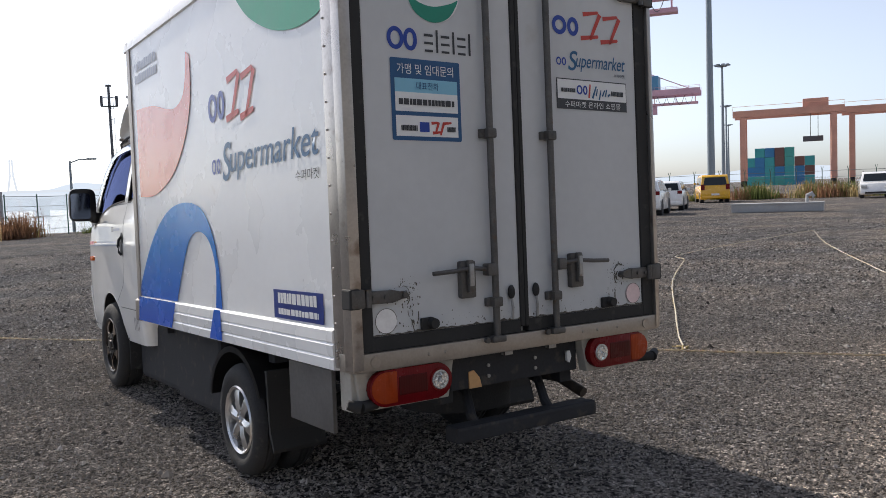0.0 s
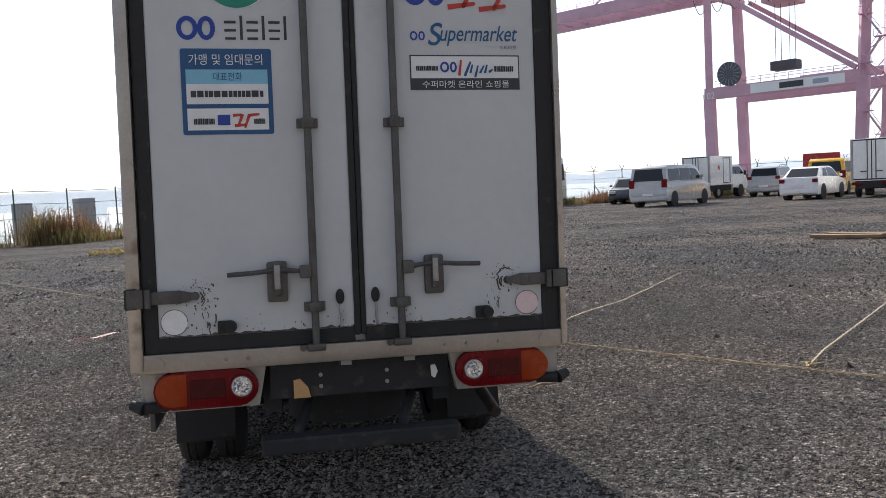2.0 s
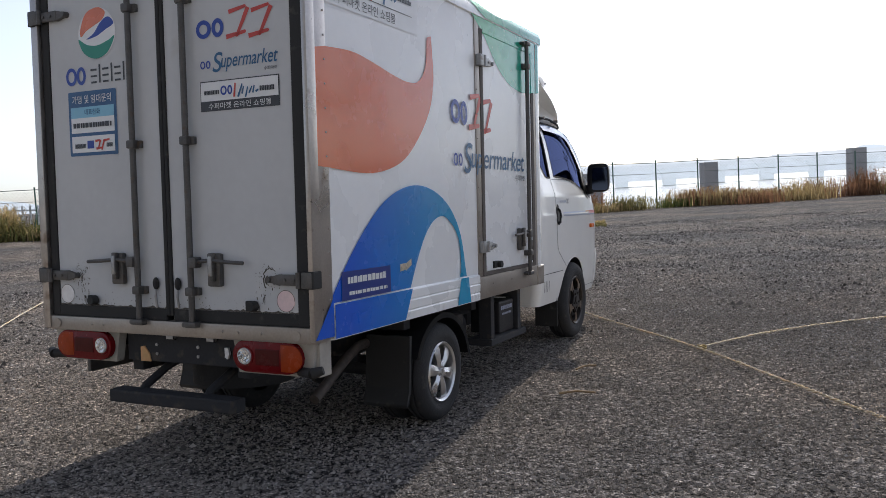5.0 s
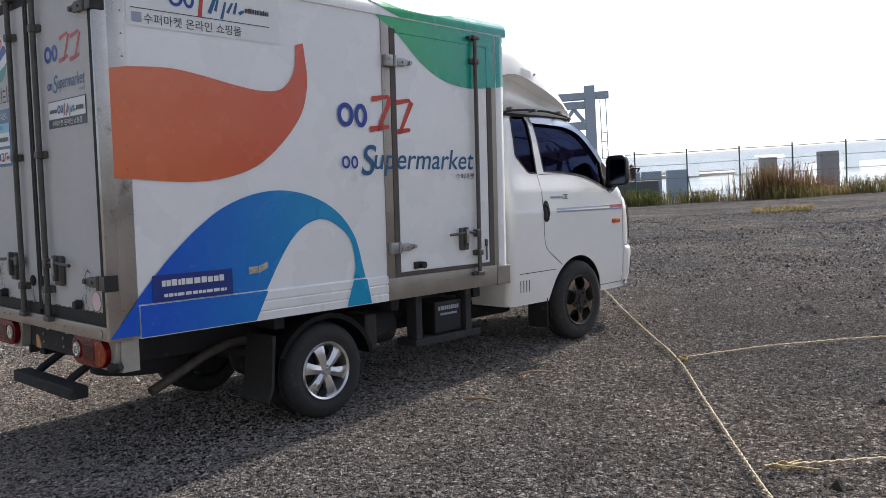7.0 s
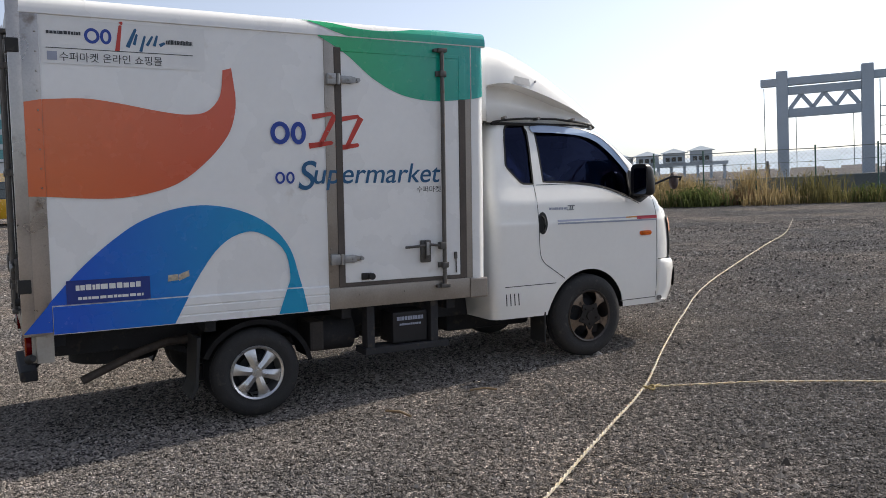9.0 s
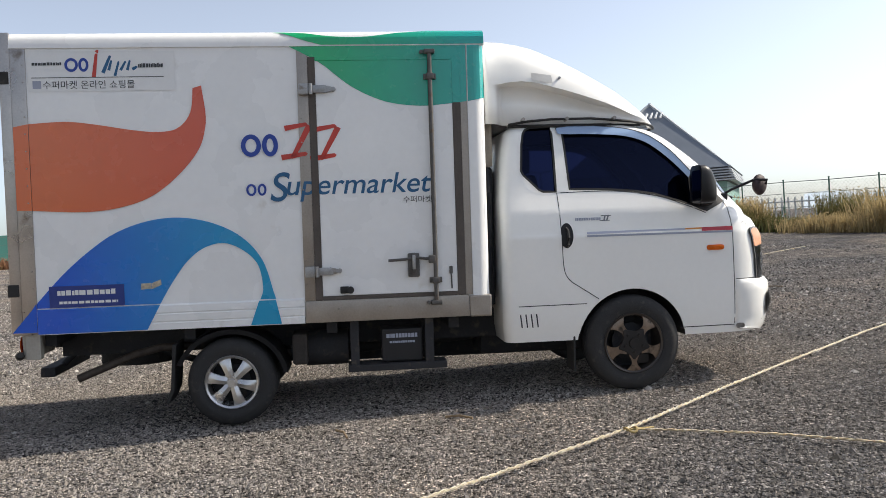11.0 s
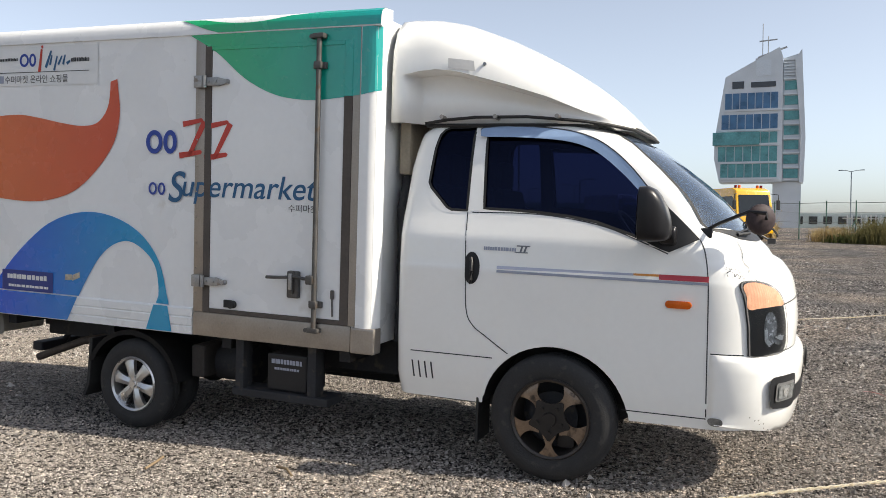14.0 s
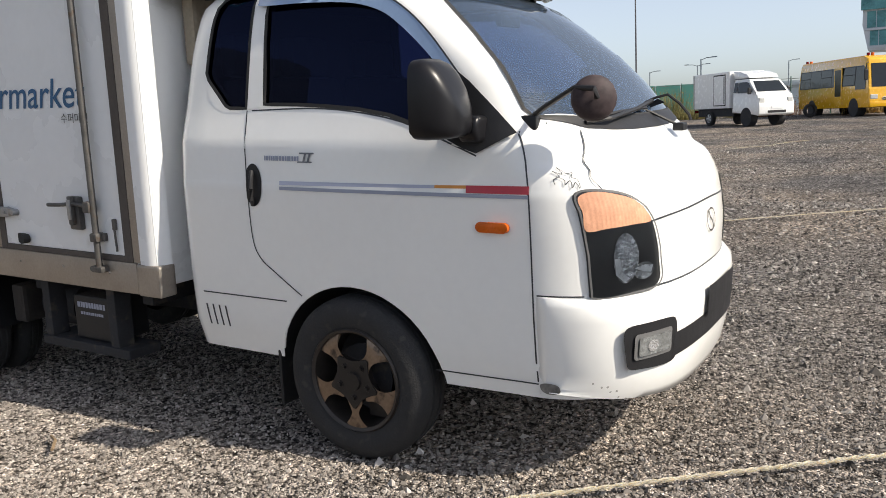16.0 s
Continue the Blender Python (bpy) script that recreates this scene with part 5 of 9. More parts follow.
def cab_ring(z, out=0.0):
    """Half outline of the cab at a height, from the middle of the back to the middle of the front."""
    yf, w, yr, b, n = (lerp_table(t, z) for t in (FRONT_Y, HALF_W, REAR_Y, CORNER_B, CORNER_N))
    yf, w, yr = yf + out, w + out, yr - out
    y0 = yf - b
    taper = lambda y: w * (1 - .055 * max(0.0, (y - 3.7) / 1.0) ** 2)
    pts = [(0.0, yr), (w * .5, yr), (w - .07, yr)]
    for k in range(1, 5):
        a = radians(90 * k / 4)
        pts.append((w - .07 + .07 * math.sin(a), yr + .07 - .07 * math.cos(a)))
    for k in range(1, 13):
        y = yr + .07 + (y0 - yr - .07) * k / 12
        pts.append((taper(y), y))
    w0 = taper(y0)
    for k in range(1, 21):
        a = math.pi / 2 * k / 20
        pts.append((w0 * max(0.0, math.cos(a)) ** (2 / n), y0 + b * math.sin(a) ** (2 / n)))
    return pts


def cab_x(y, z, out=0.0):
    """Half width of the cab at (y, z) on its side."""
    ring = cab_ring(z, out)[6:]
    for (xa, ya), (xb, yb) in zip(ring, ring[1:]):
        if ya <= y <= yb:
            t = (y - ya) / max(yb - ya, 1e-6)
            return xa + (xb - xa) * t
    return ring[-1][0]


def cab_s(s, z, out=0.0):
    """The place at a distance s along the outline from the middle of the front."""
    ring = cab_ring(z, out)[::-1]
    for (xa, ya), (xb, yb) in zip(ring, ring[1:]):
        d = math.hypot(xb - xa, yb - ya)
        if s <= d:
            t = s / d
            return (xa + (xb - xa) * t, ya + (yb - ya) * t, z)
        s -= d
    return (*ring[-1], z)


def on_cab(side, out):
    return lambda u, v: (side * cab_x(u, v, out), u, v)


def on_front(side, out):
    def f(u, v):
        x, y, z = cab_s(abs(u), v, out)
        return (side * x * (1 if u >= 0 else -1), y, z)
    return f


QUARTER = [(3.183, 1.64), (3.198, 1.82), (3.215, 1.895), (3.235, 1.922), (3.27, 1.935), (3.41, 1.938), (3.41, 1.497), (3.323, 1.499), (3.298, 1.51), (3.197, 1.612)]
DOOR_WIN = [(3.504, 1.511), (3.482, 1.90), (3.62, 1.918), (3.80, 1.916), (3.96, 1.898), (4.06, 1.858), (4.15, 1.79), (4.25, 1.69), (4.345, 1.585), (4.348, 1.43), (4.335, 1.384), (4.263, 1.410), (4.088, 1.464), (3.949, 1.487), (3.80, 1.500), (3.668, 1.507)]
CORNER_BLACK = [(4.345, 1.612), (4.40, 1.572), (4.46, 1.517), (4.52, 1.46), (4.58, 1.402), (4.52, 1.372), (4.445, 1.335), (4.40, 1.349), (4.335, 1.379), (4.350, 1.43)]


def windscreen_outline():
    """Outline over (distance from the middle, height)."""
    return [(0.0, 1.928), (.34, 1.925), (.50, 1.915), (.548, 1.888), (.598, 1.80), (.645, 1.70), (.69, 1.58), (.715, 1.475), (.70, 1.45), (.45, 1.435), (0.0, 1.43)]


def build_cab():
    bm = B()
    zs = [.50, .515, .54, .58, .62, .68, .75, .82, .90, 1.0, 1.1, 1.18, 1.20, 1.21, 1.22, 1.25, 1.275, 1.29, 1.30, 1.315, 1.335, 1.36, 1.385, 1.41, 1.43, 1.45, 1.50, 1.56, 1.64, 1.72, 1.80, 1.86, 1.90, 1.925, 1.94, 1.955, 1.97, 1.98, 1.985]
    rings = []
    for z in zs:
        h = cab_ring(z)
        rings.append([bm.verts.new((x, y, z)) for x, y in h] + [bm.verts.new((-x, y, z)) for x, y in h[-2:0:-1]])
    skin(bm, rings)
    bm.faces.new(rings[0]); bm.faces.new(rings[-1])
    bmesh.ops.recalc_face_normals(bm, faces=bm.faces[:])
    # the hollow of the cabin, above the floor and behind the hood
    hollow = B()
    rings = []
    for z, yf in ((.95, 4.38), (1.25, 4.42), (1.36, 4.56), (1.46, 4.64), (1.55, 4.57), (1.65, 4.47), (1.75, 4.35), (1.84, 4.22), (1.89, 4.12), (1.925, 3.98)):
        w, yr = lerp_table(HALF_W, z) - .045, lerp_table(REAR_Y, z) + .05
        h = [(w - .05, yr), (w, yr + .06), (w, yf - .55), (w * .975, yf - .2), (w * .88, yf - .06), (w * .6, yf)]
        rings.append([hollow.verts.new((x, y, z)) for x, y in h] + [hollow.verts.new((-x, y, z)) for x, y in h[::-1]])
    skin(hollow, rings)
    hollow.faces.new(rings[0]); hollow.faces.new(rings[-1])
    cab = part("cab", bm, [PAINT, PLASTIC], truck, "glossy white three-seat cab", smooth=True)
    cuts = [hollow]
    for s in (-1, 1):
        for o in (QUARTER, DOOR_WIN):
            c = B(); prism(c, o, "x", s * .5, s * .9); cuts.append(c)
        c = B(); cyl(c, (s * .42, 3.91, .455), (s * 1.0, 3.91, .455), .381, 64); cuts.append(c)
    c = B()                                                # windscreen opening, drawn along the slope
    half = windscreen_outline()
    full = half + [(-u, v) for u, v in half[-2:0:-1]]
    d = Vector((0, .75, .66)) * .22
    lo = [c.verts.new(Vector((on_front(1, 0)(u, v)[0], on_front(1, 0)(abs(u), v)[1], v)) - d) for u, v in full]
    hi = [c.verts.new(Vector((on_front(1, 0)(u, v)[0], on_front(1, 0)(abs(u), v)[1], v)) + d) for u, v in full]
    n = len(full)
    for k in range(n):
        c.faces.new((lo[k], lo[(k + 1) % n], hi[(k + 1) % n], hi[k]))
    c.faces.new(lo); c.faces.new(hi)
    bmesh.ops.triangulate(c, faces=[f for f in c.faces if len(f.verts) > 4])
    cuts.append(c)
    cut_out(cab, cuts)
    cab.data.shade_smooth()
    cab.data.set_sharp_from_angle(angle=radians(32))
    # panes
    for s in (-1, 1):
        for o, nm in ((QUARTER, "quarter_window"), (DOOR_WIN, "door_window")):
            big = [(u + (u - 3.75) * .004, v) for u, v in o]
            part(nm, patch(big, on_cab(s, -.008), .12), TINTED, cab, "dark tinted glass", smooth=True, away=(0, 3.8, 1.6))
            part("window_gasket", ribbon(o, .014, on_cab(s, .003)), RUBBER, cab)
        part("corner_cover", patch(CORNER_BLACK, on_cab(s, .012), .03), PLASTIC, cab, "black mirror triangle", smooth=True)
        vis = curve2([(3.44, 1.918), (3.47, 1.935), (3.676, 1.940), (3.888, 1.922), (4.029, 1.885), (4.135, 1.827), (4.241, 1.737), (4.357, 1.605)], 5, False)
        low = curve2([(3.447, 1.898), (3.47, 1.884), (3.675, 1.880), (3.887, 1.865), (4.028, 1.828), (4.13, 1.764), (4.235, 1.673), (4.335, 1.568)], 5, False)
        part("visor_edge", patch(seam(vis, .006), on_cab(s, .021), .06), INK, cab)
        # opaque pale blue stands for the sky mirrored in the visor
        part("rain_visor", patch(vis + low[::-1], on_cab(s, .02), .1), surf("visor_sky_blue", (.26, .37, .56), .18, vary=.05, coat=.4), cab, "plastic rain visor, reflected sky put into its pale blue colour", smooth=True, away=(0, 3.8, 1.6))
        part("pillar_trim", patch([(3.418, 1.492), (3.496, 1.503), (3.474, 1.925), (3.415, 1.93)], on_cab(s, .003), .1), PAINT, cab)
        # seams, swage line, vents
        lines = [curve2([(3.415, 1.488), (3.43, 1.20), (3.44, .99), (3.475, .91), (3.55, .855), (3.672, .775)], 6, False), curve2([(4.58, 1.398), (4.603, 1.35), (4.622, 1.25), (4.632, 1.1), (4.645, .56)], 4, False), [(3.05, .742), (3.59, .745)],
                 curve2([(3.44, 1.488), (3.8, 1.490), (4.1, 1.450), (4.3, 1.383), (4.44, 1.326)], 5, False), [(4.25, .552), (4.645, .552)], [(4.58, 1.402), (4.65, 1.428)]]
        for ln in lines:
            part("panel_gap", patch(seam(ln, .0055), on_cab(s, .0012), .08), INK, cab)
        for k in range(4):
            y = 3.135 + .036 * k
            part("vent_slot", patch([(y, .69), (y + .009, .69), (y + .02, .60), (y + .011, .60)], on_cab(s, .0015), .05), INK, cab)
        bm = patch([(max(3.428, 3.463 + .045 * math.cos(radians(a))), 1.203 + .083 * math.sin(radians(a))) for a in range(0, 360, 10)], on_cab(s, .003), .05)
        h = part("door_handle", bm, PLASTIC, cab, "black pull handle in an oval cup")
        bm = B()
        tube(bm, [(s * (cab_x(3.45, z) + o), y, z) for y, z, o in ((3.458, 1.255, .004), (3.468, 1.235, .018), (3.470, 1.19, .022), (3.468, 1.145, .018), (3.458, 1.125, .004))], .009, 8)
        part("grip", bm, PLASTIC, cab, smooth=True)
        P = on_cab(s, .004)
        part("side_stripe", patch([(3.6, 1.207), (4.285, 1.215), (4.285, 1.226), (3.6, 1.222)], P, .1), surf("stripe_lilac", (.42, .45, .58), .3, vary=.03), cab)
        part("side_stripe", patch([(3.60, 1.188), (4.628, 1.188), (4.628, 1.2), (4.40, 1.201), (3.60, 1.201)], P, .1), GREY_FILM, cab, "grey and red stripe along the door")
        part("side_stripe", patch([(4.285, 1.216), (4.405, 1.217), (4.405, 1.228), (4.285, 1.226)], P, .1), surf("stripe_amber", (.62, .26, .05), .3, vary=.03), cab)
        part("side_stripe", patch([(4.405, 1.203), (4.63, 1.203), (4.63, 1.230), (4.405, 1.228)], P, .1), surf("stripe_red", (.45, .03, .05), .3, vary=.03), cab)
        bars(cab, P, 3.525, 1.298, 3.70, 1.318, GREY_FILM, 1, 31, "badge", .1)
        part("badge", merge([patch([(3.715, 1.296), (3.725, 1.296), (3.735, 1.33), (3.725, 1.33)], P), patch([(3.735, 1.296), (3.745, 1.296), (3.757, 1.33), (3.747, 1.33)], P), patch(rect(3.70, 1.325, 3.77, 1.331), P), patch(rect(3.69, 1.293, 3.76, 1.298), P)]), surf("badge_grey", (.16, .17, .19), .35, .3), cab, "small dark grey badge")
        bm = B()
        prism(bm, [(u, v) for u, v in stadium(4.438, 4.56, 1.072, 1.107)], "x", s * (cab_x(4.5, 1.09) - .01), s * (cab_x(4.5, 1.09) + .014), .004)
        part("marker_lamp", bm, AMBER, cab, "amber side marker", smooth=True)
        bm = B()                                           # rolled lip of the wheel arch
        lip = []
        for k in range(33):
            a = radians(-22 + 224 * k / 32)
            y, z = 3.91 + .381 * math.cos(a), .455 + .381 * math.sin(a)
            if z > .53:
                lip.append((s * (cab_x(y, max(z, .52)) - .004), y, z))
        tube(bm, lip, .0045, 6)
        part("arch_lip", bm, PAINT, cab, smooth=True)
        bm = B()
        box(bm, s * .56, s * .75, 3.50, 3.515, .29, .60, .004)
        part("mud_flap", bm, RUBBER, truck, "black rubber mud flap")
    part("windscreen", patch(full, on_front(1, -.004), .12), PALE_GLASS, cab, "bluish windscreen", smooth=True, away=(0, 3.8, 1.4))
    part("screen_gasket", ribbon(full, .014, on_front(1, .003)), RUBBER, cab)
    for s in (-1, 1):
        bm = B()
        tube(bm, [(s * .62, 3.12, 1.946), (s * .62, 3.6, 1.946), (s * .59, 4.05, 1.947)], .012, 6)
        part("drip_rail", bm, RUBBER, cab)
    return cab


def build_nose(cab):
    # bumper: its own shell, standing a little proud of the cab
    prof = [(.435, -.10), (.445, -.03), (.47, .015), (.51, .035), (.60, .045), (.78, .052), (.83, .045), (.858, .02), (.866, -.02)]
    bm = B()
    rings = []
    first = next(k for k, p in enumerate(cab_ring(.6)) if k > 10 and p[1] > 4.665)
    for z, o in prof:
        zc = max(z, .52)
        a, b = cab_ring(zc)[first:], cab_ring(zc, o * .9)[first:]
        h = [(cab_x(4.650, zc, .0015), 4.650)]
        for p, q in zip(a, b):
            t = min(1.0, max(0.0, (p[1] - 4.65) / .30)) if z > .5 else 1.0
            h.append((p[0] + (q[0] - p[0]) * t + .0015 * (1 - t), p[1] + (q[1] - p[1]) * t))
        rings.append([bm.verts.new((x, y, z)) for x, y in h] + [bm.verts.new((-x, y, z)) for x, y in h[-2::-1]])
    for v in bm.verts:
        if v.co.z < .56:
            v.co.z = .56 - (.56 - v.co.z) * (.36 + .64 * min(1.0, max(0.0, (v.co.y - 4.64) / .36)) ** 1.8)
    n = min(len(r) for r in rings)
    skin(bm, [r if len(r) == n else r[(len(r) - n) // 2:(len(r) - n) // 2 + n] for r in rings], closed=False)
    bm2 = part("bumper", bm, PAINT, truck, "white painted bumper with stone chips", smooth=True, angle=50)
    solid = bm2.modifiers.new("sheet", "SOLIDIFY"); solid.thickness = .012
    F = lambda o: on_front(1, o)
    for s in (-1, 1):
        part("panel_gap", patch(seam([(4.652, .868), (4.72, .868), (4.80, .868)], .005), on_cab(s, .003), .03), INK, cab)
        part("scuffed_cap", patch(curve2([(4.655, .555), (4.66, .53), (4.69, .52), (4.72, .53), (4.715, .555), (4.68, .562)], 4), on_cab(s, .011), .03), surf("scuffed_grey", (.20, .19, .175), .8, vary=.4, scale=40), truck, "scuffed grey cap at the bumper's corner")
        rng = random.Random(3)
        for k in range(9):
            u, v = .62 + .02 * k + rng.uniform(-.01, .01), .50 + .018 * k * .6 + rng.uniform(-.008, .008)
            part("stone_chip", patch([(s * (u + rng.uniform(.002, .006) * math.cos(a)), v + rng.uniform(.002, .006) * math.sin(a)) for a in (0, 1.2, 2.5, 3.8, 5.1)], F(.05)), surf("chip_grey", (.3, .29, .28), .8) if k == 0 and s < 0 else bpy.data.materials["chip_grey"], bm2)
    part("panel_gap", patch(seam([(-.74, .872), (-.4, .872), (.0, .874), (.4, .872), (.74, .872)], .007), F(.0015), .08), INK, cab)
    for s in (-1, 1):
        # headlamp: chrome bowl, black bezel, amber corner, clear cover
        o = curve2([(s * .50, 1.10), (s * .475, .98), (s * .47, .885), (s * .60, .868), (s * .735, .862), (s * .755, .90), (s * .775, 1.10), (s * .78, 1.20), (s * .70, 1.215), (s * .58, 1.185)], 5)
        lamp = part("headlamp", patch(o, F(.0045), .025), surf("lamp_grey", (.07, .07, .072), .35, vary=.1), truck, "headlamp with black bezel, chrome bowls and amber corner", smooth=True)
        am = curve2([(s * .517, 1.10), (s * .60, 1.096), (s * .70, 1.09), (s * .768, 1.086), (s * .774, 1.14), (s * .773, 1.196), (s * .70, 1.210), (s * .585, 1.180), (s * .535, 1.135)], 5)
        part("indicator_lens", patch(am, F(.0118), .025), lens("amber_clear", (.66, .345, .22)), lamp, "pale amber lens", smooth=True)
        for nm, cu, cv, ru, rv, mat in (("bowl", .628, .987, .050, .084, surf("bowl_chrome", (.66, .67, .69), .25, .5, vary=.4, scale=45, bump=.5)), ("small_bowl", .552, .938, .046, .030, surf("small_bowl_chrome", (.6, .61, .62), .25, .5, vary=.3, scale=45, bump=.4))):
            bm = B()
            rings = [[bm.verts.new(F(.0085 - .004 * (1 - f * f))(s * (cu + f * ru * math.cos(a)), cv + f * rv * math.sin(a))) for a in [2 * math.pi * (k + .5) / 16 for k in range(16)]] for f in (1, .72, .40, .12)]
            skin(bm, rings)
            bm.faces.new(rings[-1])
            part(nm, bm, mat, lamp, "silvered reflector bowl", angle=10)
        # highlights of the chrome bowls painted as near-white patches
        glints = [[(.676, .99), (.655, .988), (.645, .942), (.612, .918), (.636, .908), (.668, .934)], [(.598, .950), (.552, .958), (.512, .952), (.520, .928), (.560, .936)]]
        part("bright_facet", merge([patch([(s * u, v) for u, v in f], F(.0092 + .0006 * k), .03) for k, f in enumerate(glints)]), surf("bright_facet", (.86, .87, .87), .3, .2, vary=.15, scale=40), lamp, "bright patches painted as glints low on the bowls")
        part("cover", patch(o, F(.0105), .025), LAMP_GLASS, lamp, "clear plastic cover", smooth=True, away=(0, 4.3, 1.0))
        part("lamp_edge", ribbon(o, .007, F(.0108), .02), surf("lamp_edge", (.13, .13, .13), .5), lamp)
        # fog lamp in a dark pocket of the bumper
        pocket = [(s * u, v) for u, v in curve2([(.425, .70), (.435, .75), (.47, .768), (.60, .77), (.672, .765), (.688, .735), (.675, .66), (.66, .62), (.60, .612), (.50, .606), (.44, .612), (.428, .64)], 4)]
        fog = part("fog_lamp", patch(pocket, F(.0475), .05), PLASTIC, truck, "fog lamp in a black pocket", smooth=True)
        part("fog_glass", patch([(s * u, v) for u, v in round_rect(.468, .648, .650, .738, .014)], F(.052), .04), surf("fog_rim", (.25, .25, .25), .4, .5), fog, "clear ribbed lens", smooth=True)
        part("fog_glass", patch([(s * u, v) for u, v in round_rect(.482, .660, .636, .726, .010)], F(.056), .04), surf("fog_lens", (.27, .28, .28), .12, .35, vary=.35, scale=28, bump=.4), fog, "clear ribbed lens", smooth=True)
        part("fog_bulb", patch(ellipse(s * .575, .692, .026, .020), F(.058), .03), LAMP_BOWL, fog, "bright bulb shield", smooth=True)
        if s > 0:
          bm = B()
          tube(bm, [(s * .67, 4.60, 1.445), (s * .69, 4.66, 1.48), (s * .755, 4.79, 1.54), (s * .785, 4.865, 1.535), (s * .765, 4.865, 1.508)], .009, 8)
          box(bm, s * .645, s * .69, 4.555, 4.63, 1.405, 1.455, .01)
          arm = part("corner_mirror", bm, PLASTIC, truck, "small round mirror on a bent black arm", smooth=True)
          bm = B()
          bmesh.ops.create_uvsphere(bm, u_segments=20, v_segments=10, radius=.072, matrix=Matrix.Translation((s * .725, 4.84, 1.505)) @ Matrix.Rotation(radians(-58 * s), 4, "Z") @ Matrix.Diagonal((1, .5, 1, 1)))
          part("mirror_shell", bm, surf("worn_plastic", (.05, .036, .038), .65, vary=.25, scale=30, spec=.3), arm, "scuffed dark shell", smooth=True)
        my = 0 if s > 0 else -.12
        bm = B()
        rings = []
        for y, x0, x1, z0, z1 in ((4.318, .79, .968, 1.398, 1.634), (4.322, .780, .975, 1.389, 1.641), (4.355, .778, .976, 1.387, 1.643), (4.385, .779, .968, 1.388, 1.630),
                                  (4.41, .782, .955, 1.390, 1.602), (4.435, .786, .935, 1.394, 1.556), (4.452, .795, .905, 1.402, 1.505), (4.461, .815, .87, 1.42, 1.465)):
            cx, cz, a, b = (x0 + x1) / 2, (z0 + z1) / 2, (x1 - x0) / 2, (z1 - z0) / 2
            ang = [2 * math.pi * k / 32 for k in range(32)]
            rings.append([bm.verts.new((s * (cx + a * math.copysign(abs(math.cos(t)) ** .45, math.cos(t))), y + my, cz + b * math.copysign(abs(math.sin(t)) ** .45, math.sin(t)))) for t in ang])
        skin(bm, rings)
        bm.faces.new(rings[0]); bm.faces.new(rings[-1])
        prism(bm, [(s * .70, 1.37), (s * .70, 1.455), (s * .79, 1.462), (s * .81, 1.44), (s * .81, 1.39), (s * .79, 1.372)], "y", 4.40 + my, 4.475 + my, .018, seg=3)
        mir = part("door_mirror", bm, surf("mirror_black", (.010, .010, .012), .32, vary=.1, spec=.3), truck, "large black door mirror", smooth=True)
        part("mirror_glass", patch(round_rect(*sorted((s * .825, s * .965))[:1], 1.405, max(s * .825, s * .965), 1.605, .02), on_rear(4.3165 + my)), MIRROR, mir, "mirror glass")
    # lower grille, plate pocket, hood line, emblem, wipers
    part("lower_grille", patch([(-.45, .622), (-.25, .632), (0, .636), (.25, .632), (.45, .622), (.44, .705), (.25, .715), (0, .718), (-.25, .715), (-.44, .705)], F(.0485), .05), PLASTIC, bm2, "black lower grille")
    part("plate_pocket", patch(rect(-.195, .722, .195, .822), F(.060), .05, .012), PLASTIC, bm2, "dark empty plate holder")
    part("panel_gap", patch(seam(curve2([(-.515, 1.094), (-.36, 1.107), (0, 1.119), (.36, 1.107), (.515, 1.094)], 6, False), .006), F(.003), .06), INK, cab)
    for s in (-1, 1):
        part("panel_gap", ribbon([(s * u, v) for u, v in curve2([(.572, 1.40), (.59, 1.378), (.627, 1.339), (.668, 1.287), (.692, 1.25), (.672, 1.212)], 5, False)], .004, F(.004), .02, False), INK, cab)
    part("emblem", merge([ring_mark(.0, 1.035, .062, .045, .007, F(.006)), patch(seam([(-.03, .998), (-.012, 1.03), (.012, 1.042), (.03, 1.072)], .010), F(.006))]), CHROME, cab, "small chrome oval emblem")
    sketch = [(.80, 1.262), (.782, 1.25), (.79, 1.235), (.765, 1.248), (.772, 1.225), (.752, 1.242), (.748, 1.222), (.74, 1.25), (.755, 1.258), (.742, 1.272), (.765, 1.27), (.77, 1.29), (.778, 1.268), (.80, 1.278), (.79, 1.262), (.815, 1.252), (.822, 1.235)]
    part("sketch_sticker", line_marks(curve2(sketch, 3, False), .0022, F(.004)), INK, cab, "thin line sticker by the headlamp")
    part("cowl", patch([(.70, 1.447), (.61, 1.430), (.53, 1.405), (.40, 1.394), (.27, 1.388), (0, 1.384), (-.27, 1.388), (-.40, 1.394), (-.53, 1.405), (-.61, 1.430), (-.70, 1.447), (-.4, 1.437), (0, 1.433), (.4, 1.437)], F(.004), .06), PLASTIC, cab, "black cowl below the windscreen", smooth=True)
    bm = B()
    tube(bm, [(.52, 4.735, 1.425), (.42, 4.785, 1.432), (.15, 4.79, 1.455), (-.12, 4.765, 1.478)], .008, 6)
    tube(bm, [(.50, 4.73, 1.43), (.30, 4.775, 1.45), (.02, 4.785, 1.455)], .006, 6)
    part("wiper", bm, PLASTIC, cab, "black wiper")
    bm = B()                                               # the other wiper, swung up off the glass
    tube(bm, [(-.02, 4.70, 1.47), (-.06, 4.78, 1.435), (-.10, 4.865, 1.388)], .006, 6)
    box(bm, -.13, -.07, 4.862, 4.905, 1.362, 1.392, .006)
    tube(bm, [(-.12, 4.715, 1.460), (-.14, 4.77, 1.488), (-.15, 4.82, 1.500), (-.15, 4.87, 1.462), (-.15, 4.905, 1.42), (-.15, 4.912, 1.40)], .006, 6)
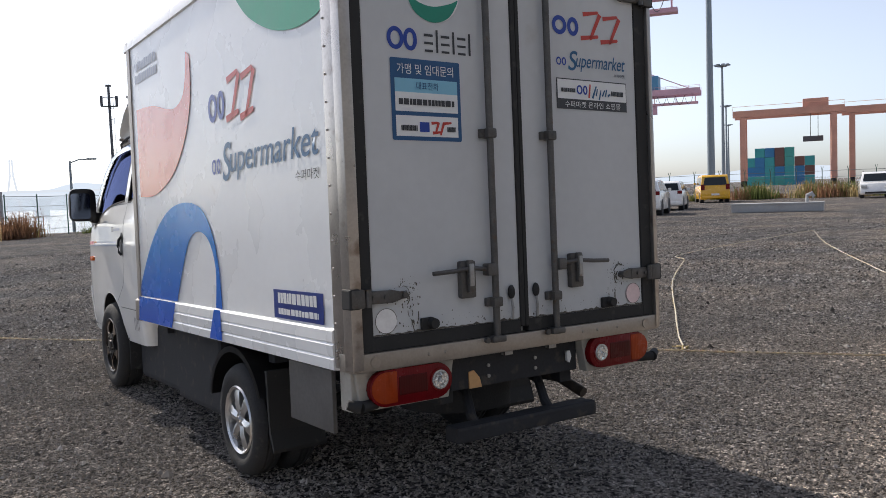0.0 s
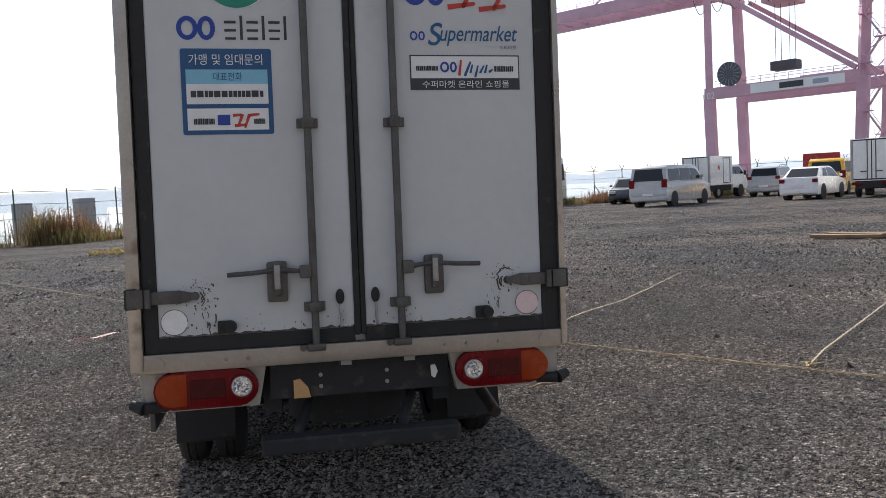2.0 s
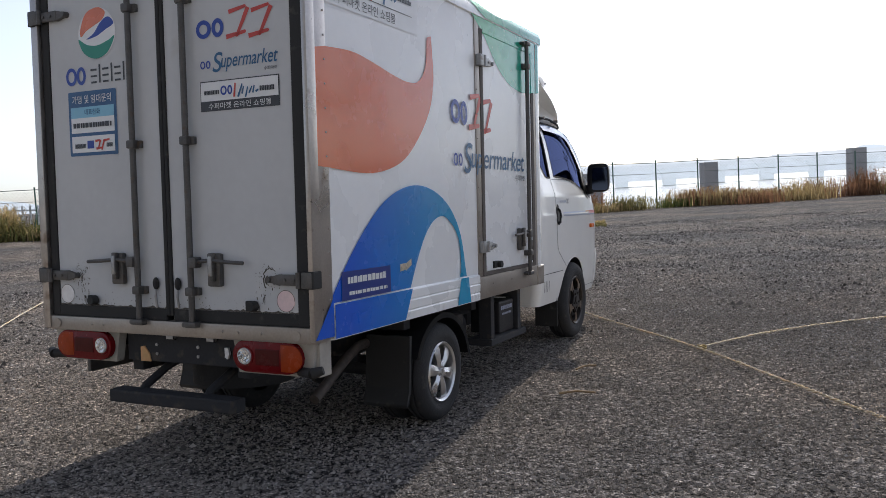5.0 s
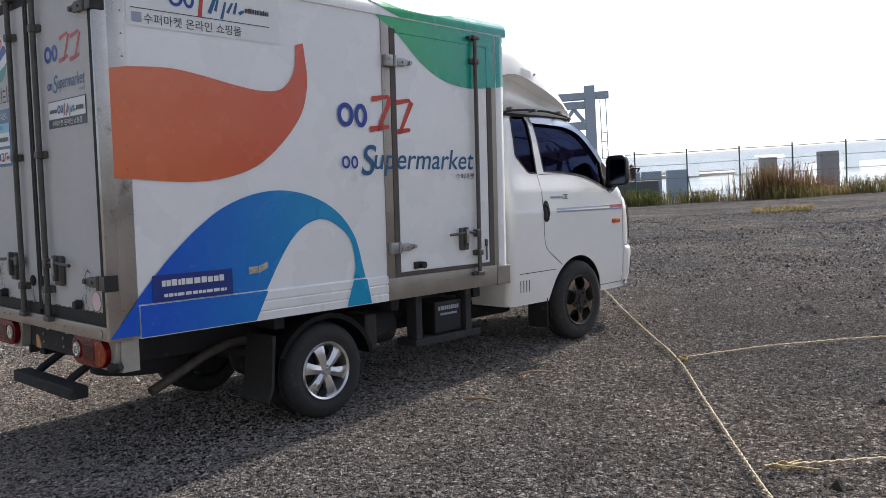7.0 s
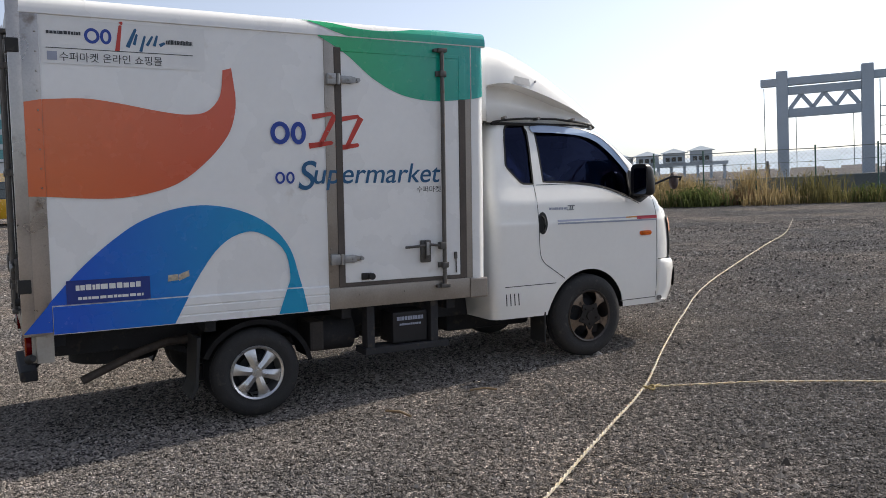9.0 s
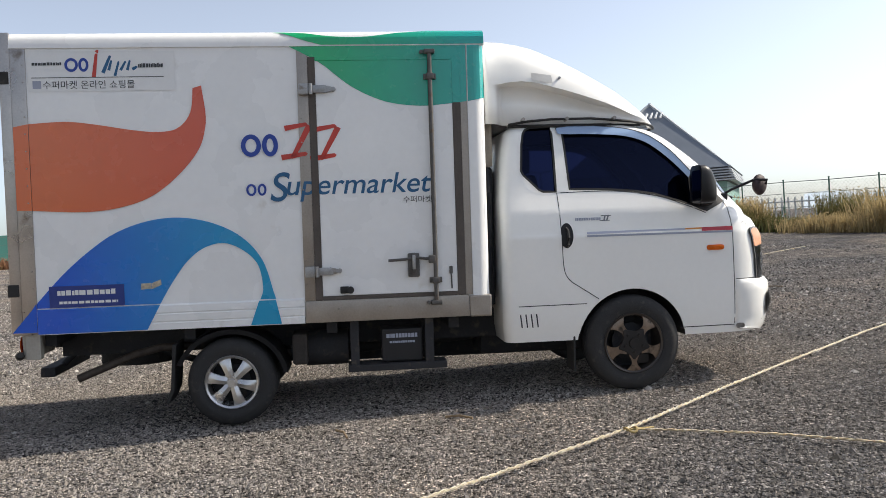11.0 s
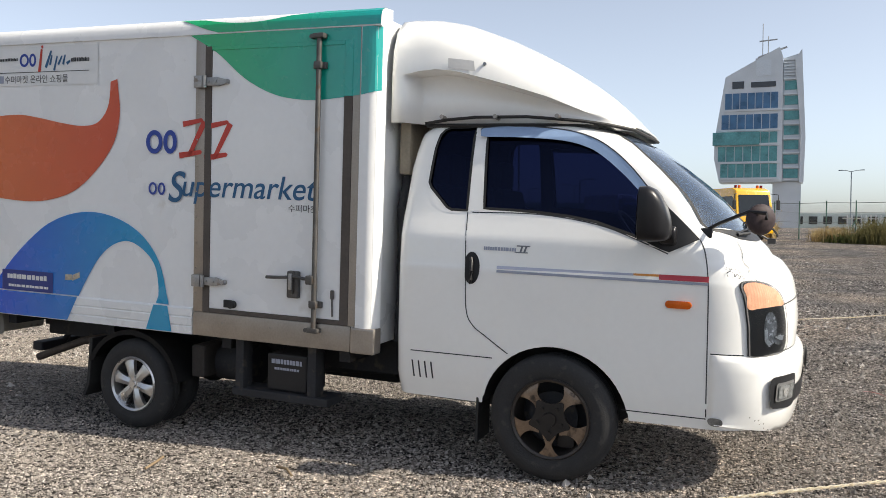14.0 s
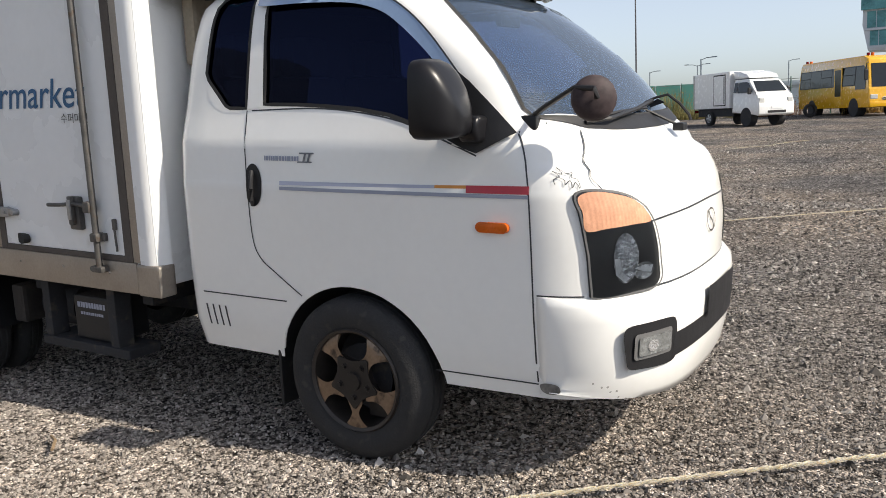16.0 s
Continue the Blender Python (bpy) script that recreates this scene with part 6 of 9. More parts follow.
    prism(bm, [(4.715, 1.452), (4.78, 1.484), (4.81, 1.470), (4.75, 1.450)], "x", -.152, -.146)
    part("wiper", bm, PLASTIC, cab, "black wiper swung up off the glass")


def build_interior():
    bm = B()
    box(bm, -.68, .68, 4.22, 4.56, 1.08, 1.40, .05)
    part("dashboard", bm, PLASTIC, truck, "dark grey dashboard")
    for x in (-.40, .32):
        w = .26 if x < 0 else .36
        bm = B()
        box(bm, x - w, x + w, 3.45, 3.98, .90, 1.08, .06)
        prism(bm, [(3.30, 1.0), (3.44, 1.0), (3.30, 1.62), (3.20, 1.62)], "x", x - w * .95, x + w * .95, .04)
        for dx in ((0,) if x < 0 else (-.18, .18)):
            box(bm, x + dx - .13, x + dx + .13, 3.17, 3.27, 1.62, 1.80, .04)
        part("seat", bm, SEAT, truck, "dark cloth seat", smooth=True)
    bm = B()
    c = Matrix.Translation((-.38, 4.12, 1.36)) @ Matrix.Rotation(radians(-50), 4, "X")
    ringp = [c @ Vector((.19 * math.cos(a), .19 * math.sin(a), 0)) for a in [2 * math.pi * k / 24 for k in range(25)]]
    tube(bm, ringp, .013, 6)
    tube(bm, [c @ Vector((-.18, 0, 0)), c @ Vector((0, -.02, -.03)), c @ Vector((.18, 0, 0))], .012, 6)
    tube(bm, [c @ Vector((0, 0, -.03)), c @ Vector((0, -.1, -.3))], .02, 6)
    part("steering_wheel", bm, PLASTIC, truck, smooth=True)
    bm = B()
    box(bm, -.09, .09, 4.18, 4.21, 1.79, 1.85, .012)
    part("rear_view_mirror", bm, PLASTIC, truck)


FAIR_TOP = [(2.95, 2.575), (3.10, 2.565), (3.29, 2.528), (3.48, 2.458), (3.67, 2.368), (3.86, 2.262), (4.00, 2.162), (4.08, 2.089), (4.14, 2.028), (4.18, 1.988), (4.205, 1.965)]
FAIR_W = [(2.95, .72), (3.2, .72), (3.6, .69), (3.9, .65), (4.08, .59), (4.15, .52), (4.205, .42)]
SHOULDER = [(2.95, 2.21), (3.05, 2.214), (3.11, 2.226), (3.20, 2.233), (3.29, 2.226), (3.46, 2.185), (3.64, 2.135), (3.81, 2.083), (3.97, 2.018), (4.10, 1.978), (4.205, 1.945)]
CROWN = (0, .35, .62, .82, .93, .985, 1)


def crown_drop(y):
    """How far the cross-section falls from its crown to its shoulder: square at the back, rounder in front."""
    t = min(1.0, max(0.0, (y - 3.2) / .6))
    return [a + (b - a) * t for a, b in zip((0, .015, .06, .17, .36, .66, 1), (0, .02, .10, .28, .52, .8, 1))]


def fair_x(y, z):
    """Half width of the deflector's flank at (y, z)."""
    zt, w, zs = lerp_table(FAIR_TOP, y), lerp_table(FAIR_W, y), lerp_table(SHOULDER, y)
    f = min(1.0, max(0.0, (zt - z) / max(zt - zs, .01)))
    return w * float(np.interp(f, crown_drop(y), CROWN))


def build_deflector():
    bm = B()
    rings = []
    ys = [2.95, 2.98, 3.01, 3.025, 3.04, 3.055, 3.07, 3.085, 3.11, 3.15, 3.2, 3.3, 3.4, 3.5, 3.6, 3.7, 3.8, 3.9, 3.98, 4.05, 4.10, 4.135, 4.165, 4.19, 4.205]
    for y in ys:
        zt, w, zs = lerp_table(FAIR_TOP, y), lerp_table(FAIR_W, y), lerp_table(SHOULDER, y)
        zs = min(zs, zt - .02)
        base = 1.955 - .03 * max(0, (y - 3.9)) - (.02 if y > 4.1 else 0)
        base = max(min(base, zs - .01), 1.928)
        f = min(1.0, max(0.0, (y - 3.01) / .085))
        deep = .125 * f * f * (3 - 2 * f) * min(1.0, max(.1, (zs - base) / .16)) * max(.15, 1 - max(0.0, y - 3.7) / .4)
        h = zt - zs
        half = [(w * c, zt - h * d) for c, d in zip(CROWN, crown_drop(y))] + [
                (w - deep * .45, zs - .006), (w - deep * .85, zs - .018), (w - deep * .98, zs - .045 * min(1, (zs - base) / .1)), (w - deep, (zs + base) / 2), (w - deep * .8, base)]
        rings.append([bm.verts.new((x, y, z)) for x, z in half[::-1]] + [bm.verts.new((-x, y, z)) for x, z in half[1:]])
    skin(bm, rings, closed=False)
    d = part("wind_deflector", bm, PAINT, truck, "white moulded roof wind deflector", smooth=True, angle=38)
    so = d.modifiers.new("shell", "SOLIDIFY"); so.thickness = .012
    for k in (-1, 1):
        bm = B()
        tube(bm, [(k * s * .645, y, z) for s, y, z in ((1, 3.12, 1.955), (1, 3.25, 1.975), (1, 3.41, 1.987), (1, 3.69, 1.988), (.97, 3.96, 1.968), (.92, 4.08, 1.953), (.82, 4.155, 1.942), (.66, 4.205, 1.936), (.35, 4.216, 1.932), (0, 4.22, 1.931))], .009, 6)
        part("rubber_edge", bm, RUBBER, d, "black rubber strip under the deflector", smooth=True)
    for k in (-1, 1):
        part("faded_label", patch([(3.267, 2.290), (3.407, 2.273), (3.416, 2.218), (3.27, 2.237)], lambda u, v: (k * (fair_x(u, v) + .004), u, v), .04), surf("faded_label", (.62, .62, .61), .5, vary=.08), d, "faded grey label")
    for s in (-1, 1):
        for y in (3.22, 3.52, 3.85):
            bm = B()
            cyl(bm, (s * .60, y, 1.985), (s * .665, y, 1.99), .012, 8)
            part("bolt", bm, ALU, d)
        bm = B()
        cyl(bm, (s * (fair_x(3.465, 2.255) - .01), 3.465, 2.255), (s * (fair_x(3.465, 2.255) + .008), 3.465, 2.257), .009, 8)
        part("bolt", bm, STEEL, d)
    bm = B()                                              # pipes and cover between cab and box
    box(bm, .30, .60, 2.945, 3.015, 1.68, 1.97, .02)
    part("pipe_cover", bm, surf("beige_cover", (.34, .29, .22), .6, vary=.15), truck, "beige cover over the cooling pipes")
    bm = B()
    box(bm, -.55, .55, 2.94, 3.05, 1.98, 2.42, .03)
    part("cooling_unit", bm, PLASTIC, truck, "dark cooling unit behind the deflector")
    # added black filler that makes the gap behind the cab read dark
    bm = B()
    box(bm, -.60, .56, 2.945, 3.015, .78, 1.675, .012)
    tube(bm, [(.60, 2.975, .75), (.60, 2.975, 1.5), (.52, 2.98, 1.72)], .028, 10)
    part("air_intake", bm, CHASSIS, truck, "black filler and pipe added for the dark gap behind the cab", smooth=True)


CAB = build_cab()
build_nose(CAB)
build_interior()
build_deflector()

# ---- parked vehicles ----
CAR_GLASS = surf("car_glass", (0.012, 0.016, 0.02), 0.08, vary=0.1, spec=0.35)
CAR_RIM = surf("car_rim", (0.5, 0.5, 0.5), 0.35, 0.8, vary=0.1)
CAR_WHEEL = wheel_meshes(.33, .2, .2, 5, CAR_RIM, CAR_RIM, 0.3, .5)
BIG_WHEEL = wheel_meshes(.42, .24, .25, 6, CAR_RIM, CAR_RIM, 0.3, .7)
COLOURS = {}


def car_paint(name, c):
    if name not in COLOURS:
        COLOURS[name] = surf("paint_" + name, c, 0.25, vary=0.03, coat=0.7, stain=[v * .85 for v in c], stain_at=.7)
    return COLOURS[name]


def slab(pts, w, tuck, paint, bev=.04):
    """A side outline (y, z) drawn out to a width; points higher than the waist are drawn in by tuck."""
    bm = B()
    prism(bm, pts, "x", -w / 2, w / 2)
    waist = tuck[0]
    for v in bm.verts:
        if v.co.z > waist:
            v.co.x *= 1 - tuck[1] * (v.co.z - waist) / max(.01, tuck[2] - waist)
    bmesh.ops.bevel(bm, geom=bm.edges[:], offset=bev, segments=2, affect="EDGES", profile=.6)
    return bm


def side_panes(car, panes, w, tuck, mat=None):
    """Window panes on both sides, each an own mesh."""
    def xs(z):
        k = 1 - tuck[1] * max(0, z - tuck[0]) / max(.01, tuck[2] - tuck[0])
        return w / 2 * k + .006
    for o in panes:
        for s in (-1, 1):
            part("window", patch(o, lambda u, v: (s * xs(v), u, v)), mat or CAR_GLASS, car)


def passenger_car(name, m, label, paint, L=4.4, W=1.78, H=1.47, kind="sedan", group="parked cars", category="car"):
    """A car: lower body, cabin, panes, lamps, bumpers and wheels. Front towards +y."""
    car = thing(name, m, label, category, group)
    a, b = -L / 2, L / 2
    if kind == "sedan":
        low = [(a, .30), (a - .02, .55), (a + .06, .68 * H), (a + .75, .70 * H), (b - 1.25, .66 * H), (b - .35, .56 * H), (b - .02, .48), (b, .30), (b - .1, .22), (a + .1, .22)]
        top = [(a + .35, .67 * H), (a + 1.0, .97 * H), (a + 1.35, H), (b - 2.1, H), (b - 1.75, .96 * H), (b - 1.0, .63 * H)]
        sides = [[(a + .85, .70 * H), (a + 1.12, .93 * H), (a + 1.55, .95 * H), (a + 1.55, .69 * H)], [(a + 1.62, .69 * H), (a + 1.62, .95 * H), (b - 2.12, .95 * H), (b - 1.8, .92 * H), (b - 1.25, .67 * H)]]
        rear = ((a + .40, .70 * H), (a + .95, .945 * H))
    elif kind in ("suv", "hatch"):
        low = [(a, .35), (a - .02, .60), (a + .03, .66 * H), (b - 1.2, .64 * H), (b - .3, .57 * H), (b - .02, .5), (b, .32), (b - .1, .24), (a + .1, .24)]
        top = [(a + .04, .64 * H), (a + .28, .95 * H), (a + .6, H), (b - 1.95, H), (b - 1.6, .95 * H), (b - .95, .62 * H)]
        sides = [[(a + .35, .67 * H), (a + .5, .92 * H), (a + 1.3, .94 * H), (a + 1.3, .67 * H)], [(a + 1.37, .67 * H), (a + 1.37, .94 * H), (b - 1.95, .94 * H), (b - 1.68, .91 * H), (b - 1.15, .66 * H)]]
        rear = ((a + .075, .68 * H), (a + .25, .92 * H))
    else:
        low = [(a, .35), (a - .02, .6), (a + .02, .60 * H), (b - .9, .58 * H), (b - .2, .50 * H), (b, .42), (b - .02, .32), (b - .12, .24), (a + .1, .24)]
        top = [(a + .03, .58 * H), (a + .14, .94 * H), (a + .35, H), (b - 1.9, H), (b - 1.55, .96 * H), (b - .72, .57 * H)]
        sides = [[(a + .25, .62 * H), (a + .32, .90 * H), (a + 1.5, .91 * H), (a + 1.5, .62 * H)], [(a + 1.57, .62 * H), (a + 1.57, .91 * H), (a + 2.75, .91 * H), (a + 2.75, .62 * H)], [(a + 2.82, .62 * H), (a + 2.82, .91 * H), (b - 1.7, .89 * H), (b - 1.0, .61 * H)]]
        rear = ((a + .045, .63 * H), (a + .12, .91 * H))
    tuck = (.62 * H, .20 if kind != "van" else .12, H)
    part("body", slab(low, W, (9, 0, 10), paint, .05), paint, car, smooth=True)
    part("cabin", slab(top, W * .985, tuck, paint, .04), paint, car, smooth=True)
    side_panes(car, sides, W * .985, tuck)
    (y0, z0), (y1, z1) = rear
    def on_slope(y0, z0, y1, z1, off):
        return lambda u, v: (u, y0 + (y1 - y0) * (v - z0) / (z1 - z0) + off, v)
    hw = W * .40
    part("rear_window", patch([(-hw, z0), (hw, z0), (hw * .88, z1), (-hw * .88, z1)], on_slope(y0, z0, y1, z1, -.016)), CAR_GLASS, car)
    fy0, fy1 = top[-1][0], top[-2][0]
    part("windscreen", patch([(-hw, top[-1][1] + .04), (hw, top[-1][1] + .04), (hw * .86, .93 * H), (-hw * .86, .93 * H)], on_slope(fy0, top[-1][1], fy1, top[-2][1], .016)), CAR_GLASS, car)
    for s in (-1, 1):
        bm = B()
        z = .62 * H if kind != "sedan" else .58 * H
        box(bm, s * W * .36, s * W * .495, a - .03, a + .10, z - (.30 if kind == "van" else .09), z + .08, .02)
        part("tail_lamp", bm, RED_LENS, car)
        bm = B()
        box(bm, s * W * .28, s * W * .48, b - .22, b - .005, .40 * H, .50 * H, .03)
        part("headlamp", bm, CLEAR_LENS, car)
        bm = B()
        box(bm, s * W * .5, s * (W * .5 + .16), b - 1.35, b - 1.25, .66 * H, .74 * H, .03)
        part("door_mirror", bm, paint, car)
        for y in (a + .80, b - .85):
            put_wheel(car, (s * (W / 2 - .11), y, .33), CAR_WHEEL, s < 0)
            bm = B()
            cyl(bm, (s * (W / 2 - .25), y, .34), (s * (W / 2 + .004), y, .34), .385, 28)
            part("wheel_arch", bm, CHASSIS, car)
    bm = B()
    box(bm, -W * .46, W * .46, a - .05, a + .1, .30, .50, .04)
    part("rear_bumper", bm, paint, car, smooth=True)
    bm = B()
    box(bm, -.26, .26, a - .056, a - .03, .52 if kind != "sedan" else .58, .64 if kind != "sedan" else .69, .004)
    part("plate", bm, WHITE_FILM, car, "blank white plate")
    bm = B()
    box(bm, -W * .35, W * .35, b - .12, b + .012, .30, .42, .02)
    part("grille", bm, PLASTIC, car)
    bm = B()
    for s in (-1, 1):
        tube(bm, [(s * W * .36, a + 1.0, H + .01), (s * W * .36, a + 1.1, H + .05), (s * W * .36, b - 2.1, H + .05), (s * W * .36, b - 2.0, H + .01)], .015, 6)
    if kind == "suv":
        part("roof_rails", bm, PLASTIC, car)
    else:
        bm.free()
    return car


def cab_truck(name, m, label, box_h=2.45, deflector=False, badge=False):
    """A small box truck far off: white cab, van body with doors, chassis and wheels. Front towards +y."""
    t = thing(name, m, label, "truck", "parked box trucks")
    white = car_paint("truck_white", (.78, .79, .79))
    bm = B(); box(bm, -.85, .85, -2.5, .45, .75, box_h, .03); body = part("cargo_box", bm, white, t)
    for x in (-.80, .80):
        bm = B(); box(bm, x - .05, x + .05, -2.53, -2.4, .75, box_h, .01); part("corner_post", bm, STEEL, body)
    for s in (-1, 1):
        bm = B(); box(bm, *sorted((s * .02, s * .74)), -2.52, -2.48, .85, box_h - .08, .01); d = part("rear_door", bm, white, t)
        bm = B(); cyl(bm, (s * .17, -2.54, .8), (s * .17, -2.54, box_h - .05), .02, 8); part("lock_rod", bm, GREASY, d)
        bm = B(); box(bm, *sorted((s * .2, s * .45)), -2.56, -2.53, 1.15, 1.2, .005); part("swing_handle", bm, GREASY, d)
        bm = B(); box(bm, s * .835, s * .862, -.75, .1, .9, box_h - .15, .01); sd = part("side_door", bm, white, t)
        bm = B(); box(bm, s * .86, s * .872, .02, .07, .95, box_h - .2, .01); part("lock_rod", bm, GREASY, sd)
        bm = B(); box(bm, s * .40, s * .80, -2.5, -2.46, .58, .70, .02); part("tail_lamp", bm, RED_LENS, t)
        bm = B(); box(bm, s * .845, s * .857, -.80, .15, .86, box_h - .10, .004); part("side_door_frame", bm, RUBBER, body)
    bm = B(); box(bm, -.748, .748, -2.512, -2.49, .80, box_h - .03, .004); part("door_seal", bm, RUBBER, body)
    bm = B(); box(bm, -.70, .70, -2.35, .55, .40, .76, .03); part("underbody", bm, CHASSIS, t)
    if badge:
        for k, (u, v) in enumerate(((-.55, 1.75), (-.45, 1.85), (-.38, 1.72))):
            part("red_mark", patch(ellipse(u - .9, v, .07, .09), on_right(.862)), RED, body)
    prof = [(.58, .52), (.58, 1.70), (.66, 1.93), (1.55, 1.93), (1.75, 1.86), (2.25, 1.32), (2.42, 1.22), (2.5, .95), (2.55, .8), (2.55, .45), (2.4, .38), (2.2, .50)]
    tuck = (1.35, .14, 1.93)
    part("cab", slab(prof, 1.62, tuck, white, .05), white, t, smooth=True)
    side_panes(t, [[(1.0, 1.36), (1.0, 1.80), (1.55, 1.80), (1.72, 1.74), (2.1, 1.36)], [(.68, 1.40), (.70, 1.80), (.93, 1.80), (.93, 1.36)]], 1.62, tuck)
    part("windscreen", patch([(-.68, 1.38), (.68, 1.38), (.60, 1.82), (-.60, 1.82)], lambda u, v: (u, 2.25 - (v - 1.32) * .926 + .02, v)), CAR_GLASS, t)
    for s in (-1, 1):
        bm = B(); box(bm, s * .52, s * .78, 2.38, 2.515, .88, 1.12, .04); part("headlamp", bm, CLEAR_LENS, t)
        bm = B(); box(bm, s * .84, s * .98, 1.95, 2.05, 1.28, 1.55, .03); part("door_mirror", bm, PLASTIC, t)
        put_wheel(t, (s * .70, 1.62, .33), CAR_WHEEL, s < 0)
        put_wheel(t, (s * .70, -1.3, .33), CAR_WHEEL, s < 0)
        bm = B(); cyl(bm, (s * .5, 1.62, .36), (s * .815, 1.62, .36), .39, 28); part("wheel_arch", bm, CHASSIS, t)
        bm = B(); box(bm, s * .3, s * .4, -2.4, 1.4, .5, .74, .01); part("frame_rail", bm, CHASSIS, t)
    bm = B(); box(bm, -.42, .42, 2.53, 2.562, .50, .60, .01); part("lower_grille", bm, PLASTIC, t)
    bm = B(); box(bm, -.24, .24, 2.553, 2.567, .66, .77, .004); part("plate", bm, WHITE_FILM, t, "blank white plate")
    bm = B(); box(bm, -.5, .5, -2.46, -2.42, .45, .72, .01); part("rear_beam", bm, CHASSIS, t)
    if deflector:
        bm = slab([(.5, 1.94), (.5, box_h - .02), (.95, box_h - .05), (1.5, 2.12), (1.7, 1.95)], 1.4, (9, 0, 10), white, .06)
        part("wind_deflector", bm, white, t, smooth=True)
    return t


def coach(name, m, label, L, W, H, paint, bands=(), bays=6, yellow=False, door_at=None, ac=True, category="bus"):
    """A bus with body, screen, side panes, bands, door, lamps and wheels. Front towards +y, front door on +x."""
    c = thing(name, m, label, category)
    a, b = -L / 2, L / 2
    prof = [(a, .38), (a - .02, H * .5), (a + .10, H * .96), (a + .35, H), (b - .75, H), (b - .32, H * .95), (b - .05, H * .45), (b, .6), (b - .04, .34), (a + .1, .34)]
    tuck = (H * .45, .09, H)
    part("body", slab(prof, W, tuck, paint, .08), paint, c, smooth=True)
    z0, z1 = H * .52, H * .82
    def xs(z):
        return W / 2 * (1 - tuck[1] * max(0, z - tuck[0]) / (tuck[2] - tuck[0])) + .008
    for s in (-1, 1):
        y = a + .25
        step = (L - 1.55) / bays
        for k in range(bays):
            o = round_rect(y + k * step + .015, z0, y + (k + 1) * step - .015, z1, .03)
            w = part("window", patch(o, lambda u, v: (s * xs(v), u, v)), CAR_GLASS, c)
            if k % 2 == 0:
                bm = B(); box(bm, s * xs(z0 + .25) - .01, s * (xs(z0 + .25) + .012), y + k * step + .05, y + (k + 1) * step - .05, z0 + (z1 - z0) * .55, z0 + (z1 - z0) * .55 + .03); part("bar", bm, PLASTIC, w)
        part("window_band", patch(rect(a + .16, z0 - .04, b - .62, z1 + .04), lambda u, v: (s * (xs(v) - .004), u, v)), PLASTIC, c)
        part("driver_window", patch([(b - 1.22, z0 - .22), (b - .30, z0 - .22), (b - .36, z1 - .2), (b - .52, z1), (b - 1.22, z1)], lambda u, v: (s * (xs(v) + .004), u, v)), CAR_GLASS, c)
        for (u0, u1, v0, v1, mat) in bands:
            part("band", patch(rect(a + u0 * L, v0, a + u1 * L, v1), lambda u, v: (s * (xs(v) + .002), u, v)), mat, c)
        for yy in (a + L * .22, b - L * .19):
            R = .42 if L > 8 else .36
            put_wheel(c, (s * (W / 2 - .14), yy, R), BIG_WHEEL if L > 8 else CAR_WHEEL, s < 0)
            bm = B(); cyl(bm, (s * (W / 2 - .4), yy, R), (s * (W / 2 + .006), yy, R), R + .07, 28); part("wheel_arch", bm, CHASSIS, c)
        bm = B(); box(bm, s * W * .30, s * W * .46, b - .12, b + .01, .72, .92, .03); part("headlamp", bm, CLEAR_LENS, c)
        bm = B(); tube(bm, [(s * W * .46, b - .25, H * .88), (s * (W * .5 + .16), b + .05, H * .86), (s * (W * .5 + .18), b + .06, H * .74)], .02, 6); box(bm, s * (W * .5 + .08), s * (W * .5 + .26), b, b + .08, H * .58, H * .76, .03); part("door_mirror", bm, PLASTIC, c)
    hw = W * .42
    part("windscreen", patch([(-hw, H * .47), (hw, H * .47), (hw * .95, H * .86), (-hw * .95, H * .86)], lambda u, v: (u, b - .05 - (v - H * .45) / (H * .5) * .27 + .02, v), .3), CAR_GLASS, c)
    bm = B(); box(bm, -W * .48, W * .48, b - .2, b + .02, .36, .62, .05); part("bumper", bm, paint, c, smooth=True)
    bm = B(); box(bm, -W * .2, W * .2, b - .1, b + .022, .66, .8, .02); part("grille", bm, CHROME if yellow else PLASTIC, c)
    if ac:
        bm = B(); box(bm, -W * .3, W * .3, a + L * .35, a + L * .68, H - .02, H + .16, .05); part("roof_unit", bm, paint, c)
    if door_at is not None:
        d0 = a + door_at * L
        for s in (1,):
            bm = B(); box(bm, s * (W / 2 - .03), s * (W / 2 + .02), d0, d0 + .75, .45, H * .84, .02); d = part("door", bm, paint, c)
            part("door_glass", patch(round_rect(d0 + .08, .9, d0 + .67, H * .8, .04), on_right(s * (W / 2 + .022))), CAR_GLASS, d)
    if yellow:
        for x in (-.7, -.5, .5, .7):
            bm = B(); cyl(bm, (x, b - .75, H), (x, b - .75, H + .12), .07, 12); part("signal_lamp", bm, AMBER if abs(x) < .6 else RED_LENS, c)
            bm = B(); cyl(bm, (x, a + .3, H), (x, a + .3, H + .12), .07, 12); part("signal_lamp", bm, AMBER if abs(x) < .6 else RED_LENS, c)
    return c


def facing(x, y, heading):
    """A pose on the ground whose +y points to a compass heading (0: +y, 90: +x)."""
    return pose(x, y, rise(x), 0, 0, -heading)


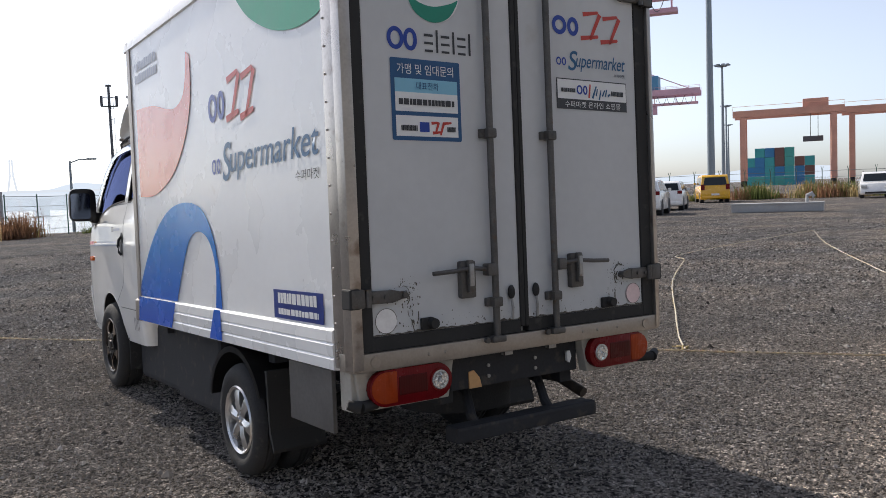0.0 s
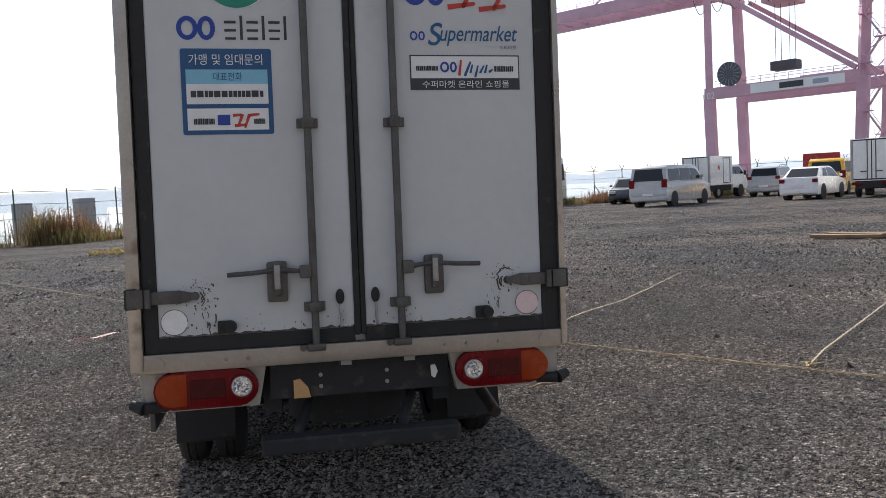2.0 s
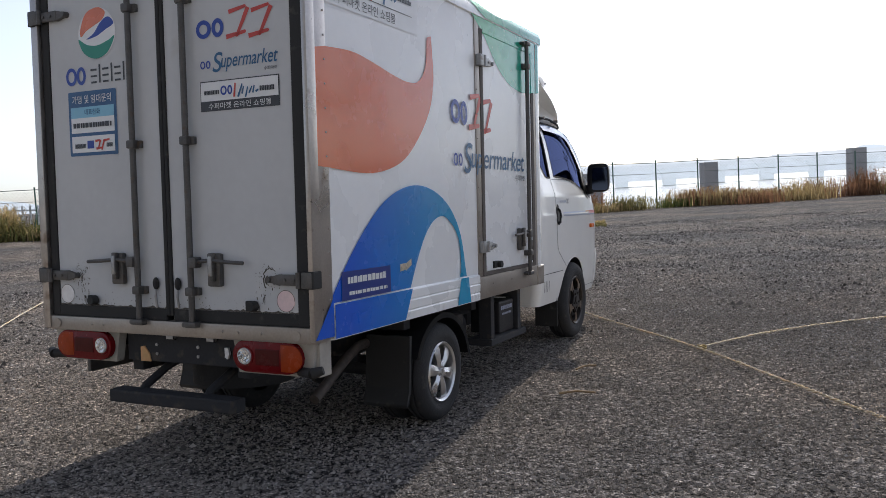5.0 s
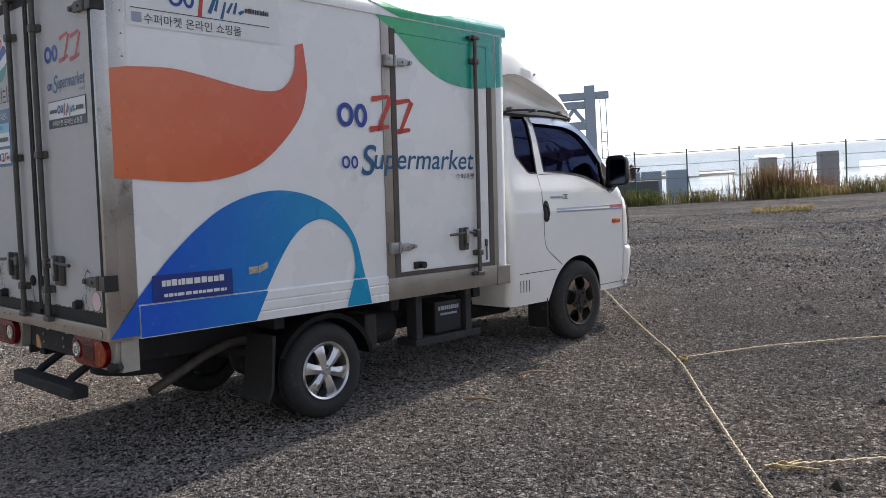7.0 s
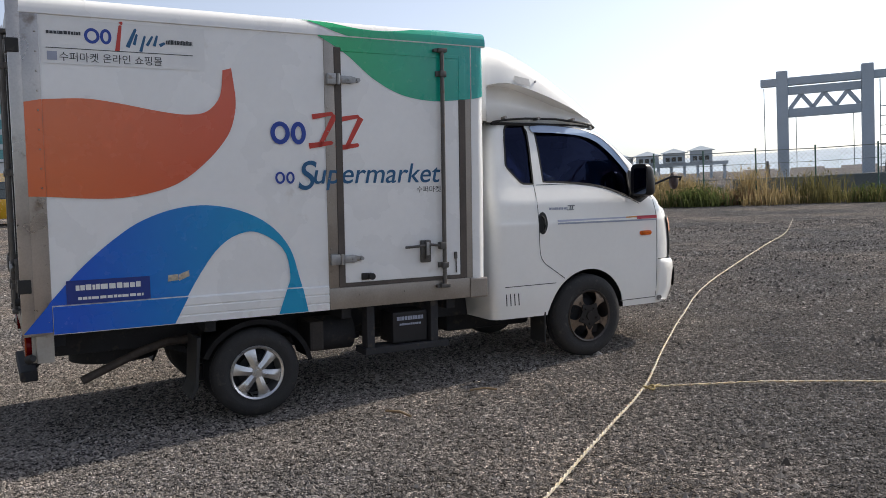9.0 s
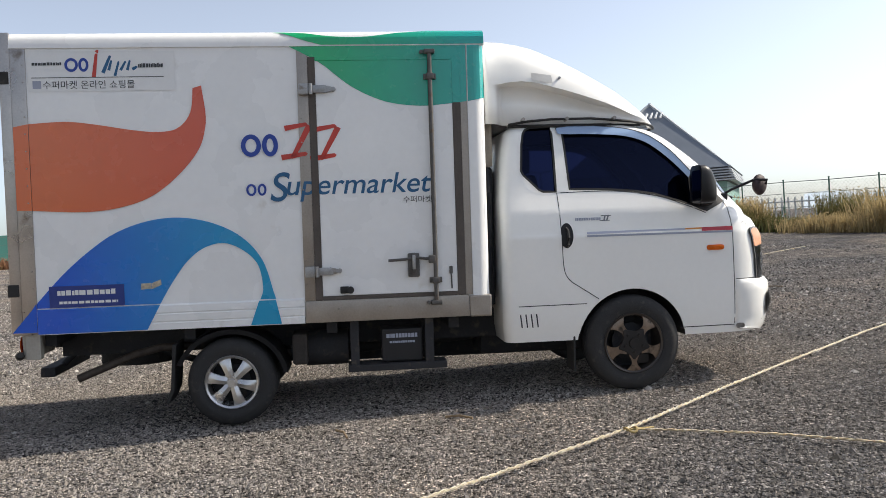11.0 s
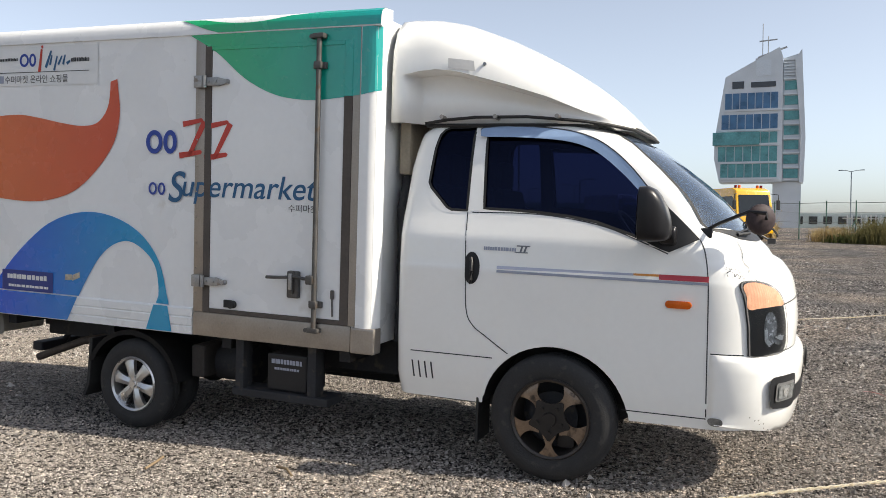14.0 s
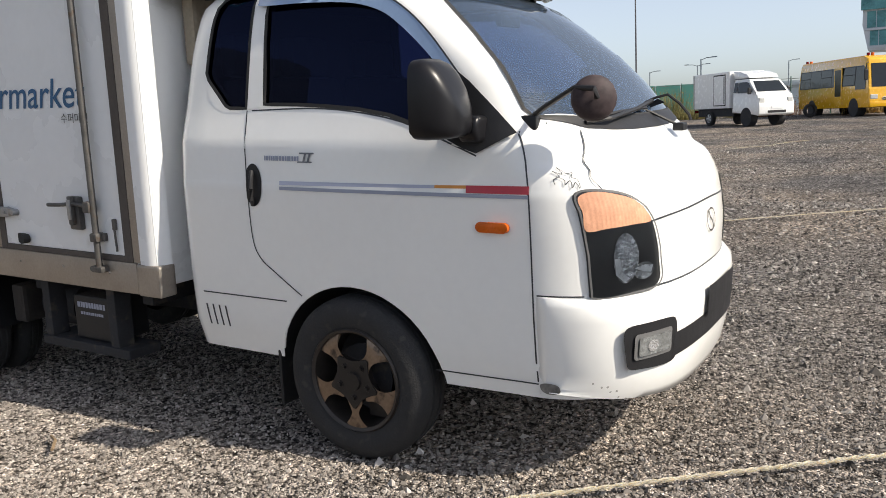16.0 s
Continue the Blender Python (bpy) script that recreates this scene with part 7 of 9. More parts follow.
silver, white, dark = car_paint("silver", (.45, .46, .46)), car_paint("white", (.78, .78, .78)), car_paint("dark", (.03, .032, .04))
grey, yellow, cream = car_paint("grey", (.42, .43, .43)), car_paint("yellow", (.75, .40, .012)), car_paint("cream", (.72, .69, .60))
passenger_car("minivan", facing(19.1, 34.4, 52), "silver passenger minivan parked on the gravel", silver, 5.1, 1.92, 1.93, "van", category="van")
cab_truck("box_truck", facing(26.2, 42.5, 56), "small white box truck with red marks on its side", 2.45, badge=True)
passenger_car("suv", facing(28.85, 40.65, 48), "grey compact suv parked in a row", grey, 4.35, 1.8, 1.7, "suv")
passenger_car("sedan", facing(25.45, 32.3, 54), "white small sedan parked on the gravel", white, 4.3, 1.74, 1.52, "sedan")
cab_truck("box_truck", facing(27.7, 30.6, 47), "white box truck with twin rear doors", 2.62)
passenger_car("suv", facing(33.65, 34.5, 60), "silver suv beside the box truck", silver, 4.5, 1.85, 1.72, "suv")
passenger_car("minivan", facing(38.0, 35.25, 50), "dark minivan parked by the fence", dark, 5.0, 1.9, 1.9, "van", category="van")
passenger_car("hatchback", facing(28.17, 24.1, 57), "white boxy hatchback parked alone", white, 4.15, 1.8, 1.63, "hatch")
passenger_car("hatchback", facing(34.1, 27.7, 56), "white hatchback behind another car", white, 4.1, 1.76, 1.55, "hatch")
passenger_car("taxi_van", facing(47.5, 35.1, 47), "yellow van with roof lamps by the fence", yellow, 5.0, 1.92, 1.92, "van", category="van")
passenger_car("taxi_van", facing(30.06, 36.8, 48), "yellow van between parked cars", yellow, 5.0, 1.92, 1.92, "van", category="van")
coach("minibus", facing(39.07, 40.85, 48), "cream minibus behind the parked cars", 7.0, 2.1, 2.75, cream, bays=5, ac=False)
passenger_car("suv", facing(52.82, 26.2, 240), "white suv facing the yard by the bushes", white, 4.5, 1.85, 1.7, "suv")
passenger_car("sedan", facing(20.3, 41.6, 215), "dark sedan by the fence posts", dark, 4.4, 1.78, 1.45, "sedan")
coach("coach", facing(13.4, 43.4, 236), "white coach with grey and yellow bands by the fence", 8.3, 2.45, 2.95, cream,
      [(.02, .45, 1.12, 1.15, GREY_FILM), (.0, .98, .92, .94, GREY_FILM), (.30, .42, .55, 1.45, surf("coach_grey", (.25, .24, .25), .4)), (.20, .28, .55, 1.1, surf("coach_gold", (.55, .38, .10), .4))], 5, door_at=.80)
coach("school_bus", facing(-42.6, 1.8, 58), "yellow school bus with signal lamps by the reeds", 7.1, 2.04, 2.68, yellow, [], 5, yellow=True, door_at=.55, ac=False)
cab_truck("box_truck", facing(-35.2, -1.9, 46), "white box truck with deflector facing the yard", 2.3, deflector=True)



def loose_tyre():
    t = thing("loose_tyre", pose(-41.5, .1, rise(-41.5) + .33, 0, 0, 30), "black worn tyre leaning behind the school bus", "tyre")
    o = new("tyre", CAR_WHEEL[0]); o.parent = t


loose_tyre()
# ---- fence, weeds, port and distance ----
POST = surf("fence_green", (0.05, 0.13, 0.10), 0.5, vary=0.2, stain=(.12, .1, .08))
WIRE = surf("fence_wire", (0.22, 0.25, 0.24), 0.5, 0.4, vary=0.2)
# crane pink made paler, with the haze of distance in the colour
CRANE = surf("crane_hazy_pink", (0.60, 0.36, 0.44), 0.55, vary=0.12, scale=.3, fine=4, stain=(.4, .2, .2), stain_at=.66)
CRANE_B = surf("crane_rust", (0.58, 0.30, 0.22), 0.6, vary=0.12, scale=.3, fine=4)
CONCRETE = surf("concrete", (0.36, 0.37, 0.38), 0.85, vary=0.12, scale=.5, fine=8, bump=.2)
MAST = surf("mast_steel", (0.22, 0.26, 0.29), 0.5, 0.3, vary=0.1)
DARK_STEEL = surf("dark_steel", (0.09, 0.09, 0.10), 0.6, vary=0.2)


def at_az(az, dist, z=0.0):
    a = radians(az)
    return Vector((dist * math.sin(a), dist * math.cos(a), z))


def build_fence():
    f = thing("fence", Matrix.Identity(4), "green steel post fence with wires along the shore", "fence", kind="structure")
    line = [Vector((*p, rise(p[0]))) for p in [(70, 20), (60, 32), (46, 45)] + FENCE]
    posts = []
    for a, b in zip(line, line[1:]):
        n = max(1, round((b - a).length / 2.0))
        posts += [a.lerp(b, k / n) for k in range(n)]
    posts.append(line[-1])
    bm = B(); cyl(bm, (0, 0, -.05), (0, 0, 2.05), .03, 8); cyl(bm, (0, 0, 2.05), (0, 0, 2.08), .036, 8)
    me = bake("post", bm, POST, True)
    bm = B(); cyl(bm, (0, 0, -.05), (0, 0, 2.0), .03, 8); tube(bm, [(0, 0, 1.98), (.16, 0, 2.3)], .02, 6); tube(bm, [(0, 0, 1.98), (-.16, 0, 2.3)], .02, 6)
    fork = bake("post", bm, POST, True)
    for k, p in enumerate(posts):
        o = new("post", fork if p.x > 10 else me); o.parent = f; o.location = p
        if k % 9 == 4:
            bm = B(); tube(bm, [p + Vector((0, 0, 1.1)), p + Vector((.5, -.6, 0))], .025, 6); part("brace", bm, POST, f)
    for z in (.35, .95, 1.5, 1.98):
        bm = B(); tube(bm, [p + Vector((0, 0, z - .02 * (k % 2))) for k, p in enumerate(posts)], .011 if z < 1.9 else .016, 5); part("wire", bm, WIRE, f)


def build_mesh_panels():
    """Fine wire between the posts, as one sheet of crossing wires."""
    line = [Vector((*p, rise(p[0]))) for p in FENCE]
    V, F = [], []
    def wire(p, q, r=.0035):
        i = len(V)
        for c in (p, q):
            V.extend([c + Vector((r, 0, r)), c + Vector((-r, 0, r)), c + Vector((0, 0, -r))])
        F.extend([(i, i + 1, i + 4, i + 3), (i + 1, i + 2, i + 5, i + 4), (i + 2, i, i + 3, i + 5)])
    for a, b in zip(line[:7], line[1:8]):
        L = (b - a).length
        d = (b - a) / L
        s = -1.8
        while s < L:
            p, q = max(s, 0), min(s + 1.8, L)
            wire(a + d * p + Vector((0, 0, .1 + (p - s))), a + d * q + Vector((0, 0, .1 + (q - s))))
            wire(a + d * p + Vector((0, 0, 1.9 - (p - s))), a + d * q + Vector((0, 0, 1.9 - (q - s))))
            s += .16
    me = bpy.data.meshes.new("fence_mesh")
    me.from_pydata(V, [], F)
    me.materials.append(WIRE)
    tagged(new("fence_mesh", me), "thin wire netting between fence posts", "netting", kind="stuff")


def weeds(name, label, line, count, tall, spread, colours, seed, width=.02, head=0.0):
    """Weeds and reeds along a line: many bent blades in uneven clumps."""
    rng = np.random.default_rng(seed)
    line = [np.array(p, float) for p in line]
    seg = [np.linalg.norm(b - a) for a, b in zip(line, line[1:])]
    tot = sum(seg)
    clumps = max(4, int(tot * 1.1))
    cpos = rng.uniform(0, tot, clumps)
    chh = rng.uniform(.3, 1.0, clumps) * (1 + .8 * (rng.uniform(0, 1, clumps) > .75))
    ck = rng.integers(0, len(colours), clumps)
    coff = rng.normal(0, spread, clumps)
    pick = rng.integers(0, clumps, count)
    s = np.clip(cpos[pick] + rng.normal(0, .6, count), 0, tot - 1e-3)
    off = coff[pick] + rng.normal(0, .35, count)
    P = np.zeros((count, 3))
    acc = 0.0
    for (a, b), L in zip(zip(line, line[1:]), seg):
        m = (s >= acc) & (s < acc + L)
        d = (b - a) / L
        n = np.array([-d[1], d[0]])
        P[m, :2] = a + np.outer(s[m] - acc, d) + off[m, None] * n
        acc += L
    P[:, 2] = [rise(x) for x in P[:, 0]]
    h = tall * chh[pick] * rng.uniform(.35, 1.1, count)
    ang = rng.uniform(0, 2 * np.pi, count)
    lean = rng.uniform(.05, .55, count) * h
    w = width * rng.uniform(.5, 1.6, count)
    dx, dy = np.cos(ang), np.sin(ang)
    V = np.zeros((count, 5, 3), np.float32)
    V[:, 0] = P + np.stack([-dy * w, dx * w, 0 * w], 1)
    V[:, 1] = P + np.stack([dy * w, -dx * w, 0 * w], 1)
    mid = P + np.stack([dx * lean * .4, dy * lean * .4, h * .62], 1)
    V[:, 2] = mid + np.stack([dy * w * .9, -dx * w * .9, 0 * w], 1)
    V[:, 3] = mid + np.stack([-dy * w * .9, dx * w * .9, 0 * w], 1)
    V[:, 4] = P + np.stack([dx * lean, dy * lean, h], 1)
    base = np.arange(count) * 5
    F = [q for i in base for q in ((i, i + 1, i + 2, i + 3), (i + 3, i + 2, i + 4))]
    # small side leaves
    lc = count * 3
    par = rng.integers(0, count, lc)
    t = rng.uniform(.3, 1.0, lc)
    C = P[par] + np.stack([dx[par] * lean[par] * t, dy[par] * lean[par] * t, h[par] * t], 1)
    r = rng.uniform(.014, .055, lc) * (1 + head * .3)
    A = rng.normal(0, 1, (lc, 3)); A /= np.linalg.norm(A, axis=1)[:, None]
    Bv = rng.normal(0, 1, (lc, 3)); Bv /= np.linalg.norm(Bv, axis=1)[:, None]
    V2 = np.stack([C - A * r[:, None], C + Bv * r[:, None] * .5, C + A * r[:, None] * 1.3, C - Bv * r[:, None] * .5], 1)
    off2 = count * 5
    F += [(off2 + 4 * i, off2 + 4 * i + 1, off2 + 4 * i + 2, off2 + 4 * i + 3) for i in range(lc)]
    me = bpy.data.meshes.new(name)
    me.from_pydata(np.concatenate([V.reshape(-1, 3), V2.reshape(-1, 3)]), [], F)
    for m in colours:
        me.materials.append(m)
    idx = np.concatenate([np.repeat(ck[pick], 2), ck[pick[par]]]).astype(np.int32)
    me.polygons.foreach_set("material_index", idx)
    return tagged(new(name, me), label, "weeds", kind="stuff")


def leafy(name, c):
    m = surf(name, c, .8, vary=.3, scale=1.5, fine=20, each=.35, spec=.2)
    N, L = m.node_tree.nodes, m.node_tree.links           # thin leaves let some light through
    tl, mx = N.new("ShaderNodeBsdfTranslucent"), N.new("ShaderNodeMixShader")
    src = N["Principled BSDF"].inputs["Base Color"].links[0].from_socket
    L.new(src, tl.inputs[0])
    mx.inputs[0].default_value = .42
    L.new(N["Principled BSDF"].outputs[0], mx.inputs[1]); L.new(tl.outputs[0], mx.inputs[2])
    L.new(mx.outputs[0], N["Material Output"].inputs[0])
    return m


GREEN_L, OLIVE, STRAW, RUSTY = leafy("leaf_green", (.12, .15, .05)), leafy("leaf_olive", (.21, .19, .08)), leafy("leaf_straw", (.46, .36, .19)), leafy("leaf_rust", (.27, .15, .09))

build_fence()
build_mesh_panels()
weeds("shore_weeds", "low brown and green weeds along the fence", [(30, 46.0), (8, 44.0), (-16, 24.6), (-30, 24.0)], 26000, .95, .6, [OLIVE, RUSTY, STRAW, OLIVE, GREEN_L, STRAW, RUSTY], 1, .012)
weeds("reeds", "tall straw-coloured reeds in front of the fence", [(-16, 24.9), (-27, 18.4), (-31.6, 16.0), (-35.2, 12.9), (-38.7, 8.9), (-41, 6.0)], 26000, .95, .9, [OLIVE, STRAW, OLIVE, RUSTY, STRAW, OLIVE, GREEN_L], 2, .012, .6)
weeds("tall_reeds", "tall plumed reeds standing in clumps", [(-26.5, 18.6), (-29.5, 17.0)], 5000, 1.45, .5, [STRAW, OLIVE, STRAW, OLIVE, RUSTY], 12, .012, .8)
weeds("reeds_by_bus", "straw reeds behind the parked bus", [(-45.3, 4.6), (-47.5, -25)], 9000, 1.15, .6, [STRAW, OLIVE, RUSTY], 5, .012, .8)
weeds("yard_weeds", "weeds and bushes by the parked cars", [(66, 16), (58, 27), (52, 39), (40, 46), (28, 48)], 12000, 1.0, 1.0, [OLIVE, STRAW, GREEN_L, RUSTY], 6, .022)


def weed_patch(x, y, r, seed):
    weeds("dry_weeds", "flat patch of dry straw weeds on gravel", [(x - r, y - r * .3), (x + r, y + r * .3)], 700, .10, .6, [STRAW, STRAW, OLIVE], seed, .008)


weed_patch(-4.6, 22.0, .7, 7)


def quay_crane(name, m, label, number=None):
    """A ship-to-shore crane: four legs, sill and portal beams, girder with boom, tower, stays, house, stairs and drum."""
    c = thing(name, m, label, "crane", "quay cranes")
    def bar(nm, p, q, w, h=None, mat=CRANE, parent=None):
        bm = B(); beam(bm, p, q, w, h); return part(nm, bm, mat, parent or c)
    G, S, top = 25.0, 14.0, 34.7                          # gauge, half length along the rail... height of the girder
    for y in (0, S):
        for x in (0, G):
            bar("leg", (x, y, 0), (x + (.6 if x else -.4), y, 16), 1.5, 1.7)
            bar("leg", (x + (.6 if x else -.4), y, 16), (x + (1.2 if x else -.6), y * .9 + .4, top), 1.3, 1.5)
        bar("portal_beam", (-1, y, 16), (G + 1, y, 16), 1.6, 2.0)
        bar("brace", (1.5, y, top - 1), (G - .5, y, 17.5), .8)
    for x in (0, G):
        bar("sill_beam", (x, -1, 2.0), (x, S + 1, 2.0), 1.2, 1.5)
        bar("cross_beam", (x, 0, top - 1), (x, S, top - 1), 1.2)
        for y in (0, S):
            bm = B(); box(bm, x - .8, x + .8, y - 1.6, y + 1.6, .1, 1.3, .1); part("bogie", bm, DARK_STEEL, c)
    for y in (2.4, S - 2.4):
        bar("girder", (-42, y, top + 1), (G + 31, y, top + 1), 1.1, 2.2)
    for k in range(22):
        x = -37 + k * 4.2
        bar("girder_tie", (x, 2.4, top + .6), (x, S - 2.4, top + .6), .35)
    bar("apex_leg", (0, 1.6, top + 2), (3, S / 2, top + 24), .9)
    bar("apex_leg", (0, S - 1.6, top + 2), (3, S / 2, top + 24), .9)
    bar("apex_leg", (G * .7, S / 2, top + 2), (3, S / 2, top + 24), .7)
    bar("stay", (3, S / 2, top + 24), (-30, S / 2, top + 2), .3)
    bar("stay", (3, S / 2, top + 24), (-17, S / 2, top + 2), .3)
    bar("stay", (3, S / 2, top + 24), (G + 28, S / 2, top + 2), .3)
    bm = B(); box(bm, G, G + 16, 2.5, S - 2.5, top + 2.2, top + 7.5, .1); part("machinery_house", bm, surf("house_blue", (.08, .25, .42), .5, vary=.08), c, "blue machinery house")
    bm = B(); box(bm, G + 12, G + 30, S / 2 - 1.2, S / 2 + 1.2, top - 3.4, top - 2.6); box(bm, G + 12.5, G + 15, S / 2 - 1, S / 2 + 1, top - 6.6, top - 3.4, .1); part("service_beam", bm, CRANE, c)
    for x in (G + 14, G + 22, G + 29):
        bar("hanger", (x, S / 2, top - 2.8), (x, S / 2, top + .2), .3)
    for y in (2.4, S - 2.4):
        bm = B(); tube(bm, [(-42, y, top + 3.1), (G + 31, y, top + 3.1)], .05, 4); tube(bm, [(-42, y, top + 2.6), (G + 31, y, top + 2.6)], .04, 4)
        for k in range(25):
            tube(bm, [(-42 + 4.08 * k, y, top + 2), (-42 + 4.08 * k, y, top + 3.1)], .05, 4)
        part("railing", bm, CRANE, c)
    bm = B(); box(bm, 8, 13, 3.2, S - 3.2, top - 3.6, top - .4, .1); part("driver_cabin", bm, CRANE, c)
    bm = B(); cyl(bm, (4.0, -1.0, 19.0), (4.0, -1.7, 19.0), 2.1, 32); cyl(bm, (4.0, -1.7, 19.0), (4.0, -1.75, 19.0), .9, 20); d = part("cable_drum", bm, DARK_STEEL, c, "dark cable drum")
    for k in range(16):
        a = 2 * math.pi * k / 16
        bar("spoke", (4 + .9 * math.cos(a), -1.72, 19 + .9 * math.sin(a)), (4 + 2.1 * math.cos(a), -1.72, 19 + 2.1 * math.sin(a)), .12, None, MAST, d)
    bm = B(); box(bm, 7.5, G - 2, -.86, -.82, 15.2, 16.8); sg = part("name_board", bm, WHITE_FILM, c, "white name board")
    bm = B(); box(bm, 12.5, 16.5, -.89, -.865, 15.5, 16.5); part("brand_bar", bm, INK, sg, "dark bar of a company name")
    bm = B(); box(bm, 18.0, 20.5, -.89, -.865, 15.6, 16.4); part("brand_bar", bm, GREY_FILM, sg)
    bm = B()
    for k in range(9):                                    # railing over the portal beam
        tube(bm, [(2 + k * 2.4, -.6, 17), (2 + k * 2.4, -.6, 18.1)], .05, 4)
    tube(bm, [(1, -.6, 18.1), (G - 1, -.6, 18.1)], .05, 4); tube(bm, [(1, -.6, 17.6), (G - 1, -.6, 17.6)], .05, 4)
    part("railing", bm, CRANE, c)
    if number:
        lettering("number", number, 1.2, Matrix(((1, 0, 0, -1.0), (0, 0, -1, -.92), (0, 1, 0, 15.0), (0, 0, 0, 1))), WHITE_FILM, c, 2.0)
    for k in range(8):                                    # zigzag stairs on a landward leg
        z = 3 + k * 3.8
        bm = B()
        x0, x1 = (G + 1.4, G + 3.6) if k % 2 == 0 else (G + 3.6, G + 1.4)
        beam(bm, (x0, -1.4, z), (x1, -1.4, z + 3.4), .7, .18)
        beam(bm, (x0, -1.8, z + 1), (x1, -1.8, z + 4.4), .07)
        box(bm, x1 - .9, x1 + .9, -2.0, -.8, z + 3.4, z + 3.55)
        tube(bm, [(x1 - .9, -2, z + 3.5), (x1 - .9, -2, z + 4.6), (x1 + .9, -2, z + 4.6), (x1 + .9, -2, z + 3.5)], .05, 4)
        part("stair", bm, CRANE, c)
    bm = B()                                              # festoon loops under the girder
    for k in range(18):
        x = -4 + k * 3.2
        tube(bm, [(x + 3.2 * t, 1.6, top - .6 - 3.4 * math.sin(math.pi * t)) for t in [i / 8 for i in range(9)]], .07, 4)
    part("festoon_cables", bm, DARK_STEEL, c)
    bm = B()
    for x in (9, 10, 11.5, 12.5):
        tube(bm, [(x, S / 2, top - 1), (x, S / 2, 21)], .06, 4)
    box(bm, 8.5, 13, S / 2 - 1.5, S / 2 + 1.5, 19.4, 21, .1)
    part("spreader", bm, DARK_STEEL, c, "dark spreader hanging on ropes")
    return c


def yard_crane(name, m, label):
    """A rubber-tyred gantry crane over container rows."""
    c = thing(name, m, label, "crane", "yard cranes")
    for y in (0, 8):
        for x in (0, 18):
            bm = B(); beam(bm, (x, y, 1.5), (x, y, 19), 1.1, 1.3); part("leg", bm, CRANE_B, c)
        bm = B(); beam(bm, (-2, y, 20), (20, y, 20), 1.2, 1.8); part("girder", bm, CRANE_B, c)
    for x in (0, 18):
        bm = B(); beam(bm, (x, -1, 2), (x, 9, 2), .9); part("sill_beam", bm, CRANE_B, c)
        for y in (-.5, 8.5):
            bm = B(); cyl(bm, (x - .4, y, .8), (x + .4, y, .8), .8, 16); part("tyre", bm, TYRE, c)
    bm = B(); box(bm, 12, 17, 1, 7, 20.9, 23.2, .1); part("trolley", bm, CRANE_B, c)
    bm = B(); tube(bm, [(13.5, 4, 21), (13.5, 4, 13)], .06, 4); tube(bm, [(15, 4, 21), (15, 4, 13)], .06, 4); box(bm, 12, 16, 3, 5, 11.8, 13.2, .1); part("spreader", bm, DARK_STEEL, c)
    bm = B(); tube(bm, [(-2, -.4, 21), (-2, -.4, 22.1), (20, -.4, 22.1), (20, -.4, 21)], .05, 4); part("railing", bm, CRANE_B, c)
    return c


def container(m, colour, label):
    c = tagged(new("container"), label, "container", "stacked containers")
    c.matrix_world = m
    bm = B(); box(bm, -1.22, 1.22, -3.03, 3.03, .02, 2.57)
    part("body", bm, colour, c)
    bm = B()
    for s in (-1, 1):
        for y in [-2.9 + .29 * k for k in range(21)]:
            box(bm, s * 1.22, s * 1.25, y - .07, y + .07, .15, 2.45)
    for x in [-1.1 + .275 * k for k in range(9)]:
        box(bm, x - .05, x + .05, -3.06, -3.03, .15, 2.45)
    tagged(part("ribs", bm, colour, c), kind="stuff")
    return c


def light_mast(m, label, H=30, r=.35):
    c = thing("light_mast", m, label, "light mast", "light masts")
    bm = B(); cyl(bm, (0, 0, 0), (0, 0, H), r, 12, r * .5); part("pole", bm, MAST, c, smooth=True)
    bm = B(); cyl(bm, (0, 0, H - .3), (0, 0, H), 1.2, 16); part("ring", bm, MAST, c)
    for k in range(8):
        a = math.pi * k / 4
        bm = B(); box(bm, 1.6 * math.cos(a) - .35, 1.6 * math.cos(a) + .35, 1.6 * math.sin(a) - .35, 1.6 * math.sin(a) + .35, H - .1, H + .3, .05); part("floodlight", bm, MAST, c)
    return c


def street_light(m, H=8, arms=1):
    c = thing("street_lamp", m, "thin grey street lamp with outreaching arm", "street lamp", "street lamps")
    bm = B(); cyl(bm, (0, 0, 0), (0, 0, H), .09, 8, .06); part("pole", bm, MAST, c)
    for s in ((1,) if arms == 1 else (1, -1)):
        bm = B(); tube(bm, [(0, 0, H - .1), (s * .5, 0, H + .08), (s * 1.1, 0, H + .1)], .04, 6); box(bm, *sorted((s * .9, s * 1.4)), -.12, .12, H + .06, H + .16, .02); part("lamp_arm", bm, MAST, c)
    return c


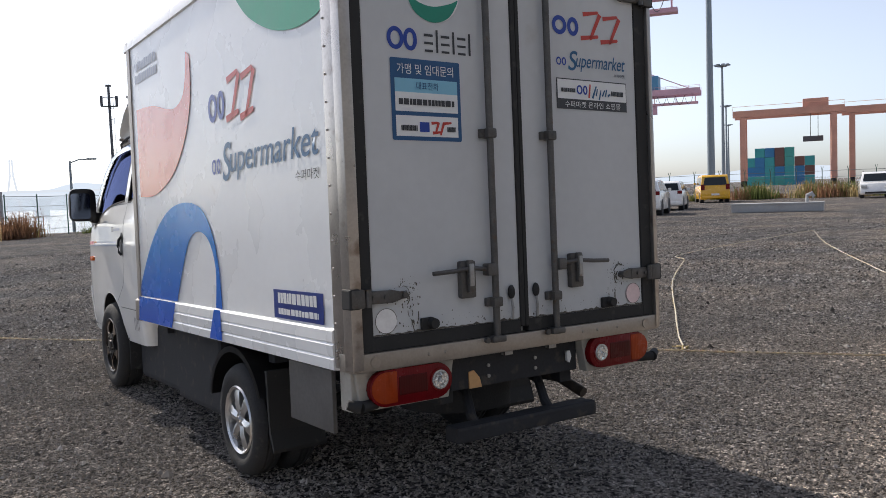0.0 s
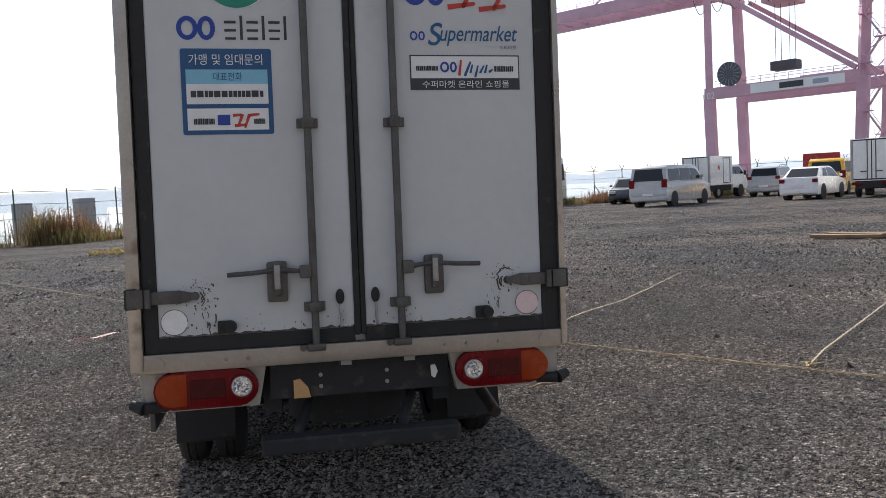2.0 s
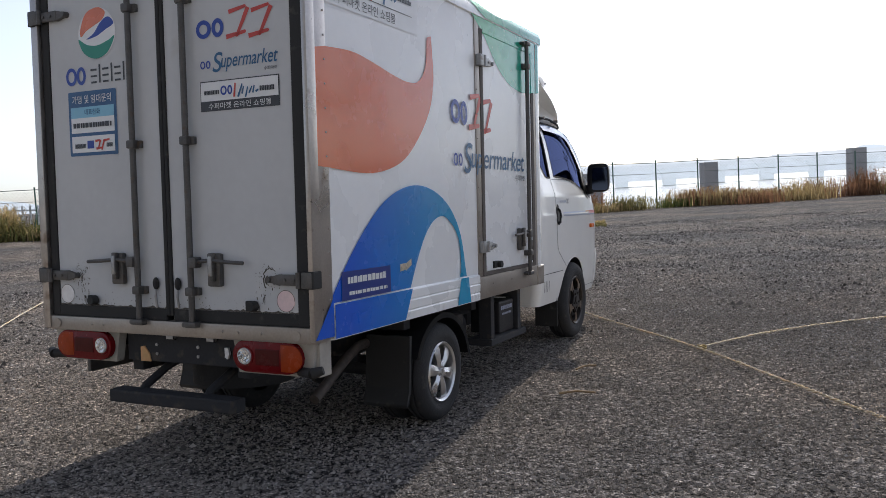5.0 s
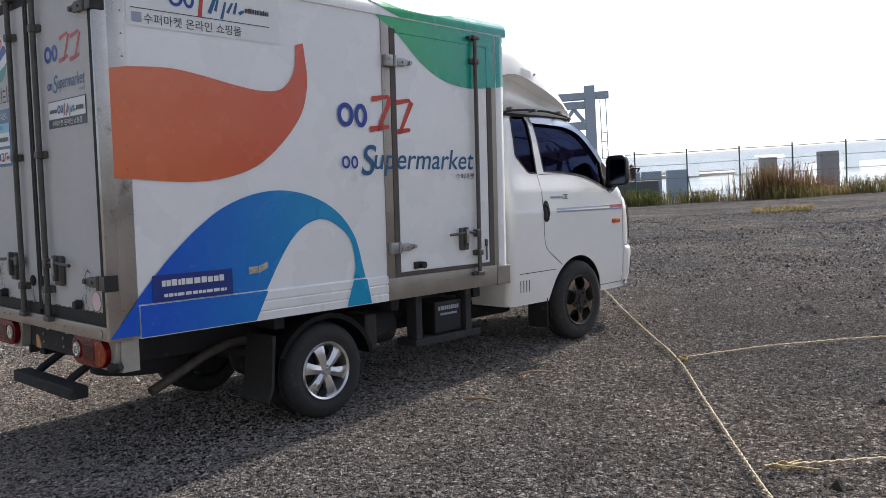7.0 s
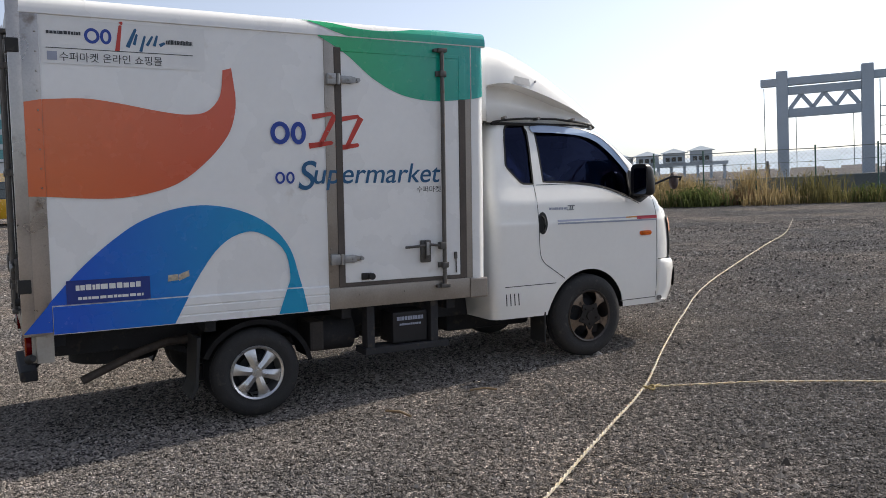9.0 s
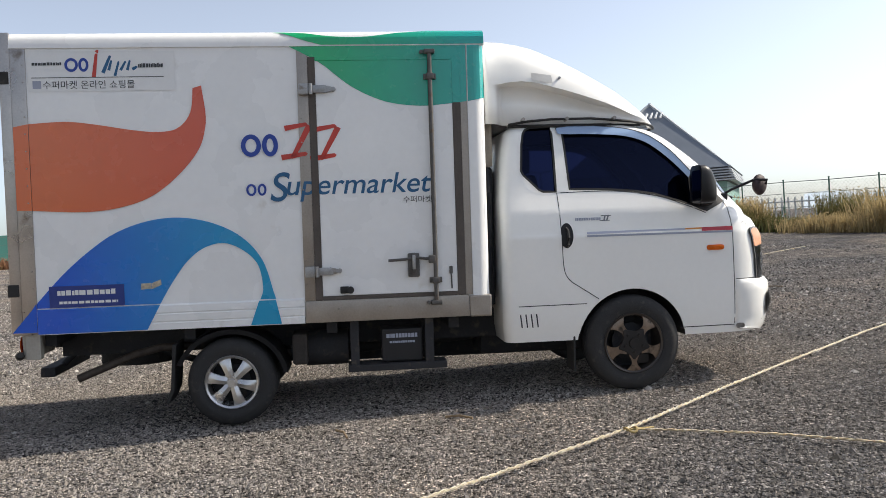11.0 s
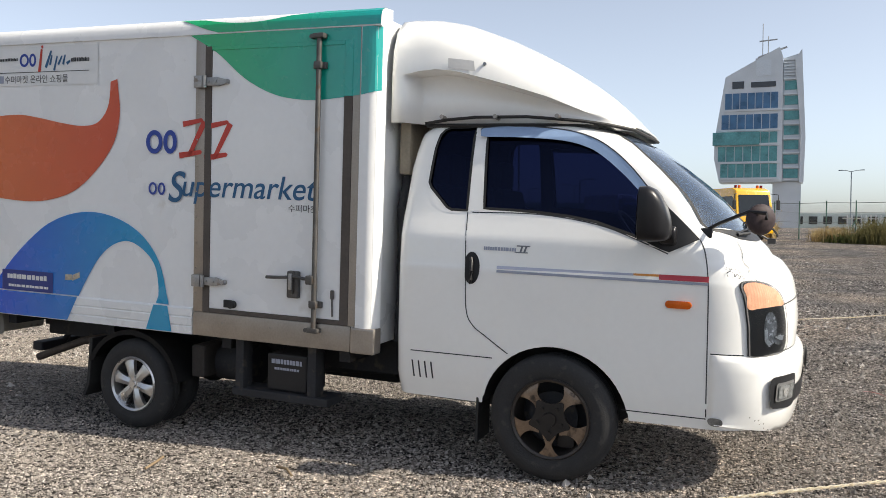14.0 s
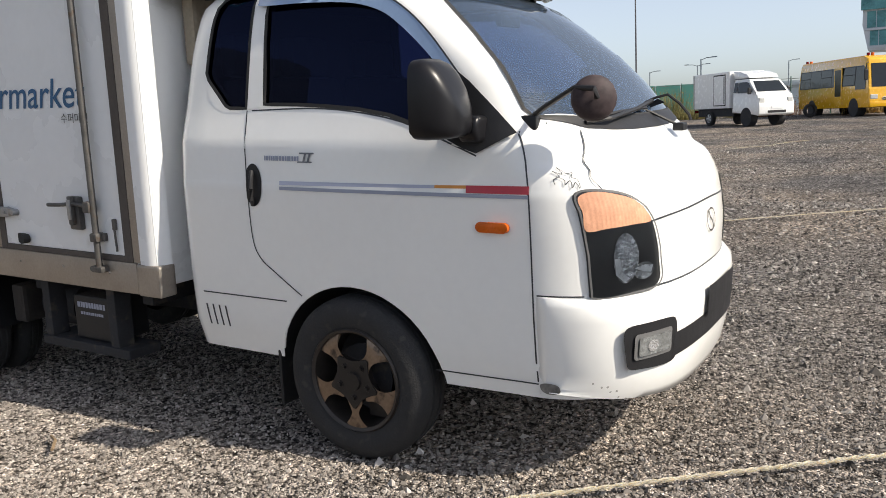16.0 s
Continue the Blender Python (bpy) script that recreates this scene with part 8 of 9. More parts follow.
def signal_pole(m, H, label):
    c = thing("utility_pole", m, label, "pole")
    bm = B(); cyl(bm, (0, 0, -9), (0, 0, H), .026 * H ** .7 + .04, 8, .018 * H ** .7 + .04); part("pole", bm, DARK_STEEL, c)
    k = H / 9.6
    def q(bm, *v, bev=0.0):
        box(bm, *(c * k for c in v[:4]), H + v[4] * k, H + v[5] * k, bev * k)
    bm = B(); q(bm, -.6, .6, -.4, .4, -1.62, -1.57); part("platform", bm, DARK_STEEL, c)
    bm = B(); tube(bm, [(x * k, y * k, H - k) for x, y in ((-.6, -.4), (.6, -.4), (.6, .4), (-.6, .4), (-.6, -.4))], .025 * k, 4); part("guard_rail", bm, DARK_STEEL, c)
    for x in (-.53, .52):
        bm = B(); q(bm, x - .1, x + .1, -.14, .14, -1.55, -.82, bev=.03); part("signal_lamp", bm, DARK_STEEL, c)
    bm = B(); q(bm, -.2, .2, -.1, .1, -.16, 0, bev=.03); part("cap", bm, DARK_STEEL, c)
    bm = B()
    tube(bm, [(.55, 0, 0), (.55, 0, H - 2.4)], .03, 4)
    for k in range(int(H / 1.6)):
        tube(bm, [(.12, 0, 1 + 1.6 * k), (.55, 0, 1 + 1.6 * k)], .03, 4)
    part("ladder", bm, DARK_STEEL, c)


# quay cranes to the north-east, their girders across the view
ORIGIN = Vector((-.3, -3.2, 0))
def crane_at(az, dist, turn, eye=None):
    p = Vector((*(eye or ORIGIN[:2]), 0)) + at_az(az, dist)
    return Matrix.Translation(p) @ Matrix.Rotation(radians(turn), 4, "Z")
quay_crane("quay_crane", crane_at(30.0, 160, -55), "pink steel quay crane with cable drum and stairs", "102")
quay_crane("quay_crane", Matrix.Translation((220.2, 241.0, 0)) @ Matrix.Rotation(radians(-55), 4, "Z"), "pink steel quay crane further along the quay")
yard_crane("yard_crane", crane_at(54.75, 232, -58, (-2.3, -2.7)) @ Matrix.Diagonal((1.2, 1, .94, 1)), "rust-red gantry crane over container stacks")
yard_crane("yard_crane", crane_at(61.1, 240, -60, (-2.3, -2.7)) @ Matrix.Diagonal((1.2, 1, .94, 1)), "rust-red gantry crane at the yard's end")
BOX_COL = [surf("box_teal", (.04, .38, .42), .5, vary=.1), surf("box_blue", (.03, .22, .48), .5, vary=.1), surf("box_brown", (.16, .09, .08), .5, vary=.1), surf("box_green", (.06, .40, .38), .5, vary=.1)]
rng = random.Random(4)
for col in range(7):
    for lev in range(3 if col in (0, 6, 5) else 4):
        p = crane_at(55.2 + col * .58, 252, -58, (-2.3, -2.7))
        if lev == 3 and col > 4:
            continue
        container(p @ Matrix.Translation((0, 0, lev * 2.6)), BOX_COL[rng.choice((0, 0, 1, 1, 3, 3, 2))], "steel freight container in a stack")
p = crane_at(36.4, 70, -36)
container(p, surf("box_red", (.42, .03, .03), .5, vary=.1), "red freight container behind the parked cars")
light_mast(crane_at(52.8, 95, 0, (-2.3, -2.7)), "tall grey light mast at the port's edge", 38, .42)
for az, d, h in ((53.55, 226, 31), (53.75, 335, 30), (53.87, 430, 29)):
    light_mast(crane_at(az, d, 0, (-2.3, -2.7)), "tall light mast with floodlight ring", h, .5)
signal_pole(crane_at(12.1, 130, -12, (.71, -3.39)) @ Matrix.Scale(1.0, 4), 18.8, "dark signal pole with ladder behind the coach")
c = thing("utility_pole", crane_at(-107.5, 95, 0, (4.0, 5.5)), "tall thin pole beyond the yard", "pole")
bm = B(); cyl(bm, (0, 0, 0), (0, 0, 17), .12, 8, .06); part("pole", bm, DARK_STEEL, c)
bm = B(); cyl(bm, (0, 0, 0), (0, 0, .5), .3, 8, .25); part("footing", bm, DARK_STEEL, c)
for az, d, h, n in ((-97.7, 75, 5.6, 1), (-99.2, 95, 6.0, 2), (-103.0, 110, 6.2, 1), (-94.5, 120, 7, 1)):
    street_light(crane_at(az, d, -az), h, n)
for az, d, h, n in ((-79.52, 100, 8.2, 1), (-77.77, 100, 7.5, 2), (-85.73, 110, 7.9, 2)):
    street_light(crane_at(az, d, -az, (5.5, 4.15)), h, n)


street_light(Matrix.Translation((7.35, 47.2, 0)), 3.95, 1)


def concrete_block():
    c = thing("concrete_block", facing(30.55, 18.8, 62 + 90) @ Matrix.Diagonal((.6, .55, .8, 1)), "long pale concrete block on the gravel", "block")
    bm = B(); box(bm, -.6, .6, -3.4, 3.4, 0, .42, .03); part("slab", bm, CONCRETE, c)
    bm = B(); box(bm, -.64, .64, -3.44, 3.44, .42, .5, .02); part("cap", bm, CONCRETE, c)
    bm = B(); tube(bm, [(0, 2.2, .5), (0, 2.2, .85), (0, 2.55, .95), (0, 2.7, .75)], .13, 10); part("vent_pipe", bm, CONCRETE, c, smooth=True)


concrete_block()


def linkspan_gate():
    g = thing("ferry_gate", crane_at(-38.7, 118, 0, (5.85, -.2)) @ Matrix.Rotation(radians(38), 4, "Z"), "grey concrete gate frame with trussed crossbeam at the ferry pier", "gate")
    W, H = 9.9, 13.8
    # grey lifted towards blue: haze over the pier put into the concrete colour
    conc = surf("gate_hazy_grey", (.36, .41, .47), .8, vary=.08, scale=.4, fine=5)
    for x in (0, W):
        bm = B(); box(bm, x - .7, x + .7, -.8, .8, -6, H, .15); part("pillar", bm, conc, g)
    bm = B(); box(bm, -2.6, W + 2.6, -.6, .6, H - 1.9, H - .9, .1); part("cap_beam", bm, conc, g)
    for z0, z1 in ((H - 3.1, H - 2.1), (H - 6.0, H - 4.9)):
        bm = B(); box(bm, .7, W - .7, -.5, .5, z0, z1, .06); part("cross_beam", bm, conc, g)
    n = 6
    for k in range(n):
        x0, x1 = .9 + (W - 1.8) * k / n, .9 + (W - 1.8) * (k + 1) / n
        bm = B(); beam(bm, (x0, 0, H - 4.9 if k % 2 == 0 else H - 3.1), (x1, 0, H - 3.1 if k % 2 == 0 else H - 4.9), .55, .5); part("truss_bar", bm, conc, g)
    for x in (-2.2, 1.6, W - 1.6):
        bm = B(); tube(bm, [(x, 0, H - 2 if x < 0 else H - 6), (x, 0, 1.2)], .05, 5); part("rope", bm, MAST, g)
    bm = B()
    for x in (W + 1.4, W + 2.2):
        tube(bm, [(x, 0, -2), (x, 0, H - 2)], .06, 4)
    for k in range(8):
        tube(bm, [(W + 1.4, 0, 1.2 * k), (W + 2.2, 0, 1.2 * k)], .05, 4)
    part("ladder", bm, MAST, g)
    bm = B(); box(bm, -6, W + 8, -6, -2, -6, .2, .2); part("pier", bm, surf("pier_dark", (.10, .11, .11), .8, vary=.2), g)
    for x in (-1.9, W + 1.9):
        bm = B(); cyl(bm, (x, -2.2, 0), (x, -2.2, 2.3), .35, 10, .15); part("bollard_lamp", bm, DARK_STEEL, g)
    for x in (14, 17, 20.5):
        bm = B(); box(bm, x, x + 2.6, 2, 4, -3, 1.4, .05); part("pier_cabin", bm, conc, g)


def pier_halls():
    g = thing("pier_building", crane_at(-46.2, 330, 0, (5.85, -.2)) @ Matrix.Rotation(radians(44), 4, "Z"), "row of pale pavilions with low roofs on the ferry pier", "building")
    wall = surf("pavilion_wall", (.36, .42, .48), .8, vary=.06)
    roof = surf("pavilion_roof", (.30, .36, .42), .8, vary=.06)
    bm = B(); box(bm, -22, 24, -3, 3, 3.9, 5.2); part("deck", bm, wall, g)
    for k in range(10):
        bm = B(); box(bm, -21 + 4.8 * k, -20 + 4.8 * k, -2.5, 2.5, -6, 3.9); part("pillar", bm, wall, g)
    for k in range(4):
        x = -15 + k * 9.8
        bm = B(); box(bm, x - 4, x + 4, -4, 4, 5.2, 8.0 + k * .5); part("wall", bm, wall, g)
        bm = B()
        r = [bm.verts.new(v) for v in ((x - 5, -5, 8 + k * .5), (x + 5, -5, 8 + k * .5), (x + 5, 5, 8 + k * .5), (x - 5, 5, 8 + k * .5))]
        t = bm.verts.new((x, 0, 9.8 + k * .5))
        bm.faces.new(r[::-1])
        for i in range(4):
            bm.faces.new((r[i], r[(i + 1) % 4], t))
        part("roof", bm, roof, g)
        for j in range(3):
            bm = B(); box(bm, x - 3 + 2.2 * j, x - 1.5 + 2.2 * j, -4.05, -3.95, 5.8, 7.4); part("window", bm, DARK_PANE, g)


def viaduct():
    v = thing("sea_bridge", at_sea := Matrix.Translation(at_az(-20, 720)) @ Matrix.Rotation(radians(20), 4, "Z"), "long pale concrete bridge across the water in haze", "bridge")
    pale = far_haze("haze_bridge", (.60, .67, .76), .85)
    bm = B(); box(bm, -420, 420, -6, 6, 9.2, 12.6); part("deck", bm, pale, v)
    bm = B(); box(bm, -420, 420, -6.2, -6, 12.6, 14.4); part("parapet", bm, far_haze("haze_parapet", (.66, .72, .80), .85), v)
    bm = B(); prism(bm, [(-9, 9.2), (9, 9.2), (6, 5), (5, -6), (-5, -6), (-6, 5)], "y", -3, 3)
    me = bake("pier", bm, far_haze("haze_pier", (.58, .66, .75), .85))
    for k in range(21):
        o = new("pier", me); o.parent = v; o.location = (-400 + 40 * k, 0, 0)


def cable_bridge():
    v = thing("cable_bridge", Matrix.Translation(at_az(6, 3300)) @ Matrix.Rotation(radians(-6), 4, "Z"), "faint cable-stayed bridge towers in distant haze", "bridge")
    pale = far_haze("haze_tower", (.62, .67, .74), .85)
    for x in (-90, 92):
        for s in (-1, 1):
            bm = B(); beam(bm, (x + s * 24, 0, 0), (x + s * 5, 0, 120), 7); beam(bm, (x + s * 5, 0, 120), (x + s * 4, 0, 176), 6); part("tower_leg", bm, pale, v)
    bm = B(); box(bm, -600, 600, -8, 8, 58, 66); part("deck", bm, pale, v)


def hills():
    bm = B()
    lo, hi = [], []
    for k in range(161):
        az = -60 + k * .75
        h = 55 + 45 * noise.noise((az * .11, 2.0, 0)) + 25 * noise.noise((az * .4, 5.0, 0)) + (30 if 0 < az < 16 else 0)
        lo.append(bm.verts.new(at_az(az, 4000, -10))); hi.append(bm.verts.new(at_az(az, 4000, max(18, h))))
    skin(bm, [lo, hi], closed=False)
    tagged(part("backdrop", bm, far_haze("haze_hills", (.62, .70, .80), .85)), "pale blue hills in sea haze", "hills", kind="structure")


def storage_shed():
    s = thing("storage_shed", Matrix.Translation(Vector((5.97, 3.21, 0)) + at_az(-70.34, 149)) @ Matrix.Rotation(radians(70.34 - 9), 4, "Z"), "grey steel storage shed with a tall hipped roof", "shed")
    sheet = surf("shed_sheet", (.19, .215, .25), .5, .35, vary=.06, scale=.3, fine=5)
    rib = surf("shed_rib", (.36, .39, .42), .6, .0, vary=.08, scale=.3, fine=5)
    base = surf("shed_base", (.17, .30, .26), .7, vary=.1, scale=.4)
    a, D, He, Ht = 14.5, 44.0, 9.0, 22.6                  # half width, depth, eave and ridge
    bm = B(); box(bm, -a + .6, a - .6, .6, D - .6, 0, 6.6); part("base_wall", bm, base, s, "greenish base wall")
    bm = B(); box(bm, -a + .2, a - .2, .2, D - .2, 6.6, He - .1); part("louvre_backing", bm, DARK_STEEL, s)
    for k in range(5):
        bm = B(); w = .9 - k * .18; z = 6.5 + k * .46
        box(bm, -a - w, a + w, -w, D + w, z + .22, z + .42)
        part("louvre", bm, rib, s)
    bm = B()
    r = [bm.verts.new(v) for v in ((-a - .3, -.3, He), (a + .3, -.3, He), (a + .3, D + .3, He), (-a - .3, D + .3, He))]
    t0, t1 = bm.verts.new((0, a, Ht)), bm.verts.new((0, D - a, Ht))
    for f in (r[::-1], (r[0], r[1], t0), (r[1], r[2], t1, t0), (r[2], r[3], t1), (r[3], r[0], t0, t1)):
        bm.faces.new(f)
    part("roof", bm, sheet, s, "grey sheet hipped roof")
    for (x, y), t in (((-a, 0), a), ((a, 0), a), ((a, D), D - a), ((-a, D), D - a)):
        bm = B(); beam(bm, (x, y, He + .05), (0, t, Ht + .1), .40); part("hip_cap", bm, rib, s)
    bm = B(); beam(bm, (0, a, Ht + .1), (0, D - a, Ht + .1), .5); part("ridge_cap", bm, rib, s)
    for k in range(6):                                     # roof lights below the ridge
        x = -2.3 + .92 * k
        bm = B(); beam(bm, (x, a - 3.6, Ht - 3.0), (x + .25, a - 2.2, Ht - 1.85), .28, .28); part("roof_light", bm, WHITE_FILM, s)


def sail_tower():
    t = thing("control_tower", crane_at(-90.5, 270, 0, (4.47, 5.28)) @ Matrix.Rotation(radians(90.5), 4, "Z"), "sail-shaped port tower with green glass and pale fins", "tower")
    pale = surf("tower_pale", (.52, .56, .60), .6, vary=.08, scale=.2, fine=3)
    glassm = surf("tower_glass", (.09, .27, .29), .3, vary=.3, scale=.3, fine=2, spec=.35)
    blue = surf("tower_blue", (.06, .15, .28), .3, vary=.3, scale=.3, spec=.3)
    # outline from the yard: narrow foot, wide belly, top raked up to one side
    prof = [(-16.4, 14.8), (-18.0, 22), (-17.9, 28), (-15.0, 46.9), (.3, 55.2), (1.3, 52), (1.6, 14.8)]
    bm = B(); prism(bm, prof, "y", 0, 14); part("body", bm, pale, t)
    side = [(1.7, 15.2), (1.4, 52), (5.6, 53.2), (7.0, 15.2)]
    bm = B(); prism(bm, side, "y", 2, 12); part("side_wing", bm, pale, t)
    bm = B(); prism(bm, [(6.4, 14.6), (7.6, 14.6), (7.9, 28), (6.5, 54.4), (4.6, 51.4), (6.5, 30)], "y", 1, 13); part("fin", bm, pale, t)
    def xl(z):
        return np.interp(z, [14.8, 22, 28, 46.9], [-15.8, -17.4, -17.2, -14.4])
    for z0, z1, mat, rec in ((16.2, 20.3, glassm, 0), (21.1, 25.6, glassm, 0), (26.6, 29.9, glassm, 0), (30.9, 35.3, blue, 0), (37.0, 41.8, blue, 0)):
        n = 7
        x0, x1 = xl((z0 + z1) / 2) + .4, .2
        for k in range(n):
            a, b = x0 + (x1 - x0) * k / n + .12, x0 + (x1 - x0) * (k + 1) / n - .12
            bm = B(); box(bm, a, b, -.12, -.02, z0, z1); part("window", bm, mat, t)
        bm = B(); box(bm, x0 - .2, x1 + .6, -.5, 0, z0 - .7, z0 - .2); part("ledge", bm, pale, t)
    bm = B(); box(bm, -18.4, -5, -1.4, 0, 26.0, 29.9, .1); part("balcony", bm, glassm, t)
    for z in (16, 20.3, 24.6, 29, 33.5, 38, 42.5):
        bm = B(); box(bm, 1.9, 6.0, 1.8, 1.95, z, z + 2.7); part("window", bm, glassm, t)
        bm = B(); box(bm, 1.5, 6.9, 1.2, 2.0, z + 3.0, z + 3.4); part("ledge", bm, pale, t)
    for z in np.arange(46.8, 52, .9):
        bm = B(); box(bm, 1.6, 5.6, 1.5, 1.95, z, z + .45); part("louvre", bm, pale, t)
    bm = B(); box(bm, -13, -9.6, -.15, 0, 43.2, 45.4); part("window", bm, DARK_PANE, t)
    bm = B(); box(bm, -7.6, -.6, -.15, 0, 43.4, 45.0); part("window", bm, DARK_PANE, t)
    bm = B(); box(bm, -6.2, -2.0, -.2, 0, 46.8, 51.4); part("opening", bm, surf("sky_opening", (.55, .6, .65), .4), t)
    bm = B(); tube(bm, [(-4.6, 7, 53), (-4.6, 7, 64)], .14, 5); tube(bm, [(-3, 7, 53), (-3, 7, 60)], .14, 5); beam(bm, (-5.6, 7, 58.6), (-.4, 7, 58.9), .35); beam(bm, (-6, 7, 53.6), (2.4, 7, 56.4), .5); tube(bm, [(-6.6, 7, 52.9), (-3, 7, 53.4)], .5, 6); part("antenna", bm, STEEL, t)
    bm = B(); box(bm, -1, 7, 3, 11, 0, 15); part("stem", bm, pale, t)
    bm = B(); box(bm, -30, 40, 16, 30, 0, 5.6); part("podium", bm, surf("podium_green", (.44, .50, .49), .7, vary=.08, scale=.2), t)
    for k in range(16):
        bm = B(); box(bm, -28 + 4.2 * k, -25.5 + 4.2 * k, 15.85, 15.98, 2.2, 4.6); part("window", bm, DARK_PANE, t)


def port_sheds():
    """Low pale buildings seen over the fence behind the yellow bus."""
    wall = surf("low_hall", (.48, .54, .56), .7, vary=.08, scale=.2)
    green = surf("green_hoarding", (.08, .26, .21), .6, vary=.1, scale=.4)
    for az, d, w, h, m in ((-98, 170, 40, 5.0, wall), (-104, 190, 30, 5.4, wall), (-92, 150, 18, 4.2, wall)):
        s = thing("low_building", crane_at(az, d, -az + 180), "low pale port building behind the fence", "building", "port buildings")
        bm = B(); box(bm, -w / 2, w / 2, -5, 5, 0, h); part("wall", bm, m, s)
        bm = B(); box(bm, -w / 2 - .5, w / 2 + .5, -5.5, 5.5, h, h + .4); part("roof", bm, wall, s)
        for k in range(int(w / 5)):
            bm = B(); box(bm, -w / 2 + 1.5 + 5 * k, -w / 2 + 3.6 + 5 * k, 5.0, 5.1, 1.6, 3.4); part("window", bm, DARK_PANE, s)
    hb = thing("hoarding", crane_at(-103.5, 66, 103.5 + 180), "green site hoarding of upright sheets", "hoarding", kind="structure")
    for k in range(12):
        bm = B(); box(bm, -12 + 2.0 * k, -10.05 + 2.0 * k, -.04, .04, .05, 3.2, .01); part("panel", bm, green, hb)


def shade_sail():
    """A pale ribbed sail roof on posts far beyond the fence."""
    c = thing("sail_roof", crane_at(-80.55, 200, 80.55, (5.5, 4.15)), "pale netted sail-shaped roof on posts beyond the fence", "roof")
    # netting colour lightened to carry the haze in front of it
    m = surf("sail_sheet_hazed", (.72, .74, .76), .7, vary=.1, scale=.3)
    line = curve2([(-4.3, 10.1), (-1.6, 12.6), (1.0, 15.3), (3.6, 17.3)], 5, False)
    back = curve2([(3.6, 17.3), (2.2, 12.5), (.6, 8.5), (-.4, 5.6)], 5, False)
    for k in range(46):                                    # ribs of the netting, close together
        f = k / 45
        p, u = [(np.interp(g * 15, range(16), [c[0] for c in e]), np.interp(g * 15, range(16), [c[1] for c in e])) for e, g in ((line, f), (back, 1 - f))]
        bm = B(); beam(bm, (p[0], 0, p[1]), (u[0], 0, u[1]), .07); part("batten", bm, m, c)
    for pts in (line, back):
        bm = B(); tube(bm, [(u, 0, v) for u, v in pts], .16, 5); part("edge_tube", bm, m, c)
    bm = B(); tube(bm, [(-4.3, 0, 10.1), (.2, 0, 9.9)], .12, 5); part("edge_tube", bm, m, c)
    for x, z in ((-4.2, 10.1), (-1.8, 10.0), (.2, 9.9)):
        bm = B(); beam(bm, (x, 0, 0), (x, 0, z), .26); part("post", bm, m, c)


def wind_turbine():
    c = thing("wind_turbine", crane_at(-82.58, 1400, 82.58, (5.5, 4.15)), "white wind turbine far off in haze", "wind turbine")
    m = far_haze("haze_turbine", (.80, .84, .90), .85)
    bm = B(); cyl(bm, (0, 0, -5), (0, 0, 112), 2.2, 10, 1.3); part("tower", bm, m, c)
    bm = B(); box(bm, -2, 2, -5, 3, 111, 115, .5); part("nacelle", bm, m, c)
    for a in (2, 112, 208):
        q = Vector((math.sin(radians(a)), 0, math.cos(radians(a))))
        bm = B(); beam(bm, Vector((0, -5, 113)), Vector((0, -5, 113)) + q * 34, 1.6, .6); part("blade", bm, m, c)


def white_railing():
    c = thing("white_railing", Matrix.Identity(4), "white paling railing behind the green fence", "railing", kind="structure")
    m = surf("railing_white", (.62, .64, .64), .6, vary=.1)
    line = [Vector((x, y, rise(x))) for x, y in ((-21, 25.2), (-30, 20.2), (-36, 16.8), (-41, 12.2), (-46, 8))]
    bm = B()
    for a, b in zip(line, line[1:]):
        n = int((b - a).length / .32)
        for k in range(n):
            p = a.lerp(b, k / n)
            beam(bm, p, p + Vector((0, 0, 1.35)), .06)
    tagged(part("palings", bm, m, c), kind="stuff")
    for z in (.35, 1.15):
        bm = B(); tube(bm, [p + Vector((0, 0, z)) for p in line], .035, 5); part("rail", bm, m, c)
    for a, b in zip(line, line[1:]):
        n = int((b - a).length / 2.6)
        for k in range(n):
            p = a.lerp(b, k / n)
            bm = B(); box(bm, p.x - .08, p.x + .08, p.y - .08, p.y + .08, 0, 1.5, .01); part("post", bm, m, c)


def pier_blocks():
    for x, y, w, h in ((-8.5, 37.5, .8, 1.75), (-11.0, 37.0, .7, 1.65), (-3.6, 42.0, .75, 2.0), (3.3, 46.5, .8, 2.35)):
        c = thing("cabinet", pose(x, y, 0, 0, 0, 35), "grey metal cabinet behind the fence", "cabinet", "shore cabinets")
        bm = B(); box(bm, -w / 2, w / 2, -.3, .3, -.6, h, .02); part("body", bm, CONCRETE, c)
        bm = B(); box(bm, -w / 2 + .05, w / 2 - .05, -.315, -.30, .15, h - .08, .01); part("door", bm, CONCRETE, c)


shade_sail()
wind_turbine()
white_railing()
pier_blocks()
linkspan_gate()
pier_halls()
viaduct()
cable_bridge()
hills()
storage_shed()
sail_tower()
port_sheds()

